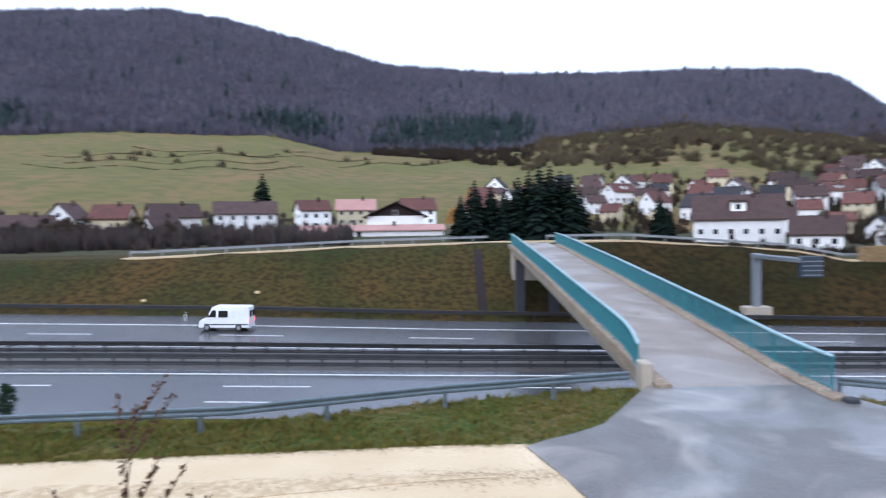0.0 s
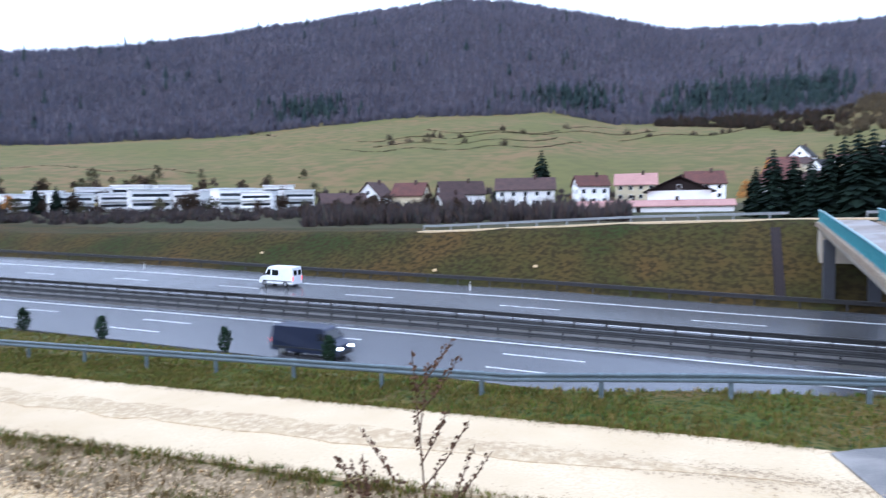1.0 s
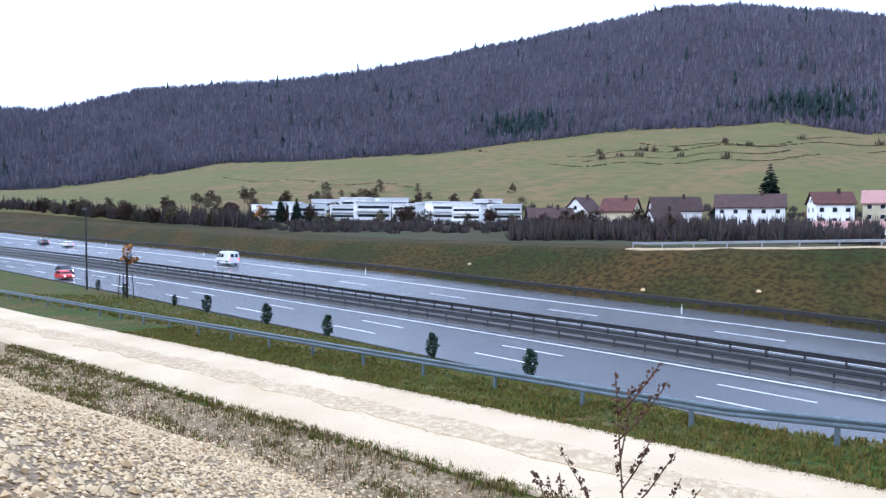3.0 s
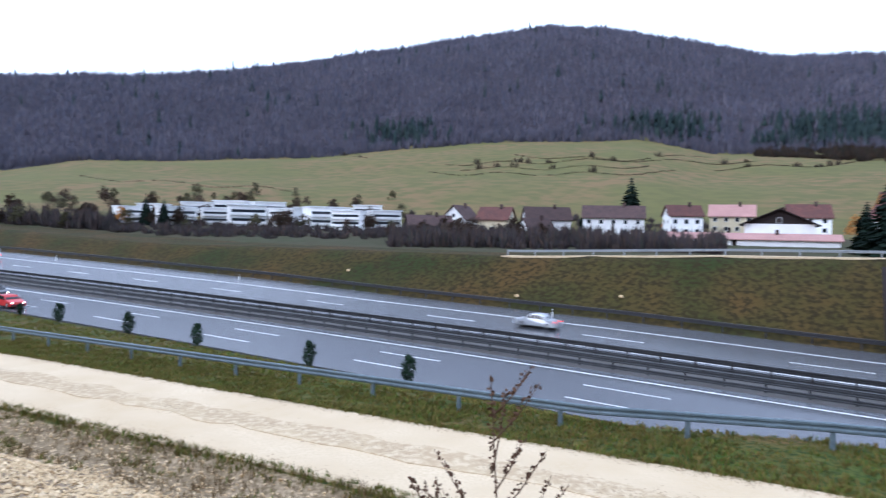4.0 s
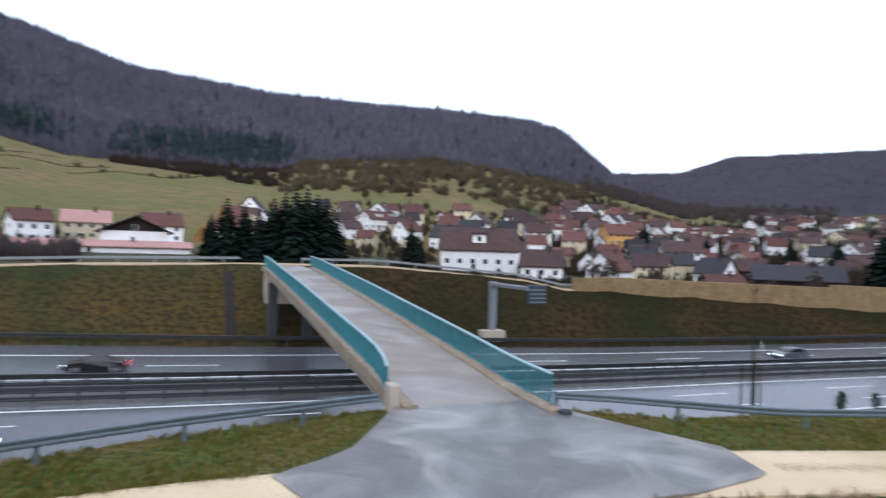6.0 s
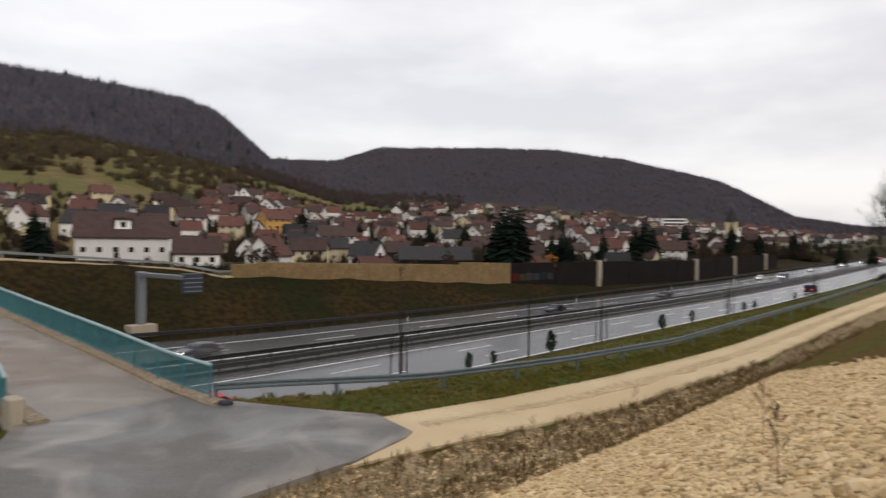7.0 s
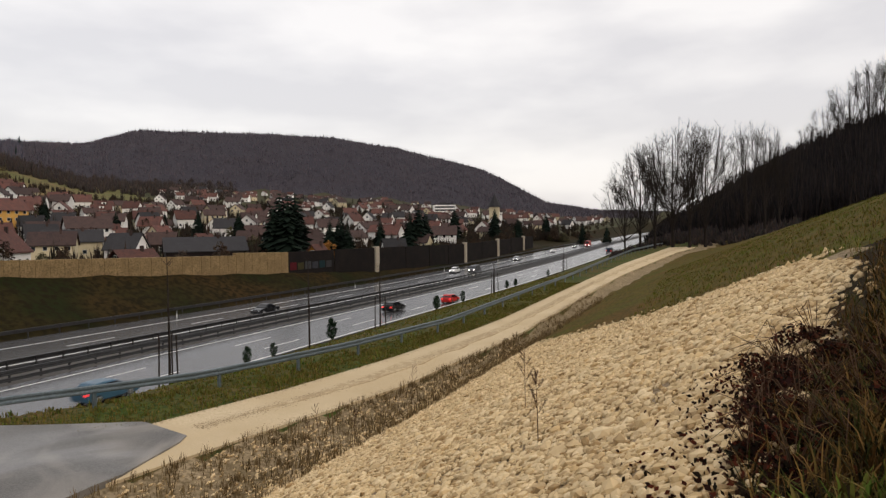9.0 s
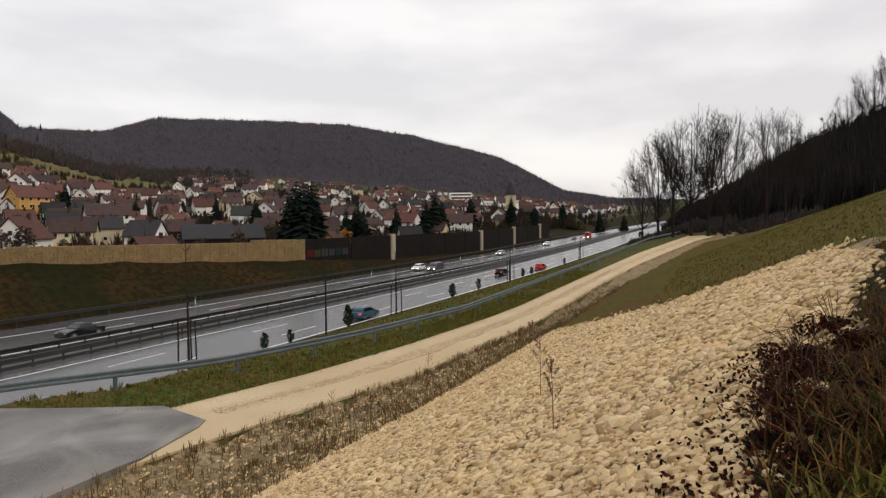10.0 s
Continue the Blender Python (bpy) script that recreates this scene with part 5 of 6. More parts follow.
    block.matrix_basis = pose(x, y, z, 0, 0, -60) @ Matrix.Scale(0.7, 4)


build_village()


# ---- walls on the right and the sign gantry ----
def crest_point(x):
    z = float(crest_z(x))
    return x, FAR_EDGE + float(bend(x)) + 1.6 * max(0.4, z - float(road_z(x, 71.5))) + 0.6, z


def build_walls():
    wall = tagged(new("gabion_wall"), "long wall of yellow-brown stone gabions on the bank", "wall")
    xs = np.linspace(53, 114, 31)
    top = table((53, 9.0), (58, 9.3), (100, 8.25), (100.1, 8.75), (114, 8.35))
    for a, b in zip(xs, xs[1:]):
        pa, pb = crest_point(a), crest_point(b)
        d = (Vector(pb) - Vector(pa))
        turn = math.degrees(math.atan2(d.y, d.x))
        z1 = float(top((a + b) / 2))
        bm = boxed(0.01, math.hypot(d.x, d.y) - 0.01, -0.5, 0.5, -0.8, z1 - pa[2], 0.05)
        o = part("gabion", bm, M["gabion"], wall)
        o.matrix_basis = pose(pa[0], pa[1], pa[2], 0, 0, turn)
    barrier = tagged(new("noise_barrier"), "dark noise barrier with pale concrete posts beside the motorway", "barrier")
    btop = table((114, 8.4), (146, 8.35), (205, 7.8), (242, 8.4), (300, 9.3))
    marks = [114.2, 130, 147, 163, 178, 192, 206, 224, 243, 262, 282, 300]
    for i, (a, b) in enumerate(zip(marks, marks[1:])):
        pa, pb = crest_point(a), crest_point(b)
        d = Vector(pb) - Vector(pa)
        ln, turn = math.hypot(d.x, d.y), math.degrees(math.atan2(d.y, d.x))
        zt = float(btop((a + b) / 2))
        zb = min(pa[2], pb[2])
        panel = part("panel", boxed(0.2, ln - 0.2, -0.12, 0.12, zb - 0.5 - pa[2], zt - pa[2], 0.03), M["barrier"], barrier)
        panel.matrix_basis = pose(*pa, 0, 0, turn)
        if i < 1:
            for k, c in enumerate(((0.09, 0.012, 0.016), (0.05, 0.045, 0.02), (0.05, 0.052, 0.055), (0.04, 0.042, 0.05), (0.012, 0.03, 0.035), (0.04, 0.04, 0.042))):
                bm = boxed(0.7 + k * 2.4, 2.7 + k * 2.4, -0.17, -0.12, 0.4, 2.0 - 0.15 * (k % 2), 0.02)
                part("painted_panel", bm, mat("painted_panel", c, 0.8, scale=1.5, fine_scale=6, spec=0.1), panel)
        if i in (2, 6, 8, 10):
            post = part("post", boxed(-0.8, 0.8, -0.6, 0.5, -0.8, zt - pa[2] + 0.35, 0.05), M["concrete"], barrier, "pale concrete post")
            post.matrix_basis = pose(*pa, 0, 0, turn)


build_walls()


def build_gantry():
    g = tagged(new("sign_gantry"), "grey steel cantilever sign gantry seen from behind", "gantry")
    x, y = 35.2, 73.6
    z = float(land_z(x, y))
    g.matrix_basis = pose(x, y, z)
    part("footing", boxed(-1.5, 1.5, -0.8, 0.8, -1.0, 0.9, 0.05), M["concrete"], g)
    part("column", boxed(-0.42, 0.42, -0.35, 0.35, 0.9, 6.9, 0.04), M["zinc"], g)
    arm = part("arm", boxed(-0.45, -0.2, -9.6, 0.4, 6.35, 6.8, 0.03), M["zinc"], g)
    part("arm_truss", boxed(0.2, 0.45, -9.6, 0.4, 6.35, 6.8, 0.03), M["zinc"], g)
    for k in range(9):
        part("brace", tube(bmesh.new(), [(-0.3, -0.6 - k, 6.58), (0.3, -1.1 - k, 6.58)], [0.05, 0.05], 5), M["zinc"], arm)
    sign = part("sign_box", boxed(-0.2, 1.9, -9.7, -9.0, 4.9, 7.0, 0.06), mat("sign_back", (0.05, 0.065, 0.09), 0.5, 0.3), g, "dark blue-grey sign box")
    for k in range(4):
        part("louvre", boxed(-0.15, 1.85, -9.76, -9.7, 5.1 + 0.45 * k, 5.2 + 0.45 * k), M["zinc"], sign)
    drain = tagged(new("drain_channel"), "dark concrete channel set in the grass bank", "channel")
    pts = [(x0, y0, float(land_z(x0, y0))) for x0, y0 in ((4.4, 73.2), (4.4, 77), (4.4, 81), (4.4, 84))]
    secs = [[(px - 0.5, py, pz - 0.2), (px + 0.5, py, pz - 0.2), (px + 0.5, py, pz + 0.12), (px + 0.3, py, pz + 0.05), (px - 0.3, py, pz + 0.05), (px - 0.5, py, pz + 0.12)] for px, py, pz in pts]
    sub("channel", sweep("channel", secs, M["timber"]), drain)
    pole = tagged(new("mast"), "tall slim dark steel mast with a short cross head", "mast")
    px, py = -100.5, 38.0 - 2
    pole.matrix_basis = pose(px, py, float(land_z(px, py)))
    part("shaft", tube(bmesh.new(), [(0, 0, -0.5), (0, 0, 11.5)], [0.16, 0.1], 8), M["dark_zinc"], pole)
    part("head", boxed(-0.9, 0.9, -0.15, 0.15, 11.4, 11.75, 0.03), M["dark_zinc"], pole)
    s = leafy_tree(123, 7.5, 3.2, M["rust_leaf"], "thin young tree with orange leaves and stakes", name="sapling", trunk=0.6, n=7, leaf=0.2)
    px, py = -86.0, 35.6
    s.matrix_basis = pose(px, py, float(land_z(px, py)))
    for dx, dy in ((-1.3, 0), (1.3, 0.3), (0.2, -1.2)):
        part("stake", tube(bmesh.new(), [(dx, dy, -0.2), (dx * 0.8, dy * 0.8, 3.2)], [0.07, 0.06], 6), M["bark"], s)


build_gantry()


def delineators():
    """White marker posts along the far verge and pale stones on the bank."""
    first = None
    for x in (-227, -177, -127, -77, -27, 23, 73, 123, 173, 223):
        y = 68.2
        m = pose(x, y + float(bend(x)), float(road_z(x, y)))
        if first is None:
            first = tagged(new("delineator"), "white plastic marker post with a black band", "marker post", group="marker posts")
            part("post", boxed(-0.06, 0.06, -0.05, 0.05, -0.2, 1.0, 0.02), M["frame_white"], first)
            part("band", boxed(-0.063, 0.063, -0.053, 0.053, 0.72, 0.9), M["timber"], first)
            first.matrix_basis = m
        else:
            copy_thing(first, m)
    for x, y in ((-21.5, 75.5), (-34.0, 74.0), (-62, 75.5), (17, 75.0)):
        bm = bmesh.new()
        bmesh.ops.create_icosphere(bm, subdivisions=2, radius=0.24, matrix=pose(0, 0, 0.15) @ Matrix.Diagonal((1.2, 0.8, 0.7, 1)))
        for v in bm.verts:
            v.co += Vector((noise.noise(v.co * 3), noise.noise(v.co * 3 + Vector((5, 0, 0))), noise.noise(v.co * 3 + Vector((0, 7, 0))))) * 0.1
        b = part("boulder", bm, M["stone"])
        tagged(b, "single pale boulder lying on the grass bank", "boulder")
        b.matrix_basis = pose(x, y, float(land_z(x, y)))


delineators()


# ---- foreground: stones, weeds, tufts ----
def build_stones():
    """Loose limestone pieces on the bank: the nearest stretch as single pieces, the rest joined."""
    g = np.random.default_rng(91)
    octa = np.array([(1.0, 0, 0), (0, 1.0, 0), (-1.0, 0, 0), (0, -1.0, 0), (0, 0, 0.9), (0, 0, -0.9)])
    octa_f = [(0, 1, 4), (1, 2, 4), (2, 3, 4), (3, 0, 4), (1, 0, 5), (2, 1, 5), (3, 2, 5), (0, 3, 5)]
    # a rounded lump: two staggered rings of five between a top and a bottom
    ring = [(0.9 * math.cos(1.2566 * k + q), 0.9 * math.sin(1.2566 * k + q), h) for h, q in ((0.45, 0.0), (-0.45, 0.628)) for k in range(5)]
    lump = np.array([(0, 0, 0.9)] + ring + [(0, 0, -0.9)])
    lump_f = [(0, 1 + k, 1 + (k + 1) % 5) for k in range(5)] + [(1 + k, 6 + k, 1 + (k + 1) % 5) for k in range(5)] + [(1 + (k + 1) % 5, 6 + k, 6 + (k + 1) % 5) for k in range(5)] + [(11, 6 + (k + 1) % 5, 6 + k) for k in range(5)]

    def on_bank(x, y):
        edge = stone_foot(x) + g.normal(0, 0.25, len(x))
        return (y < edge) & stone_area(x + g.normal(0, 0.5, len(x)), y + g.normal(0, 0.4, len(x)) * np.interp(x, (5, 20), (0.25, 1.0))) & (np.hypot(x, y) > 0.6)

    def lay(name, x, y, size, base, tris, jitter, smooth):
        n, z = len(x), land_z(x, y)
        wide = np.stack([size * g.uniform(0.95, 1.45, n), size * g.uniform(0.8, 1.15, n), size * g.uniform(0.75, 1.1, n)], 1)
        v = base[None] * wide[:, None] * g.uniform(1 - jitter, 1 + jitter, (n, len(base), 3)) + g.uniform(-0.6 * jitter, 0.6 * jitter, (n, len(base), 3)) * size[:, None, None]
        a = g.uniform(0, 6.28, n)[:, None]
        px, py = v[:, :, 0] * np.cos(a) - v[:, :, 1] * np.sin(a), v[:, :, 0] * np.sin(a) + v[:, :, 1] * np.cos(a)
        pz = v[:, :, 2] + g.uniform(-0.5, 0.5, n)[:, None] * px - 0.35 * py + (z + g.uniform(0.2, 0.75, n) * size)[:, None]
        verts = np.stack([px + x[:, None], py + y[:, None], pz], 2).reshape(-1, 3)
        faces = (np.array(tris)[None] + len(base) * np.arange(n)[:, None, None]).reshape(-1, 3).tolist()
        tagged(new(name, mesh_from(name, verts, faces, M["stone"], smooth)), "loose pale limestone pieces covering the bank", "stones", kind="stuff")

    x, y = np.concatenate([g.uniform(1.0, 17, 56000), g.uniform(1.0, 7, 9000)]), np.concatenate([g.uniform(-2.6, 10.5, 56000), g.uniform(-0.9, 4.5, 9000)])
    ok = on_bank(x, y)
    x, y = x[ok], y[ok]
    lay("stones", x, y, np.interp(x, (3, 9), (0.027, 0.034)) * g.lognormal(0.0, 0.30, len(x)), lump, lump_f, 0.2, False)
    xa, ya = g.uniform(16.5, 38, 42000), g.uniform(-4, 10.5, 42000)
    xb, yb = g.uniform(-48, 1.3, 60000), g.uniform(-2.5, 11, 60000)
    x, y = np.concatenate([xa, xb]), np.concatenate([ya, yb])
    ok = on_bank(x, y)
    x, y = x[ok], y[ok]
    xs, dd = g.uniform(-45, 37, 9000), g.uniform(0, 1, 9000) ** 1.5
    ys = stone_foot(xs) + dd * (track_near(xs) - 0.3 - stone_foot(xs))
    x, y = np.concatenate([x, xs]), np.concatenate([y, ys])
    lay("far_stones", x, y, np.where(x < 1.3, 0.034, 0.044) * g.lognormal(0.0, 0.28, len(x)), octa, octa_f, 0.25, False)


build_stones()


def track_grit():
    """Brown grit and dead leaves gathered between the ruts and along the edges of the track."""
    g = np.random.default_rng(53)
    n = 44000
    x = np.where(g.uniform(0, 1, n) < 0.55, g.uniform(-50, 4, n), g.uniform(17, 70, n))
    k = np.where(g.uniform(0, 1, n) < 0.6, g.normal(0.5, 0.055, n), np.where(g.uniform(0, 1, n) < 0.5, np.abs(g.normal(0, 0.05, n)), 1 - np.abs(g.normal(0, 0.05, n))))
    wave = np.sin(x * 0.9) + np.sin(x * 0.37 + 2) + np.sin(x * 2.3 + 1)
    ok = g.uniform(-2.6, 2.6, n) < wave + 1.2
    x, k = x[ok], k[ok]
    a, b = track_near(x), track_far(x)
    y = a + (b - a) * k
    z = np.array([float(track_z(q)) for q in x]) + 0.05 * np.sin(np.clip(k, 0, 1) * np.pi) + 0.012
    n = len(x)
    s = 0.018 * g.lognormal(0, 0.35, n)
    t = g.uniform(0, 6.28, n)
    ring = [np.stack([x + s * g.uniform(0.7, 1.6, n) * np.cos(t + q), y + s * g.uniform(0.7, 1.6, n) * np.sin(t + q), z - 0.01], 1) for q in (0, 2.1, 4.2)]
    v = np.stack(ring + [np.stack([x, y, z + s * 0.5], 1)], 1).reshape(-1, 3)
    f = (np.array([(0, 1, 3), (1, 2, 3), (2, 0, 3)])[None] + 4 * np.arange(n)[:, None, None]).reshape(-1, 3).tolist()
    grit = island_mat("track_grit", [(0.38, 0.29, 0.18), (0.30, 0.22, 0.13), (0.44, 0.35, 0.23)], spec=0.1)
    stuff("track_grit", v, f, grit, "brown grit between the ruts of the gravel track", "gravel")


track_grit()


def tufts(name, pts, height, material, label, category, blades=7, seed=1, lean=0.35, width=0.02):
    """Grass or weed tufts made of narrow bent blades."""
    g = np.random.default_rng(seed)
    verts, faces, o = [], [], 0
    for x, y, z in pts:
        hh = height * g.uniform(0.5, 1.3)
        for _ in range(blades):
            a, l = g.uniform(0, 6.28), g.uniform(0.1, lean) * hh
            dx, dy = math.cos(a), math.sin(a)
            bx, by = x + g.uniform(-0.12, 0.12), y + g.uniform(-0.12, 0.12)
            w = width * g.uniform(0.6, 1.4)
            h2 = hh * g.uniform(0.6, 1.0)
            verts += [(bx - dy * w, by + dx * w, z - 0.03), (bx + dy * w, by - dx * w, z - 0.03), (bx + dx * l * 0.4 + dy * w * 0.7, by + dy * l * 0.4 - dx * w * 0.7, z + h2 * 0.6),
                      (bx + dx * l * 0.4 - dy * w * 0.7, by + dy * l * 0.4 + dx * w * 0.7, z + h2 * 0.6), (bx + dx * l, by + dy * l, z + h2)]
            faces += [(o, o + 1, o + 2, o + 3), (o + 3, o + 2, o + 4)]
            o += 5
    return stuff(name, verts, faces, material, label, category)


M["rank"] = island_mat("rank_growth", [(0.12, 0.060, 0.016), (0.055, 0.030, 0.010), (0.19, 0.105, 0.030), (0.040, 0.046, 0.010), (0.020, 0.014, 0.008)], spec=0.1)


def build_tufts():
    g = np.random.default_rng(17)

    def between(n, x0, x1, fa, fb, power=1.0):
        x = g.uniform(x0, x1, n)
        y = fa(x) + (fb(x) - fa(x)) * g.uniform(0, 1, n) ** power
        return np.stack([x, y, land_z(x, y)], 1)
    verge = np.concatenate([between(7000, -45, 7.5, track_far, lambda x: rail_line(x) + 0.8), between(5000, 15, 70, track_far, lambda x: rail_line(x) + 0.8)])
    keep = [not (1.5 < p[0] < 17.5 and p[1] < 19.3 + 0.8 * max(0, p[0] - 3) and p[0] < 8.5) for p in verge]
    tufts("verge_grass", verge[keep], 0.16, M["blade"], "short green and yellow grass along the verge", "grass", 7, 3, 0.6, 0.016)
    far = between(5000, -90, 7, lambda x: rail_line(x) + 0.6, lambda x: 0 * x + 37.4)
    tufts("slope_grass", np.concatenate([far, between(3500, 15, 110, lambda x: rail_line(x) + 0.6, lambda x: 37.2 + bend(x))]), 0.22, M["blade"], "rough grass on the slope beside the motorway", "grass", 6, 4, 0.6, 0.03)
    ditch = np.concatenate([between(900, -45, 8, stone_foot, track_near), between(1500, 8, 40, lambda x: stone_foot(x) - 0.7, track_near), between(900, 14, 60, lambda x: stone_foot(x) - 0.9, track_near)])
    tufts("ditch_weeds", ditch, 0.3, M["dry"], "dry brown weeds in the stony ditch", "weeds", 6, 5, 0.5, 0.012)
    # clumps of grass along the foot of the stones and the edges of the track
    spots = []
    for _ in range(34):
        cx = g.uniform(-42, 3)
        cy = float(stone_foot(cx)) + g.choice((0.3, 1.5, 2.0)) * g.uniform(0.5, 1.1)
        k = int(g.uniform(18, 60))
        px, py = cx + g.normal(0, 0.7, k), cy + g.normal(0, 0.22, k)
        spots.append(np.stack([px, py, land_z(px, py)], 1))
    for f, side in ((track_near, -1), (track_far, 1)):
        px = g.uniform(-45, 2, 1300)
        py = f(px) + side * np.abs(g.normal(0, 0.35, 1300)) - side * 0.15
        spots.append(np.stack([px, py, land_z(px, py) + 0.02], 1))
    tufts("edge_grass", np.concatenate(spots), 0.17, M["blade"], "clumps of grass along the edges of the gravel track", "grass", 7, 8, 0.8, 0.015)
    # bank grass and rank growth above the stones
    x, y = np.concatenate([g.uniform(3, 70, 9000), g.uniform(2.6, 12, 5500)]), np.concatenate([g.uniform(-16, 2, 9000), g.uniform(-3.2, -0.2, 5500)])
    out = ~stone_area(x, y) & (np.hypot(x, y) > 2.9) & ((x > 13) | (y < -0.75 - 0.30 * x) | (x < 3.4))
    tufts("bank_grass", np.stack([x[out], y[out], land_z(x[out], y[out])], 1), 0.11, M["blade"], "rank green and brown grass above the stones", "grass", 6, 6, 1.5, 0.010)
    x, y = np.concatenate([g.uniform(3.3, 13, 6000), g.uniform(10, 22, 1500)]), g.uniform(-7, -0.4, 7500)
    out = (y < upper_edge(x) - np.interp(x, (4, 6, 10), (0.2, 0.5, 0.65)) + g.normal(0, 0.16, len(x))) & (y > -0.9 - 0.34 * x) & (np.hypot(x, y) > 3.3)
    tufts("tall_dry_grass", np.stack([x[out], y[out], land_z(x[out], y[out])], 1), 0.22, M["rank"], "tangled dry brown grass and weeds at the edge of the stones", "grass", 9, 7, 1.7, 0.006)


build_tufts()


def dry_weed(x, y, height, seed, label="tall dry brown weed stalk with seed heads", twigs=9):
    g = random.Random(seed)
    w = tagged(new("dry_weed"), label, "weed")
    z = float(land_z(x, y))
    w.matrix_basis = pose(x, y, z)
    bm, heads = bmesh.new(), bmesh.new()
    top = Vector((g.uniform(-0.12, 0.12) * height, g.uniform(-0.1, 0.1) * height, height))
    tube(bm, [(0, 0, -0.05), top * 0.5 + Vector((0.02, 0, 0)), top], [0.007, 0.005, 0.002], 4)
    for k in range(twigs):
        f = 0.42 + 0.55 * k / twigs
        a = g.uniform(0, 6.28)
        ln = height * (0.30 * (1.1 - f) + 0.06)
        p0 = top * f
        p1 = p0 + Vector((math.cos(a) * ln * 0.65, math.sin(a) * ln * 0.65, ln * 0.9))
        tube(bm, [p0, p0.lerp(p1, 0.5) + Vector((0, 0, -0.02)), p1], [0.004, 0.003, 0.0015], 3)
        for m in range(9):
            q = p0.lerp(p1, 0.35 + 0.65 * m / 9)
            leaf_quads(heads, q, 0.014, 4, 0.010, g)
    for m in range(16):
        leaf_quads(heads, top * (0.8 + 0.2 * m / 16), 0.016, 4, 0.011, g)
    part("stalk", bm, M["weed"], w)
    tagged(part("seed_head", heads, M["weed"], w, "dry brown seed heads"), kind="stuff")
    return w


M["weed"] = mat("weed_brown", (0.10, 0.055, 0.032), 0.9, spec=0.1, fine_scale=40)


def build_weeds():
    dry_weed(-0.98, 2.18, 2.08, 3, twigs=12)
    dry_weed(-1.20, 2.28, 1.72, 4, twigs=8)
    dry_weed(-0.80, 2.25, 1.55, 5, twigs=8)
    dry_weed(-0.55, 2.9, 1.35, 6, twigs=6)
    for az, d, h, s in ((66.5, 24.5, 1.8, 7), (58.6, 20.5, 1.5, 8), (57.4, 19.5, 1.3, 9), (61.5, 20.6, 1.2, 10), (76.5, 11.0, 1.0, 11), (77.6, 7.5, 0.9, 12), (-33, 12.5, 1.0, 13), (-38, 13.0, 0.9, 14), (-31, 12.2, 0.8, 15)):
        a = math.radians(az)
        dry_weed(d * math.sin(a), d * math.cos(a), h, s, twigs=7)
    g = random.Random(44)
    for x, y, r, n in ((8.3, -0.72, 0.34, 420), (7.6, -0.62, 0.32, 380), (7.0, -0.85, 0.30, 320), (6.4, -0.62, 0.28, 300), (5.7, -0.55, 0.24, 240), (6.1, -0.95, 0.26, 300), (5.1, -0.42, 0.2, 160), (5.3, -0.75, 0.22, 240), (9.3, -1.1, 0.3, 260), (7.2, -0.45, 0.26, 260), (6.6, -1.2, 0.3, 320), (7.6, -1.25, 0.3, 320), (5.8, -1.15, 0.26, 260), (5.8, -0.25, 0.2, 240), (6.3, -0.35, 0.22, 260), (6.8, -0.45, 0.22, 260)):
        b = tagged(new("bramble"), "dark red-brown bramble patch over the stones", "shrub", group="brambles on the bank")
        x, y = x * 0.78, y * 0.93 - 0.14
        b.matrix_basis = pose(x, y, float(land_z(x, y)))
        for _ in range(12):
            a = g.uniform(0, 6.28)
            cane = tube(bmesh.new(), [(0, 0, 0), (math.cos(a) * r * 0.7, math.sin(a) * r * 0.7, r * g.uniform(0.6, 1.3)), (math.cos(a) * r * 1.5, math.sin(a) * r * 1.5, r * g.uniform(0.1, 1.2))], [0.005, 0.004, 0.002], 3)
            part("cane", cane, M["weed"], b)
        bm = bmesh.new()
        for _ in range(9):
            a, q = g.uniform(0, 6.28), r * g.uniform(0, 0.95)
            leaf_quads(bm, (q * math.cos(a), q * math.sin(a), r * g.uniform(0.05, 0.3)), r * 0.42, int(n * 0.26), 0.023, g, 0.6)
        part("leaves", bm, M["bramble"], b)


build_weeds()


def fallen_leaves():
    """Dark red leaves strewn over the stones beside the brambles."""
    g = random.Random(71)
    bm = bmesh.new()
    for _ in range(900):
        x = 3.6 + 3.9 * g.random() ** 1.3
        y = -0.3 + g.gauss(0, 0.32) - 0.07 * (x - 4.2)
        leaf_quads(bm, (x, y, float(land_z(x, y)) + 0.06), 0.03, 1, 0.026, g, 0.5)
    o = part("fallen_leaves", bm, M["bramble"])
    tagged(o, "dark red dead leaves strewn over the stones", "leaves", kind="stuff")


fallen_leaves()


# ---- vehicles ----
def paint(name, c, rough=0.3, metal=0.2):
    return mat(name, c, rough, metal, other=tuple(v * 0.85 for v in c), scale=0.8, fine=tuple(v * 0.95 for v in c), fine_scale=5)


M.update({
    "glass": mat("tinted_glass", (0.012, 0.014, 0.017), 0.08, scale=1),
    "rubber": mat("tyre_rubber", (0.02, 0.02, 0.021), 0.8),
    "alloy": mat("wheel_alloy", (0.35, 0.36, 0.37), 0.4, 0.7),
    "beam": mat("headlight_on", (0.9, 0.9, 0.85), 0.3, emit=(1.0, 0.97, 0.9), power=12.0),
    "lens": mat("headlight_lens", (0.6, 0.62, 0.64), 0.2),
    "tail": mat("tail_light_on", (0.5, 0.02, 0.02), 0.3, emit=(1.0, 0.05, 0.04), power=2.5),
    "trim": mat("black_trim", (0.02, 0.02, 0.022), 0.6),
})


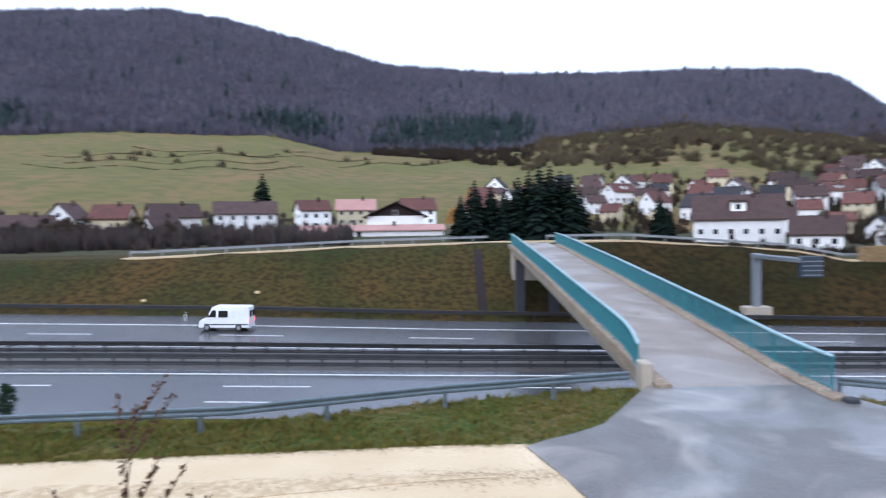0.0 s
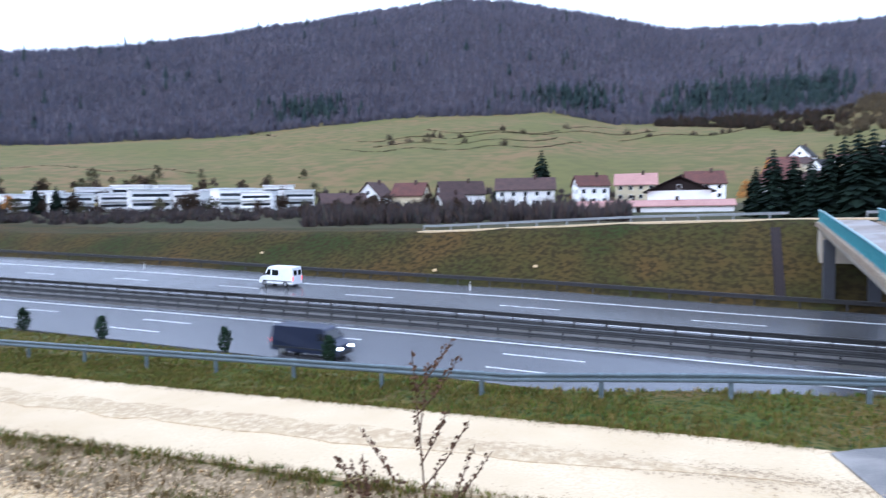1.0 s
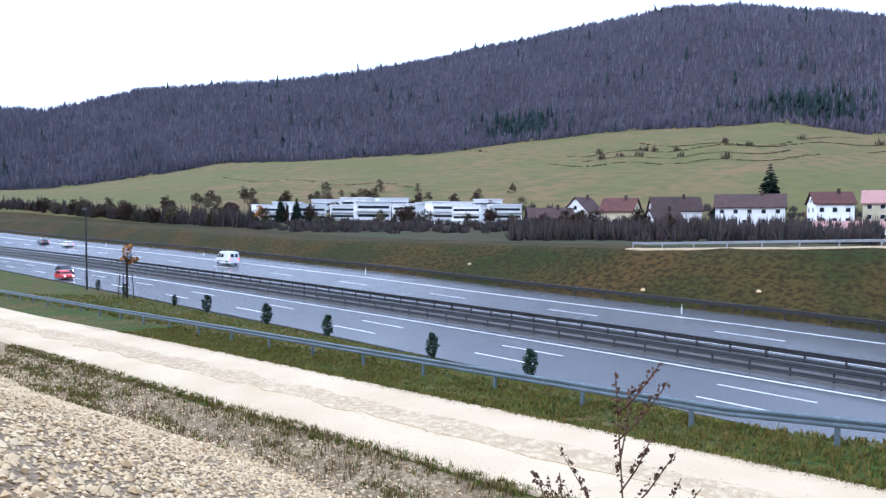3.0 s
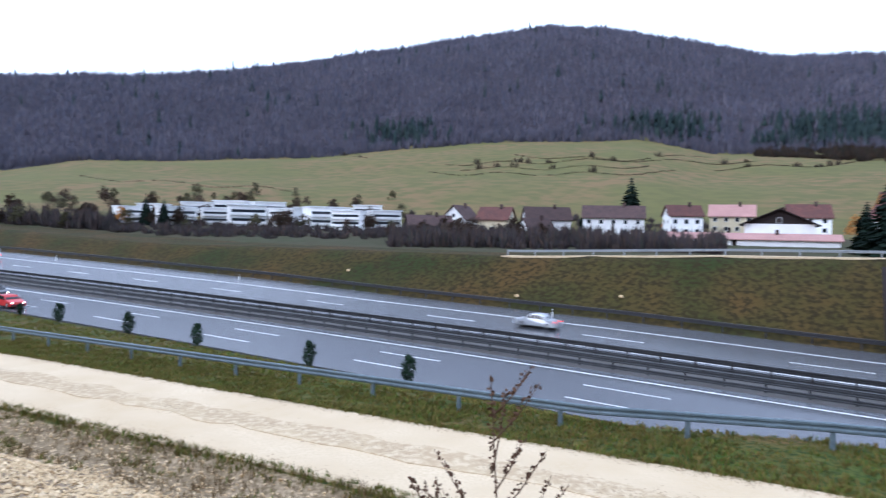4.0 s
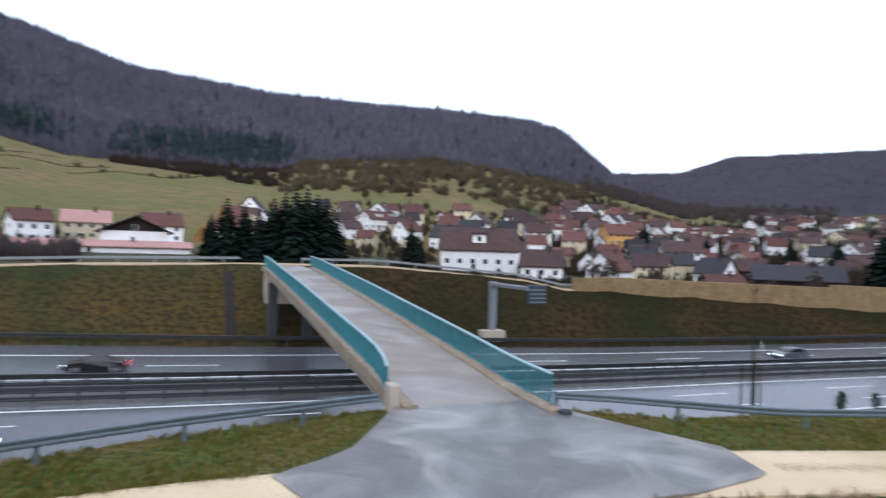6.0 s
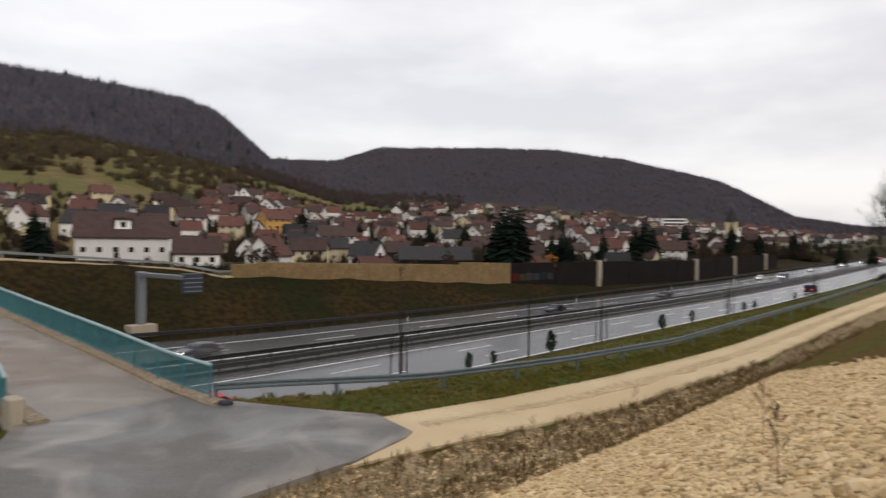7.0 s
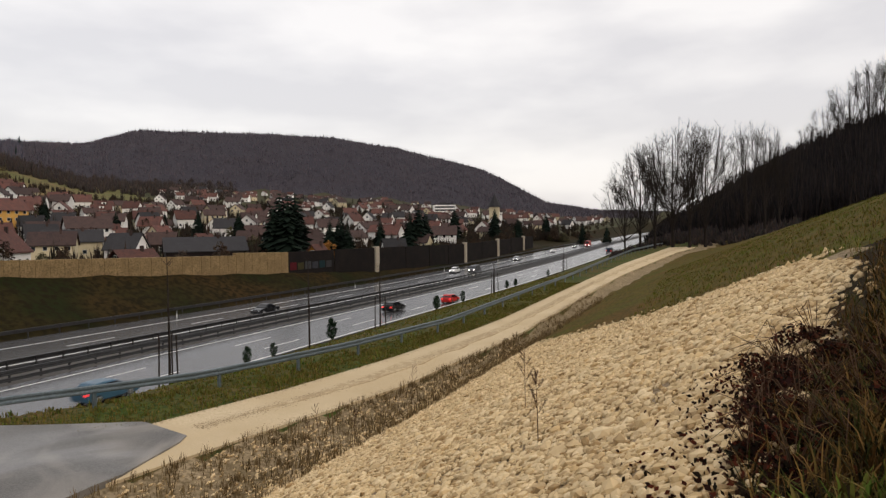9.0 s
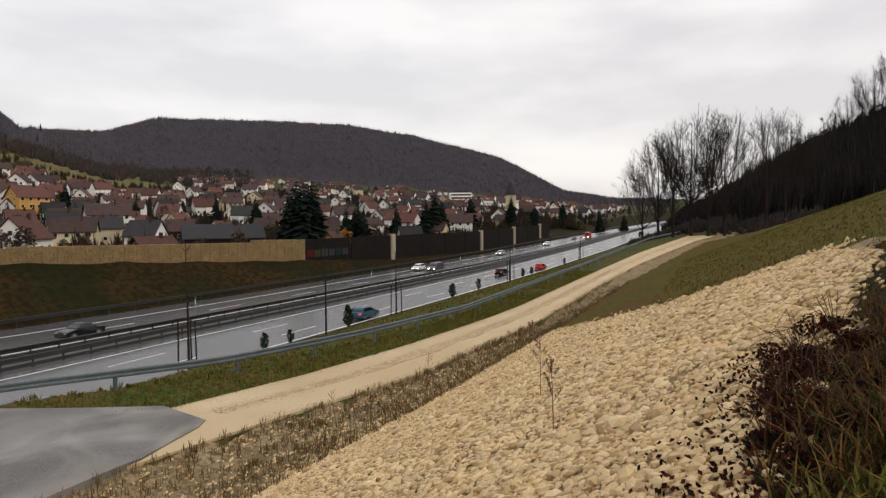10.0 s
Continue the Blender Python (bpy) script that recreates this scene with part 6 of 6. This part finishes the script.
def wheel_parts(owner, xs, half, r, width=0.22):
    for x in xs:
        for s in (-1, 1):
            bm = bmesh.new()
            bmesh.ops.create_cone(bm, cap_ends=True, segments=18, radius1=r, radius2=r, depth=width, matrix=pose(x, s * (half - width / 2 + 0.02), r, 90))
            bmesh.ops.bevel(bm, geom=[e for e in bm.edges if abs(e.verts[0].co.y - e.verts[1].co.y) < 1e-4], offset=0.03, segments=1, affect="EDGES")
            w = part("wheel", bm, M["rubber"], owner)
            bm = bmesh.new()
            bmesh.ops.create_cone(bm, cap_ends=True, segments=14, radius1=r * 0.62, radius2=r * 0.5, depth=0.03, matrix=pose(x, s * (half + 0.03), r, -90 * s))
            part("rim", bm, M["alloy"], w)


def shell(profile, half, tuck, top_z):
    """A body from its side profile: full width below, drawn in above the waist."""
    bm = bmesh.new()
    rows = []
    for k in (-1.0, -0.86, 0.86, 1.0):
        ring = []
        for x, z, waist in profile:
            inset = tuck * max(0.0, (z - waist) / max(0.01, top_z - waist))
            y = k * half
            if abs(k) > 0.9:
                x, z = x * 0.985, z - 0.03 if z > 0.5 else z + 0.03
            y = math.copysign(abs(y) - inset * abs(k), y)
            ring.append(bm.verts.new((x, y, z)))
        rows.append(ring)
    n = len(profile)
    for a, b in zip(rows, rows[1:]):
        for i in range(n):
            bm.faces.new((a[i], a[(i + 1) % n], b[(i + 1) % n], b[i]))
    bm.faces.new(rows[0])
    bm.faces.new(rows[-1][::-1])
    bmesh.ops.recalc_face_normals(bm, faces=bm.faces)
    return bm


def pane_quad(bm, pts, out):
    o = Vector(out)
    a, b = [bm.verts.new(Vector(p) + o * 0.012) for p in pts], [bm.verts.new(Vector(p) - o * 0.03) for p in pts]
    bm.faces.new(a)
    bm.faces.new(b[::-1])
    n = len(pts)
    for i in range(n):
        bm.faces.new((a[i], b[i], b[(i + 1) % n], a[(i + 1) % n]))
    bmesh.ops.recalc_face_normals(bm, faces=bm.faces)
    return bm


def car(name, label, colour, L=4.4, W=1.78, H=1.45, kind="hatch", lights=True, category="car"):
    """A passenger car, nose towards +x, wheels on z = 0."""
    c = tagged(new(name), label, category)
    f, b, h = L / 2, -L / 2, H
    waist = 0.62 * h
    bonnet, wind, roof_f = f - 0.24 * L, f - 0.27 * L, f - 0.43 * L
    tail_r = b + (0.20 * L if kind == "sedan" else 0.07 * L)
    roof_b = b + (0.34 * L if kind == "sedan" else 0.16 * L)
    prof = [(b + 0.05, 0.25), (b, 0.45), (b + 0.03, waist), (tail_r, waist + 0.05), (roof_b, h - 0.03), ((roof_b + roof_f) / 2, h), (roof_f, h - 0.04), (wind, waist + 0.06), (f - 0.10, waist * 0.84), (f, 0.50), (f - 0.04, 0.25)]
    part("body", shell([(x, z, waist) for x, z in prof], W / 2, 0.20, h), colour, c)
    part("sill", boxed(b + 0.2, f - 0.2, -W / 2 + 0.06, W / 2 - 0.06, 0.16, 0.3, 0.03), M["trim"], c)
    t = W / 2
    yw = t - 0.045
    yt = t - 0.155
    part("windscreen", pane_quad(bmesh.new(), [(wind - 0.03, -yw + 0.08, waist + 0.10), (wind - 0.03, yw - 0.08, waist + 0.10), (roof_f + 0.03, yt - 0.06, h - 0.10), (roof_f + 0.03, -yt + 0.06, h - 0.10)], (0.45, 0, 0.9)), M["glass"], c)
    part("rear_window", pane_quad(bmesh.new(), [(tail_r + 0.03, -yw + 0.1, waist + 0.13), (tail_r + 0.03, yw - 0.1, waist + 0.13), (roof_b - 0.02, yt - 0.08, h - 0.12), (roof_b - 0.02, -yt + 0.08, h - 0.12)], (-0.8, 0, 0.5)), M["glass"], c)
    m = (roof_f + roof_b) / 2
    for s in (-1, 1):
        for xa, xb, xc, xd in ((wind - 0.22, m + 0.04, m + 0.04, roof_f + 0.0), (m - 0.04, tail_r + 0.16, roof_b + 0.10, m - 0.04)):
            part("side_window", pane_quad(bmesh.new(), [(xa, s * (yw - 0.005), waist + 0.08), (xb, s * (yw - 0.005), waist + 0.08), (xc, s * (yt + 0.01), h - 0.12), (xd, s * (yt + 0.01), h - 0.12)], (0, s, 0.3)), M["glass"], c)
        part("headlight", boxed(f - 0.16, f - 0.015, s * (t - 0.26) - 0.12, s * (t - 0.26) + 0.12, 0.58, 0.68, 0.03), M["beam"] if lights else M["lens"], c)
        part("tail_light", boxed(b - 0.012, b + 0.12, s * (t - 0.2) - 0.13, s * (t - 0.2) + 0.13, 0.68, 0.84, 0.02), M["tail"], c)
        part("mirror", boxed(wind - 0.35, wind - 0.2, s * (t + 0.02) - 0.09, s * (t + 0.02) + 0.09, waist + 0.06, waist + 0.2, 0.02), M["trim"], c)
    part("bumper", boxed(f - 0.08, f + 0.02, -t + 0.1, t - 0.1, 0.3, 0.46, 0.02), M["trim"], c)
    wheel_parts(c, (f - 0.19 * L, b + 0.19 * L), t, 0.32)
    return c


def van(name, label, colour, L=4.95, W=1.95, H=2.4, windows=True, box_body=None, lights=False):
    v = tagged(new(name), label, "van")
    f, b = L / 2, -L / 2
    prof = [(b, 0.35), (b, 1.2), (b + 0.06, H - 0.06), (b + 0.25, H), (f - 1.55, H), (f - 1.30, H - 0.08), (f - 0.78, 1.32), (f - 0.12, 1.02), (f, 0.6), (f - 0.03, 0.32)]
    part("body", shell([(x, z, 1.25) for x, z in prof], W / 2, 0.13, H), colour, v)
    t = W / 2
    part("windscreen", pane_quad(bmesh.new(), [(f - 0.82, -t + 0.16, 1.42), (f - 0.82, t - 0.16, 1.42), (f - 1.22, t - 0.24, H - 0.22), (f - 1.22, -t + 0.24, H - 0.22)], (0.85, 0, 0.5)), M["glass"], v)
    for s in (-1, 1):
        y0, y1 = s * (t - 0.012), s * (t - 0.085)
        part("side_window", pane_quad(bmesh.new(), [(f - 1.05, y0, 1.36), (f - 1.72, y0, 1.36), (f - 1.72, y1, H - 0.38), (f - 1.34, y1, H - 0.38)], (0, s, 0.1)), M["glass"], v)
        if windows:
            part("side_window", pane_quad(bmesh.new(), [(f - 1.95, y0, 1.36), (f - 2.85, y0, 1.36), (f - 2.85, y1, H - 0.42), (f - 1.95, y1, H - 0.42)], (0, s, 0.1)), M["glass"], v)
            part("rear_window", boxed(b - 0.015, b + 0.03, s * 0.42 - 0.28, s * 0.42 + 0.28, 1.4, 2.0, 0.01), M["glass"], v)
        part("headlight", boxed(f - 0.2, f - 0.03, s * (t - 0.28) - 0.16, s * (t - 0.28) + 0.16, 0.72, 0.92, 0.03), M["beam"] if lights else M["lens"], v)
        part("tail_light", boxed(b - 0.02, b + 0.06, s * (t - 0.12) - 0.08, s * (t - 0.12) + 0.08, 0.8, 1.25, 0.02), M["tail"], v)
        part("mirror", boxed(f - 1.1, f - 0.95, s * (t + 0.08) - 0.08, s * (t + 0.08) + 0.08, 1.35, 1.65, 0.02), M["trim"], v)
        part("rub_strip", boxed(b + 0.1, f - 0.6, s * t - 0.02, s * t + 0.02, 0.62, 0.72), M["trim"], v)
    part("bumper", boxed(f - 0.1, f + 0.05, -t + 0.06, t - 0.06, 0.3, 0.58, 0.03), M["trim"], v)
    wheel_parts(v, (f - 0.85, b + 1.05), t, 0.34)
    return v


def lorry():
    """A black box lorry with a pale drawbar trailer, 18.7 m in all."""
    k = tagged(new("lorry"), "black box lorry towing a cream-white box trailer", "truck")
    dark, pale = paint("lorry_black", (0.012, 0.013, 0.018), 0.35), paint("trailer_cream", (0.62, 0.60, 0.52), 0.5, 0.0)
    f = 9.35
    cab = shell([(f - 2.3, 0.9, 1.9), (f - 2.3, 3.2, 1.9), (f - 0.9, 3.35, 1.9), (f - 0.25, 2.6, 1.9), (f - 0.05, 1.6, 1.9), (f, 0.9, 1.9), (f - 0.05, 0.4, 1.9), (f - 2.3, 0.5, 1.9)], 1.22, 0.08, 3.3)
    cab_ob = part("cab", cab, dark, k)
    part("windscreen", pane_quad(bmesh.new(), [(f - 0.06, -1.0, 1.75), (f - 0.06, 1.0, 1.75), (f - 0.24, 0.98, 2.5), (f - 0.24, -0.98, 2.5)], (0.97, 0, 0.2)), M["glass"], cab_ob)
    for s in (-1, 1):
        part("side_window", boxed(f - 1.4, f - 0.5, s * 1.2 - 0.02, s * 1.2 + 0.02, 1.7, 2.4, 0.01), M["glass"], cab_ob)
        part("mirror", boxed(f - 0.4, f - 0.2, s * 1.42 - 0.12, s * 1.42 + 0.12, 1.7, 2.5, 0.03), M["trim"], cab_ob)
        part("headlight", boxed(f - 0.06, f + 0.02, s * 0.9 - 0.2, s * 0.9 + 0.2, 0.6, 0.8, 0.02), M["beam"], cab_ob)
    part("deflector", boxed(f - 2.2, f - 1.1, -1.1, 1.1, 3.2, 3.75, 0.1), dark, cab_ob)
    part("front_box", boxed(f - 10.0, f - 2.5, -1.27, 1.27, 1.05, 3.85, 0.04), dark, k)
    part("box_roof", boxed(f - 10.0, f - 2.5, -1.26, 1.26, 3.86, 3.98, 0.02), M["render_white"], k, "pale roof sheet")
    part("chassis", boxed(f - 10.0, f - 1.0, -0.5, 0.5, 0.6, 1.04, 0.03), M["trim"], k)
    tr = part("trailer_box", boxed(f - 18.7, f - 10.9, -1.27, 1.27, 1.0, 3.95, 0.04), pale, k, "cream-white trailer box")
    part("trailer_roof", boxed(f - 18.7, f - 10.9, -1.26, 1.26, 3.96, 4.04, 0.02), M["render_white"], tr)
    for s in (-1, 1):
        part("side_picture", boxed(f - 18.2, f - 16.0, s * 1.275 - 0.006, s * 1.275 + 0.006, 1.35, 3.6), paint("print_blue", (0.22, 0.40, 0.47), 0.5, 0.0), tr, "blue-grey printed panel")
        part("letter_bar", boxed(f - 13.2, f - 11.5, s * 1.275 - 0.006, s * 1.275 + 0.006, 3.1, 3.25), paint("print_red", (0.42, 0.06, 0.05), 0.5, 0.0), tr, "red bar of lettering")
        part("letter_bar", boxed(f - 13.4, f - 11.5, s * 1.275 - 0.006, s * 1.275 + 0.006, 1.5, 1.58), paint("print_rust", (0.34, 0.12, 0.08), 0.5, 0.0), tr)
        for q in range(4):
            part("side_marker", boxed(f - 4.0 - 1.7 * q, f - 3.4 - 1.7 * q, s * 1.28 - 0.01, s * 1.28 + 0.01, 0.92, 1.0), M["tail"], k)
        part("tail_light", boxed(f - 18.74, f - 18.66, s * 1.0 - 0.2, s * 1.0 + 0.2, 0.85, 1.0, 0.01), M["tail"], k)
        part("side_guard", boxed(f - 16.5, f - 13.2, s * 1.18 - 0.03, s * 1.18 + 0.03, 0.5, 0.9, 0.02), M["render_white"], tr)
    part("drawbar", tube(bmesh.new(), [(f - 12.5, 0, 0.7), (f - 9.8, 0, 0.7)], [0.1, 0.1], 6), M["trim"], k)
    wheel_parts(k, (f - 1.4, f - 7.2, f - 8.5, f - 12.2, f - 17.2), 1.22, 0.5, 0.3)
    return k


FAR_OUT, FAR_IN, NEAR_OUT, NEAR_MID = 64.0, 59.4, 39.5, 43.1


def on_road(x, lane, back=False):
    """The pose of a vehicle on a lane; back: it drives towards -x."""
    y = lane + float(bend(x))
    p, q = (float(road_z(x - 1, lane)), float(road_z(x + 1, lane)))
    head = math.degrees(math.atan2(float(bend(x + 1)) - float(bend(x - 1)), 2))
    pitch = -math.degrees(math.atan2(q - p, 2))
    m = pose(x, y, float(road_z(x, lane)) + 0.02, 0, pitch, head)
    return m @ pose(0, 0, 0, 0, 0, 180) if back else m


def drive(thing, lane, speed, x0, back):
    """Steady speed along a lane, x0 at the clip's start."""
    walk(thing, [(t, on_road(x0 + speed * t, lane, back)) for t in (0, 1, 2, 3, 4, 5, 6, 7, 8, 9, 10)])


V = {}


def build_vehicles():
    silver, white, black = paint("silver_paint", (0.45, 0.47, 0.50), 0.3, 0.5), paint("white_paint", (0.75, 0.76, 0.77), 0.35, 0.0), paint("black_paint", (0.014, 0.014, 0.016), 0.25)
    red, blue, navy = paint("red_paint", (0.50, 0.02, 0.02), 0.3, 0.0), paint("blue_paint", (0.05, 0.13, 0.20), 0.3, 0.3), paint("navy_paint", (0.012, 0.018, 0.045), 0.35)
    grey = paint("grey_paint", (0.12, 0.125, 0.135), 0.3, 0.5)
    V["white_van"] = van("white_van", "white delivery van with dark side windows", white)
    V["navy_van"] = van("dark_van", "dark navy high-sided van with headlights on", navy, L=5.9, W=2.0, H=2.2, windows=False, lights=True)
    V["west_car"] = car("car", "white estate car driving away", white, 4.5)
    V["west_car_b"] = car("car", "silver grey hatchback driving away", grey, 4.3)
    V["red_car"] = car("car", "bright red hatchback with tail lights on", red, 4.1, H=1.47)
    V["black_car"] = car("car", "black estate car with red tail lights", black, 4.6)
    V["silver_car"] = car("car", "silver saloon car with pale roof", silver, 4.5, kind="sedan")
    V["lorry"] = lorry()
    V["minivan"] = car("car", "pale white people carrier with roof rails", white, 4.7, 1.85, 1.72)
    V["dark_sedan"] = car("car", "black saloon car with red tail lights", black, 4.6, kind="sedan")
    V["car_nine"] = car("car", "dark grey hatchback with silver sills", grey, 4.3)
    V["car_ten"] = car("car", "black saloon car on the wet carriageway", black, 4.7, kind="sedan", lights=False)
    V["car_eleven"] = car("car", "black saloon with a pale roof glint", black, 4.6, kind="sedan", lights=False)
    V["car_twelve"] = car("car", "small white hatchback with headlights on", white, 4.0, 1.7, 1.6)
    V["dark_carrier"] = van("dark_van", "dark grey panel van with headlights on", grey, L=5.0, H=2.0, windows=False, lights=True)
    V["car_far_a"] = car("car", "distant silver car with bright headlights", silver, 4.4)
    V["car_far_b"] = car("car", "distant white car with bright headlights", white, 4.4)
    V["car_far_c"] = car("car", "distant grey car with bright headlights", grey, 4.4)
    V["red_lorry"] = van("red_van", "distant red high-sided van with headlights", red, L=6.5, W=2.3, H=3.0, windows=False, lights=True)
    V["blue_car"] = car("car", "petrol blue hatchback with glossy paint", blue, 4.4)


build_vehicles()


def motions():
    """All that drives on the motorway."""
    walk(V["white_van"], [(t, on_road(x, FAR_OUT, True)) for t, x in ((0, -21.3), (1, -49.9), (1.7, -68.5), (2.2, -84.5), (3.5, -127), (5, -176), (7.5, -245), (10, -300))])
    walk(V["navy_van"], [(t, on_road(x, NEAR_OUT, False)) for t, x in ((0, -57), (0.6, -39.4), (1.0, -28.2), (1.7, -6.6), (3, 36), (5, 109), (7.3, 206), (8, 241), (9, 293), (10, 343))])
    drive(V["west_car"], FAR_OUT, -40, -72, True)
    drive(V["west_car_b"], FAR_OUT, -11, -178, True)
    walk(V["red_car"], [(t, on_road(x, NEAR_OUT, False)) for t, x in ((0, -226), (3.5, -101.9), (4, -83.6), (6, -11), (8, 61.6), (8.5, 82.6), (9, 104.3), (9.5, 127.6), (10, 152.1))])
    walk(V["black_car"], [(t, on_road(x, NEAR_MID, False)) for t, x in ((0, -236), (3.5, -113), (6, -24), (8, 47.6), (8.5, 67.8), (9, 90.2), (9.5, 112.1), (10, 134.1))])
    drive(V["silver_car"], FAR_OUT - 1.5, -31.2, 98.4, True)
    drive(V["lorry"], FAR_OUT, -23.3, 109.3, True)
    drive(V["minivan"], FAR_IN, -30.1, 133.1, True)
    drive(V["dark_sedan"], FAR_IN, -31, 179.2, True)
    drive(V["car_nine"], FAR_IN, -34, 272, True)
    drive(V["car_ten"], FAR_IN, -35.0, 345.7, True)
    drive(V["car_eleven"], FAR_IN, -33.1, 378.9, True)
    drive(V["car_twelve"], FAR_OUT, -32.9, 466.2, True)
    drive(V["dark_carrier"], FAR_IN, -36.8, 504.4, True)
    drive(V["car_far_a"], FAR_OUT, -36.5, 560.8, True)
    drive(V["car_far_b"], FAR_OUT, -38.6, 638.2, True)
    drive(V["car_far_c"], FAR_OUT, -41, 710, True)
    drive(V["red_lorry"], FAR_IN, -45, 759, True)
    walk(V["blue_car"], [(t, on_road(x, NEAR_OUT, False)) for t, x in ((0, -279), (5, -105), (9.5, 53), (10, 70.5))])


motions()
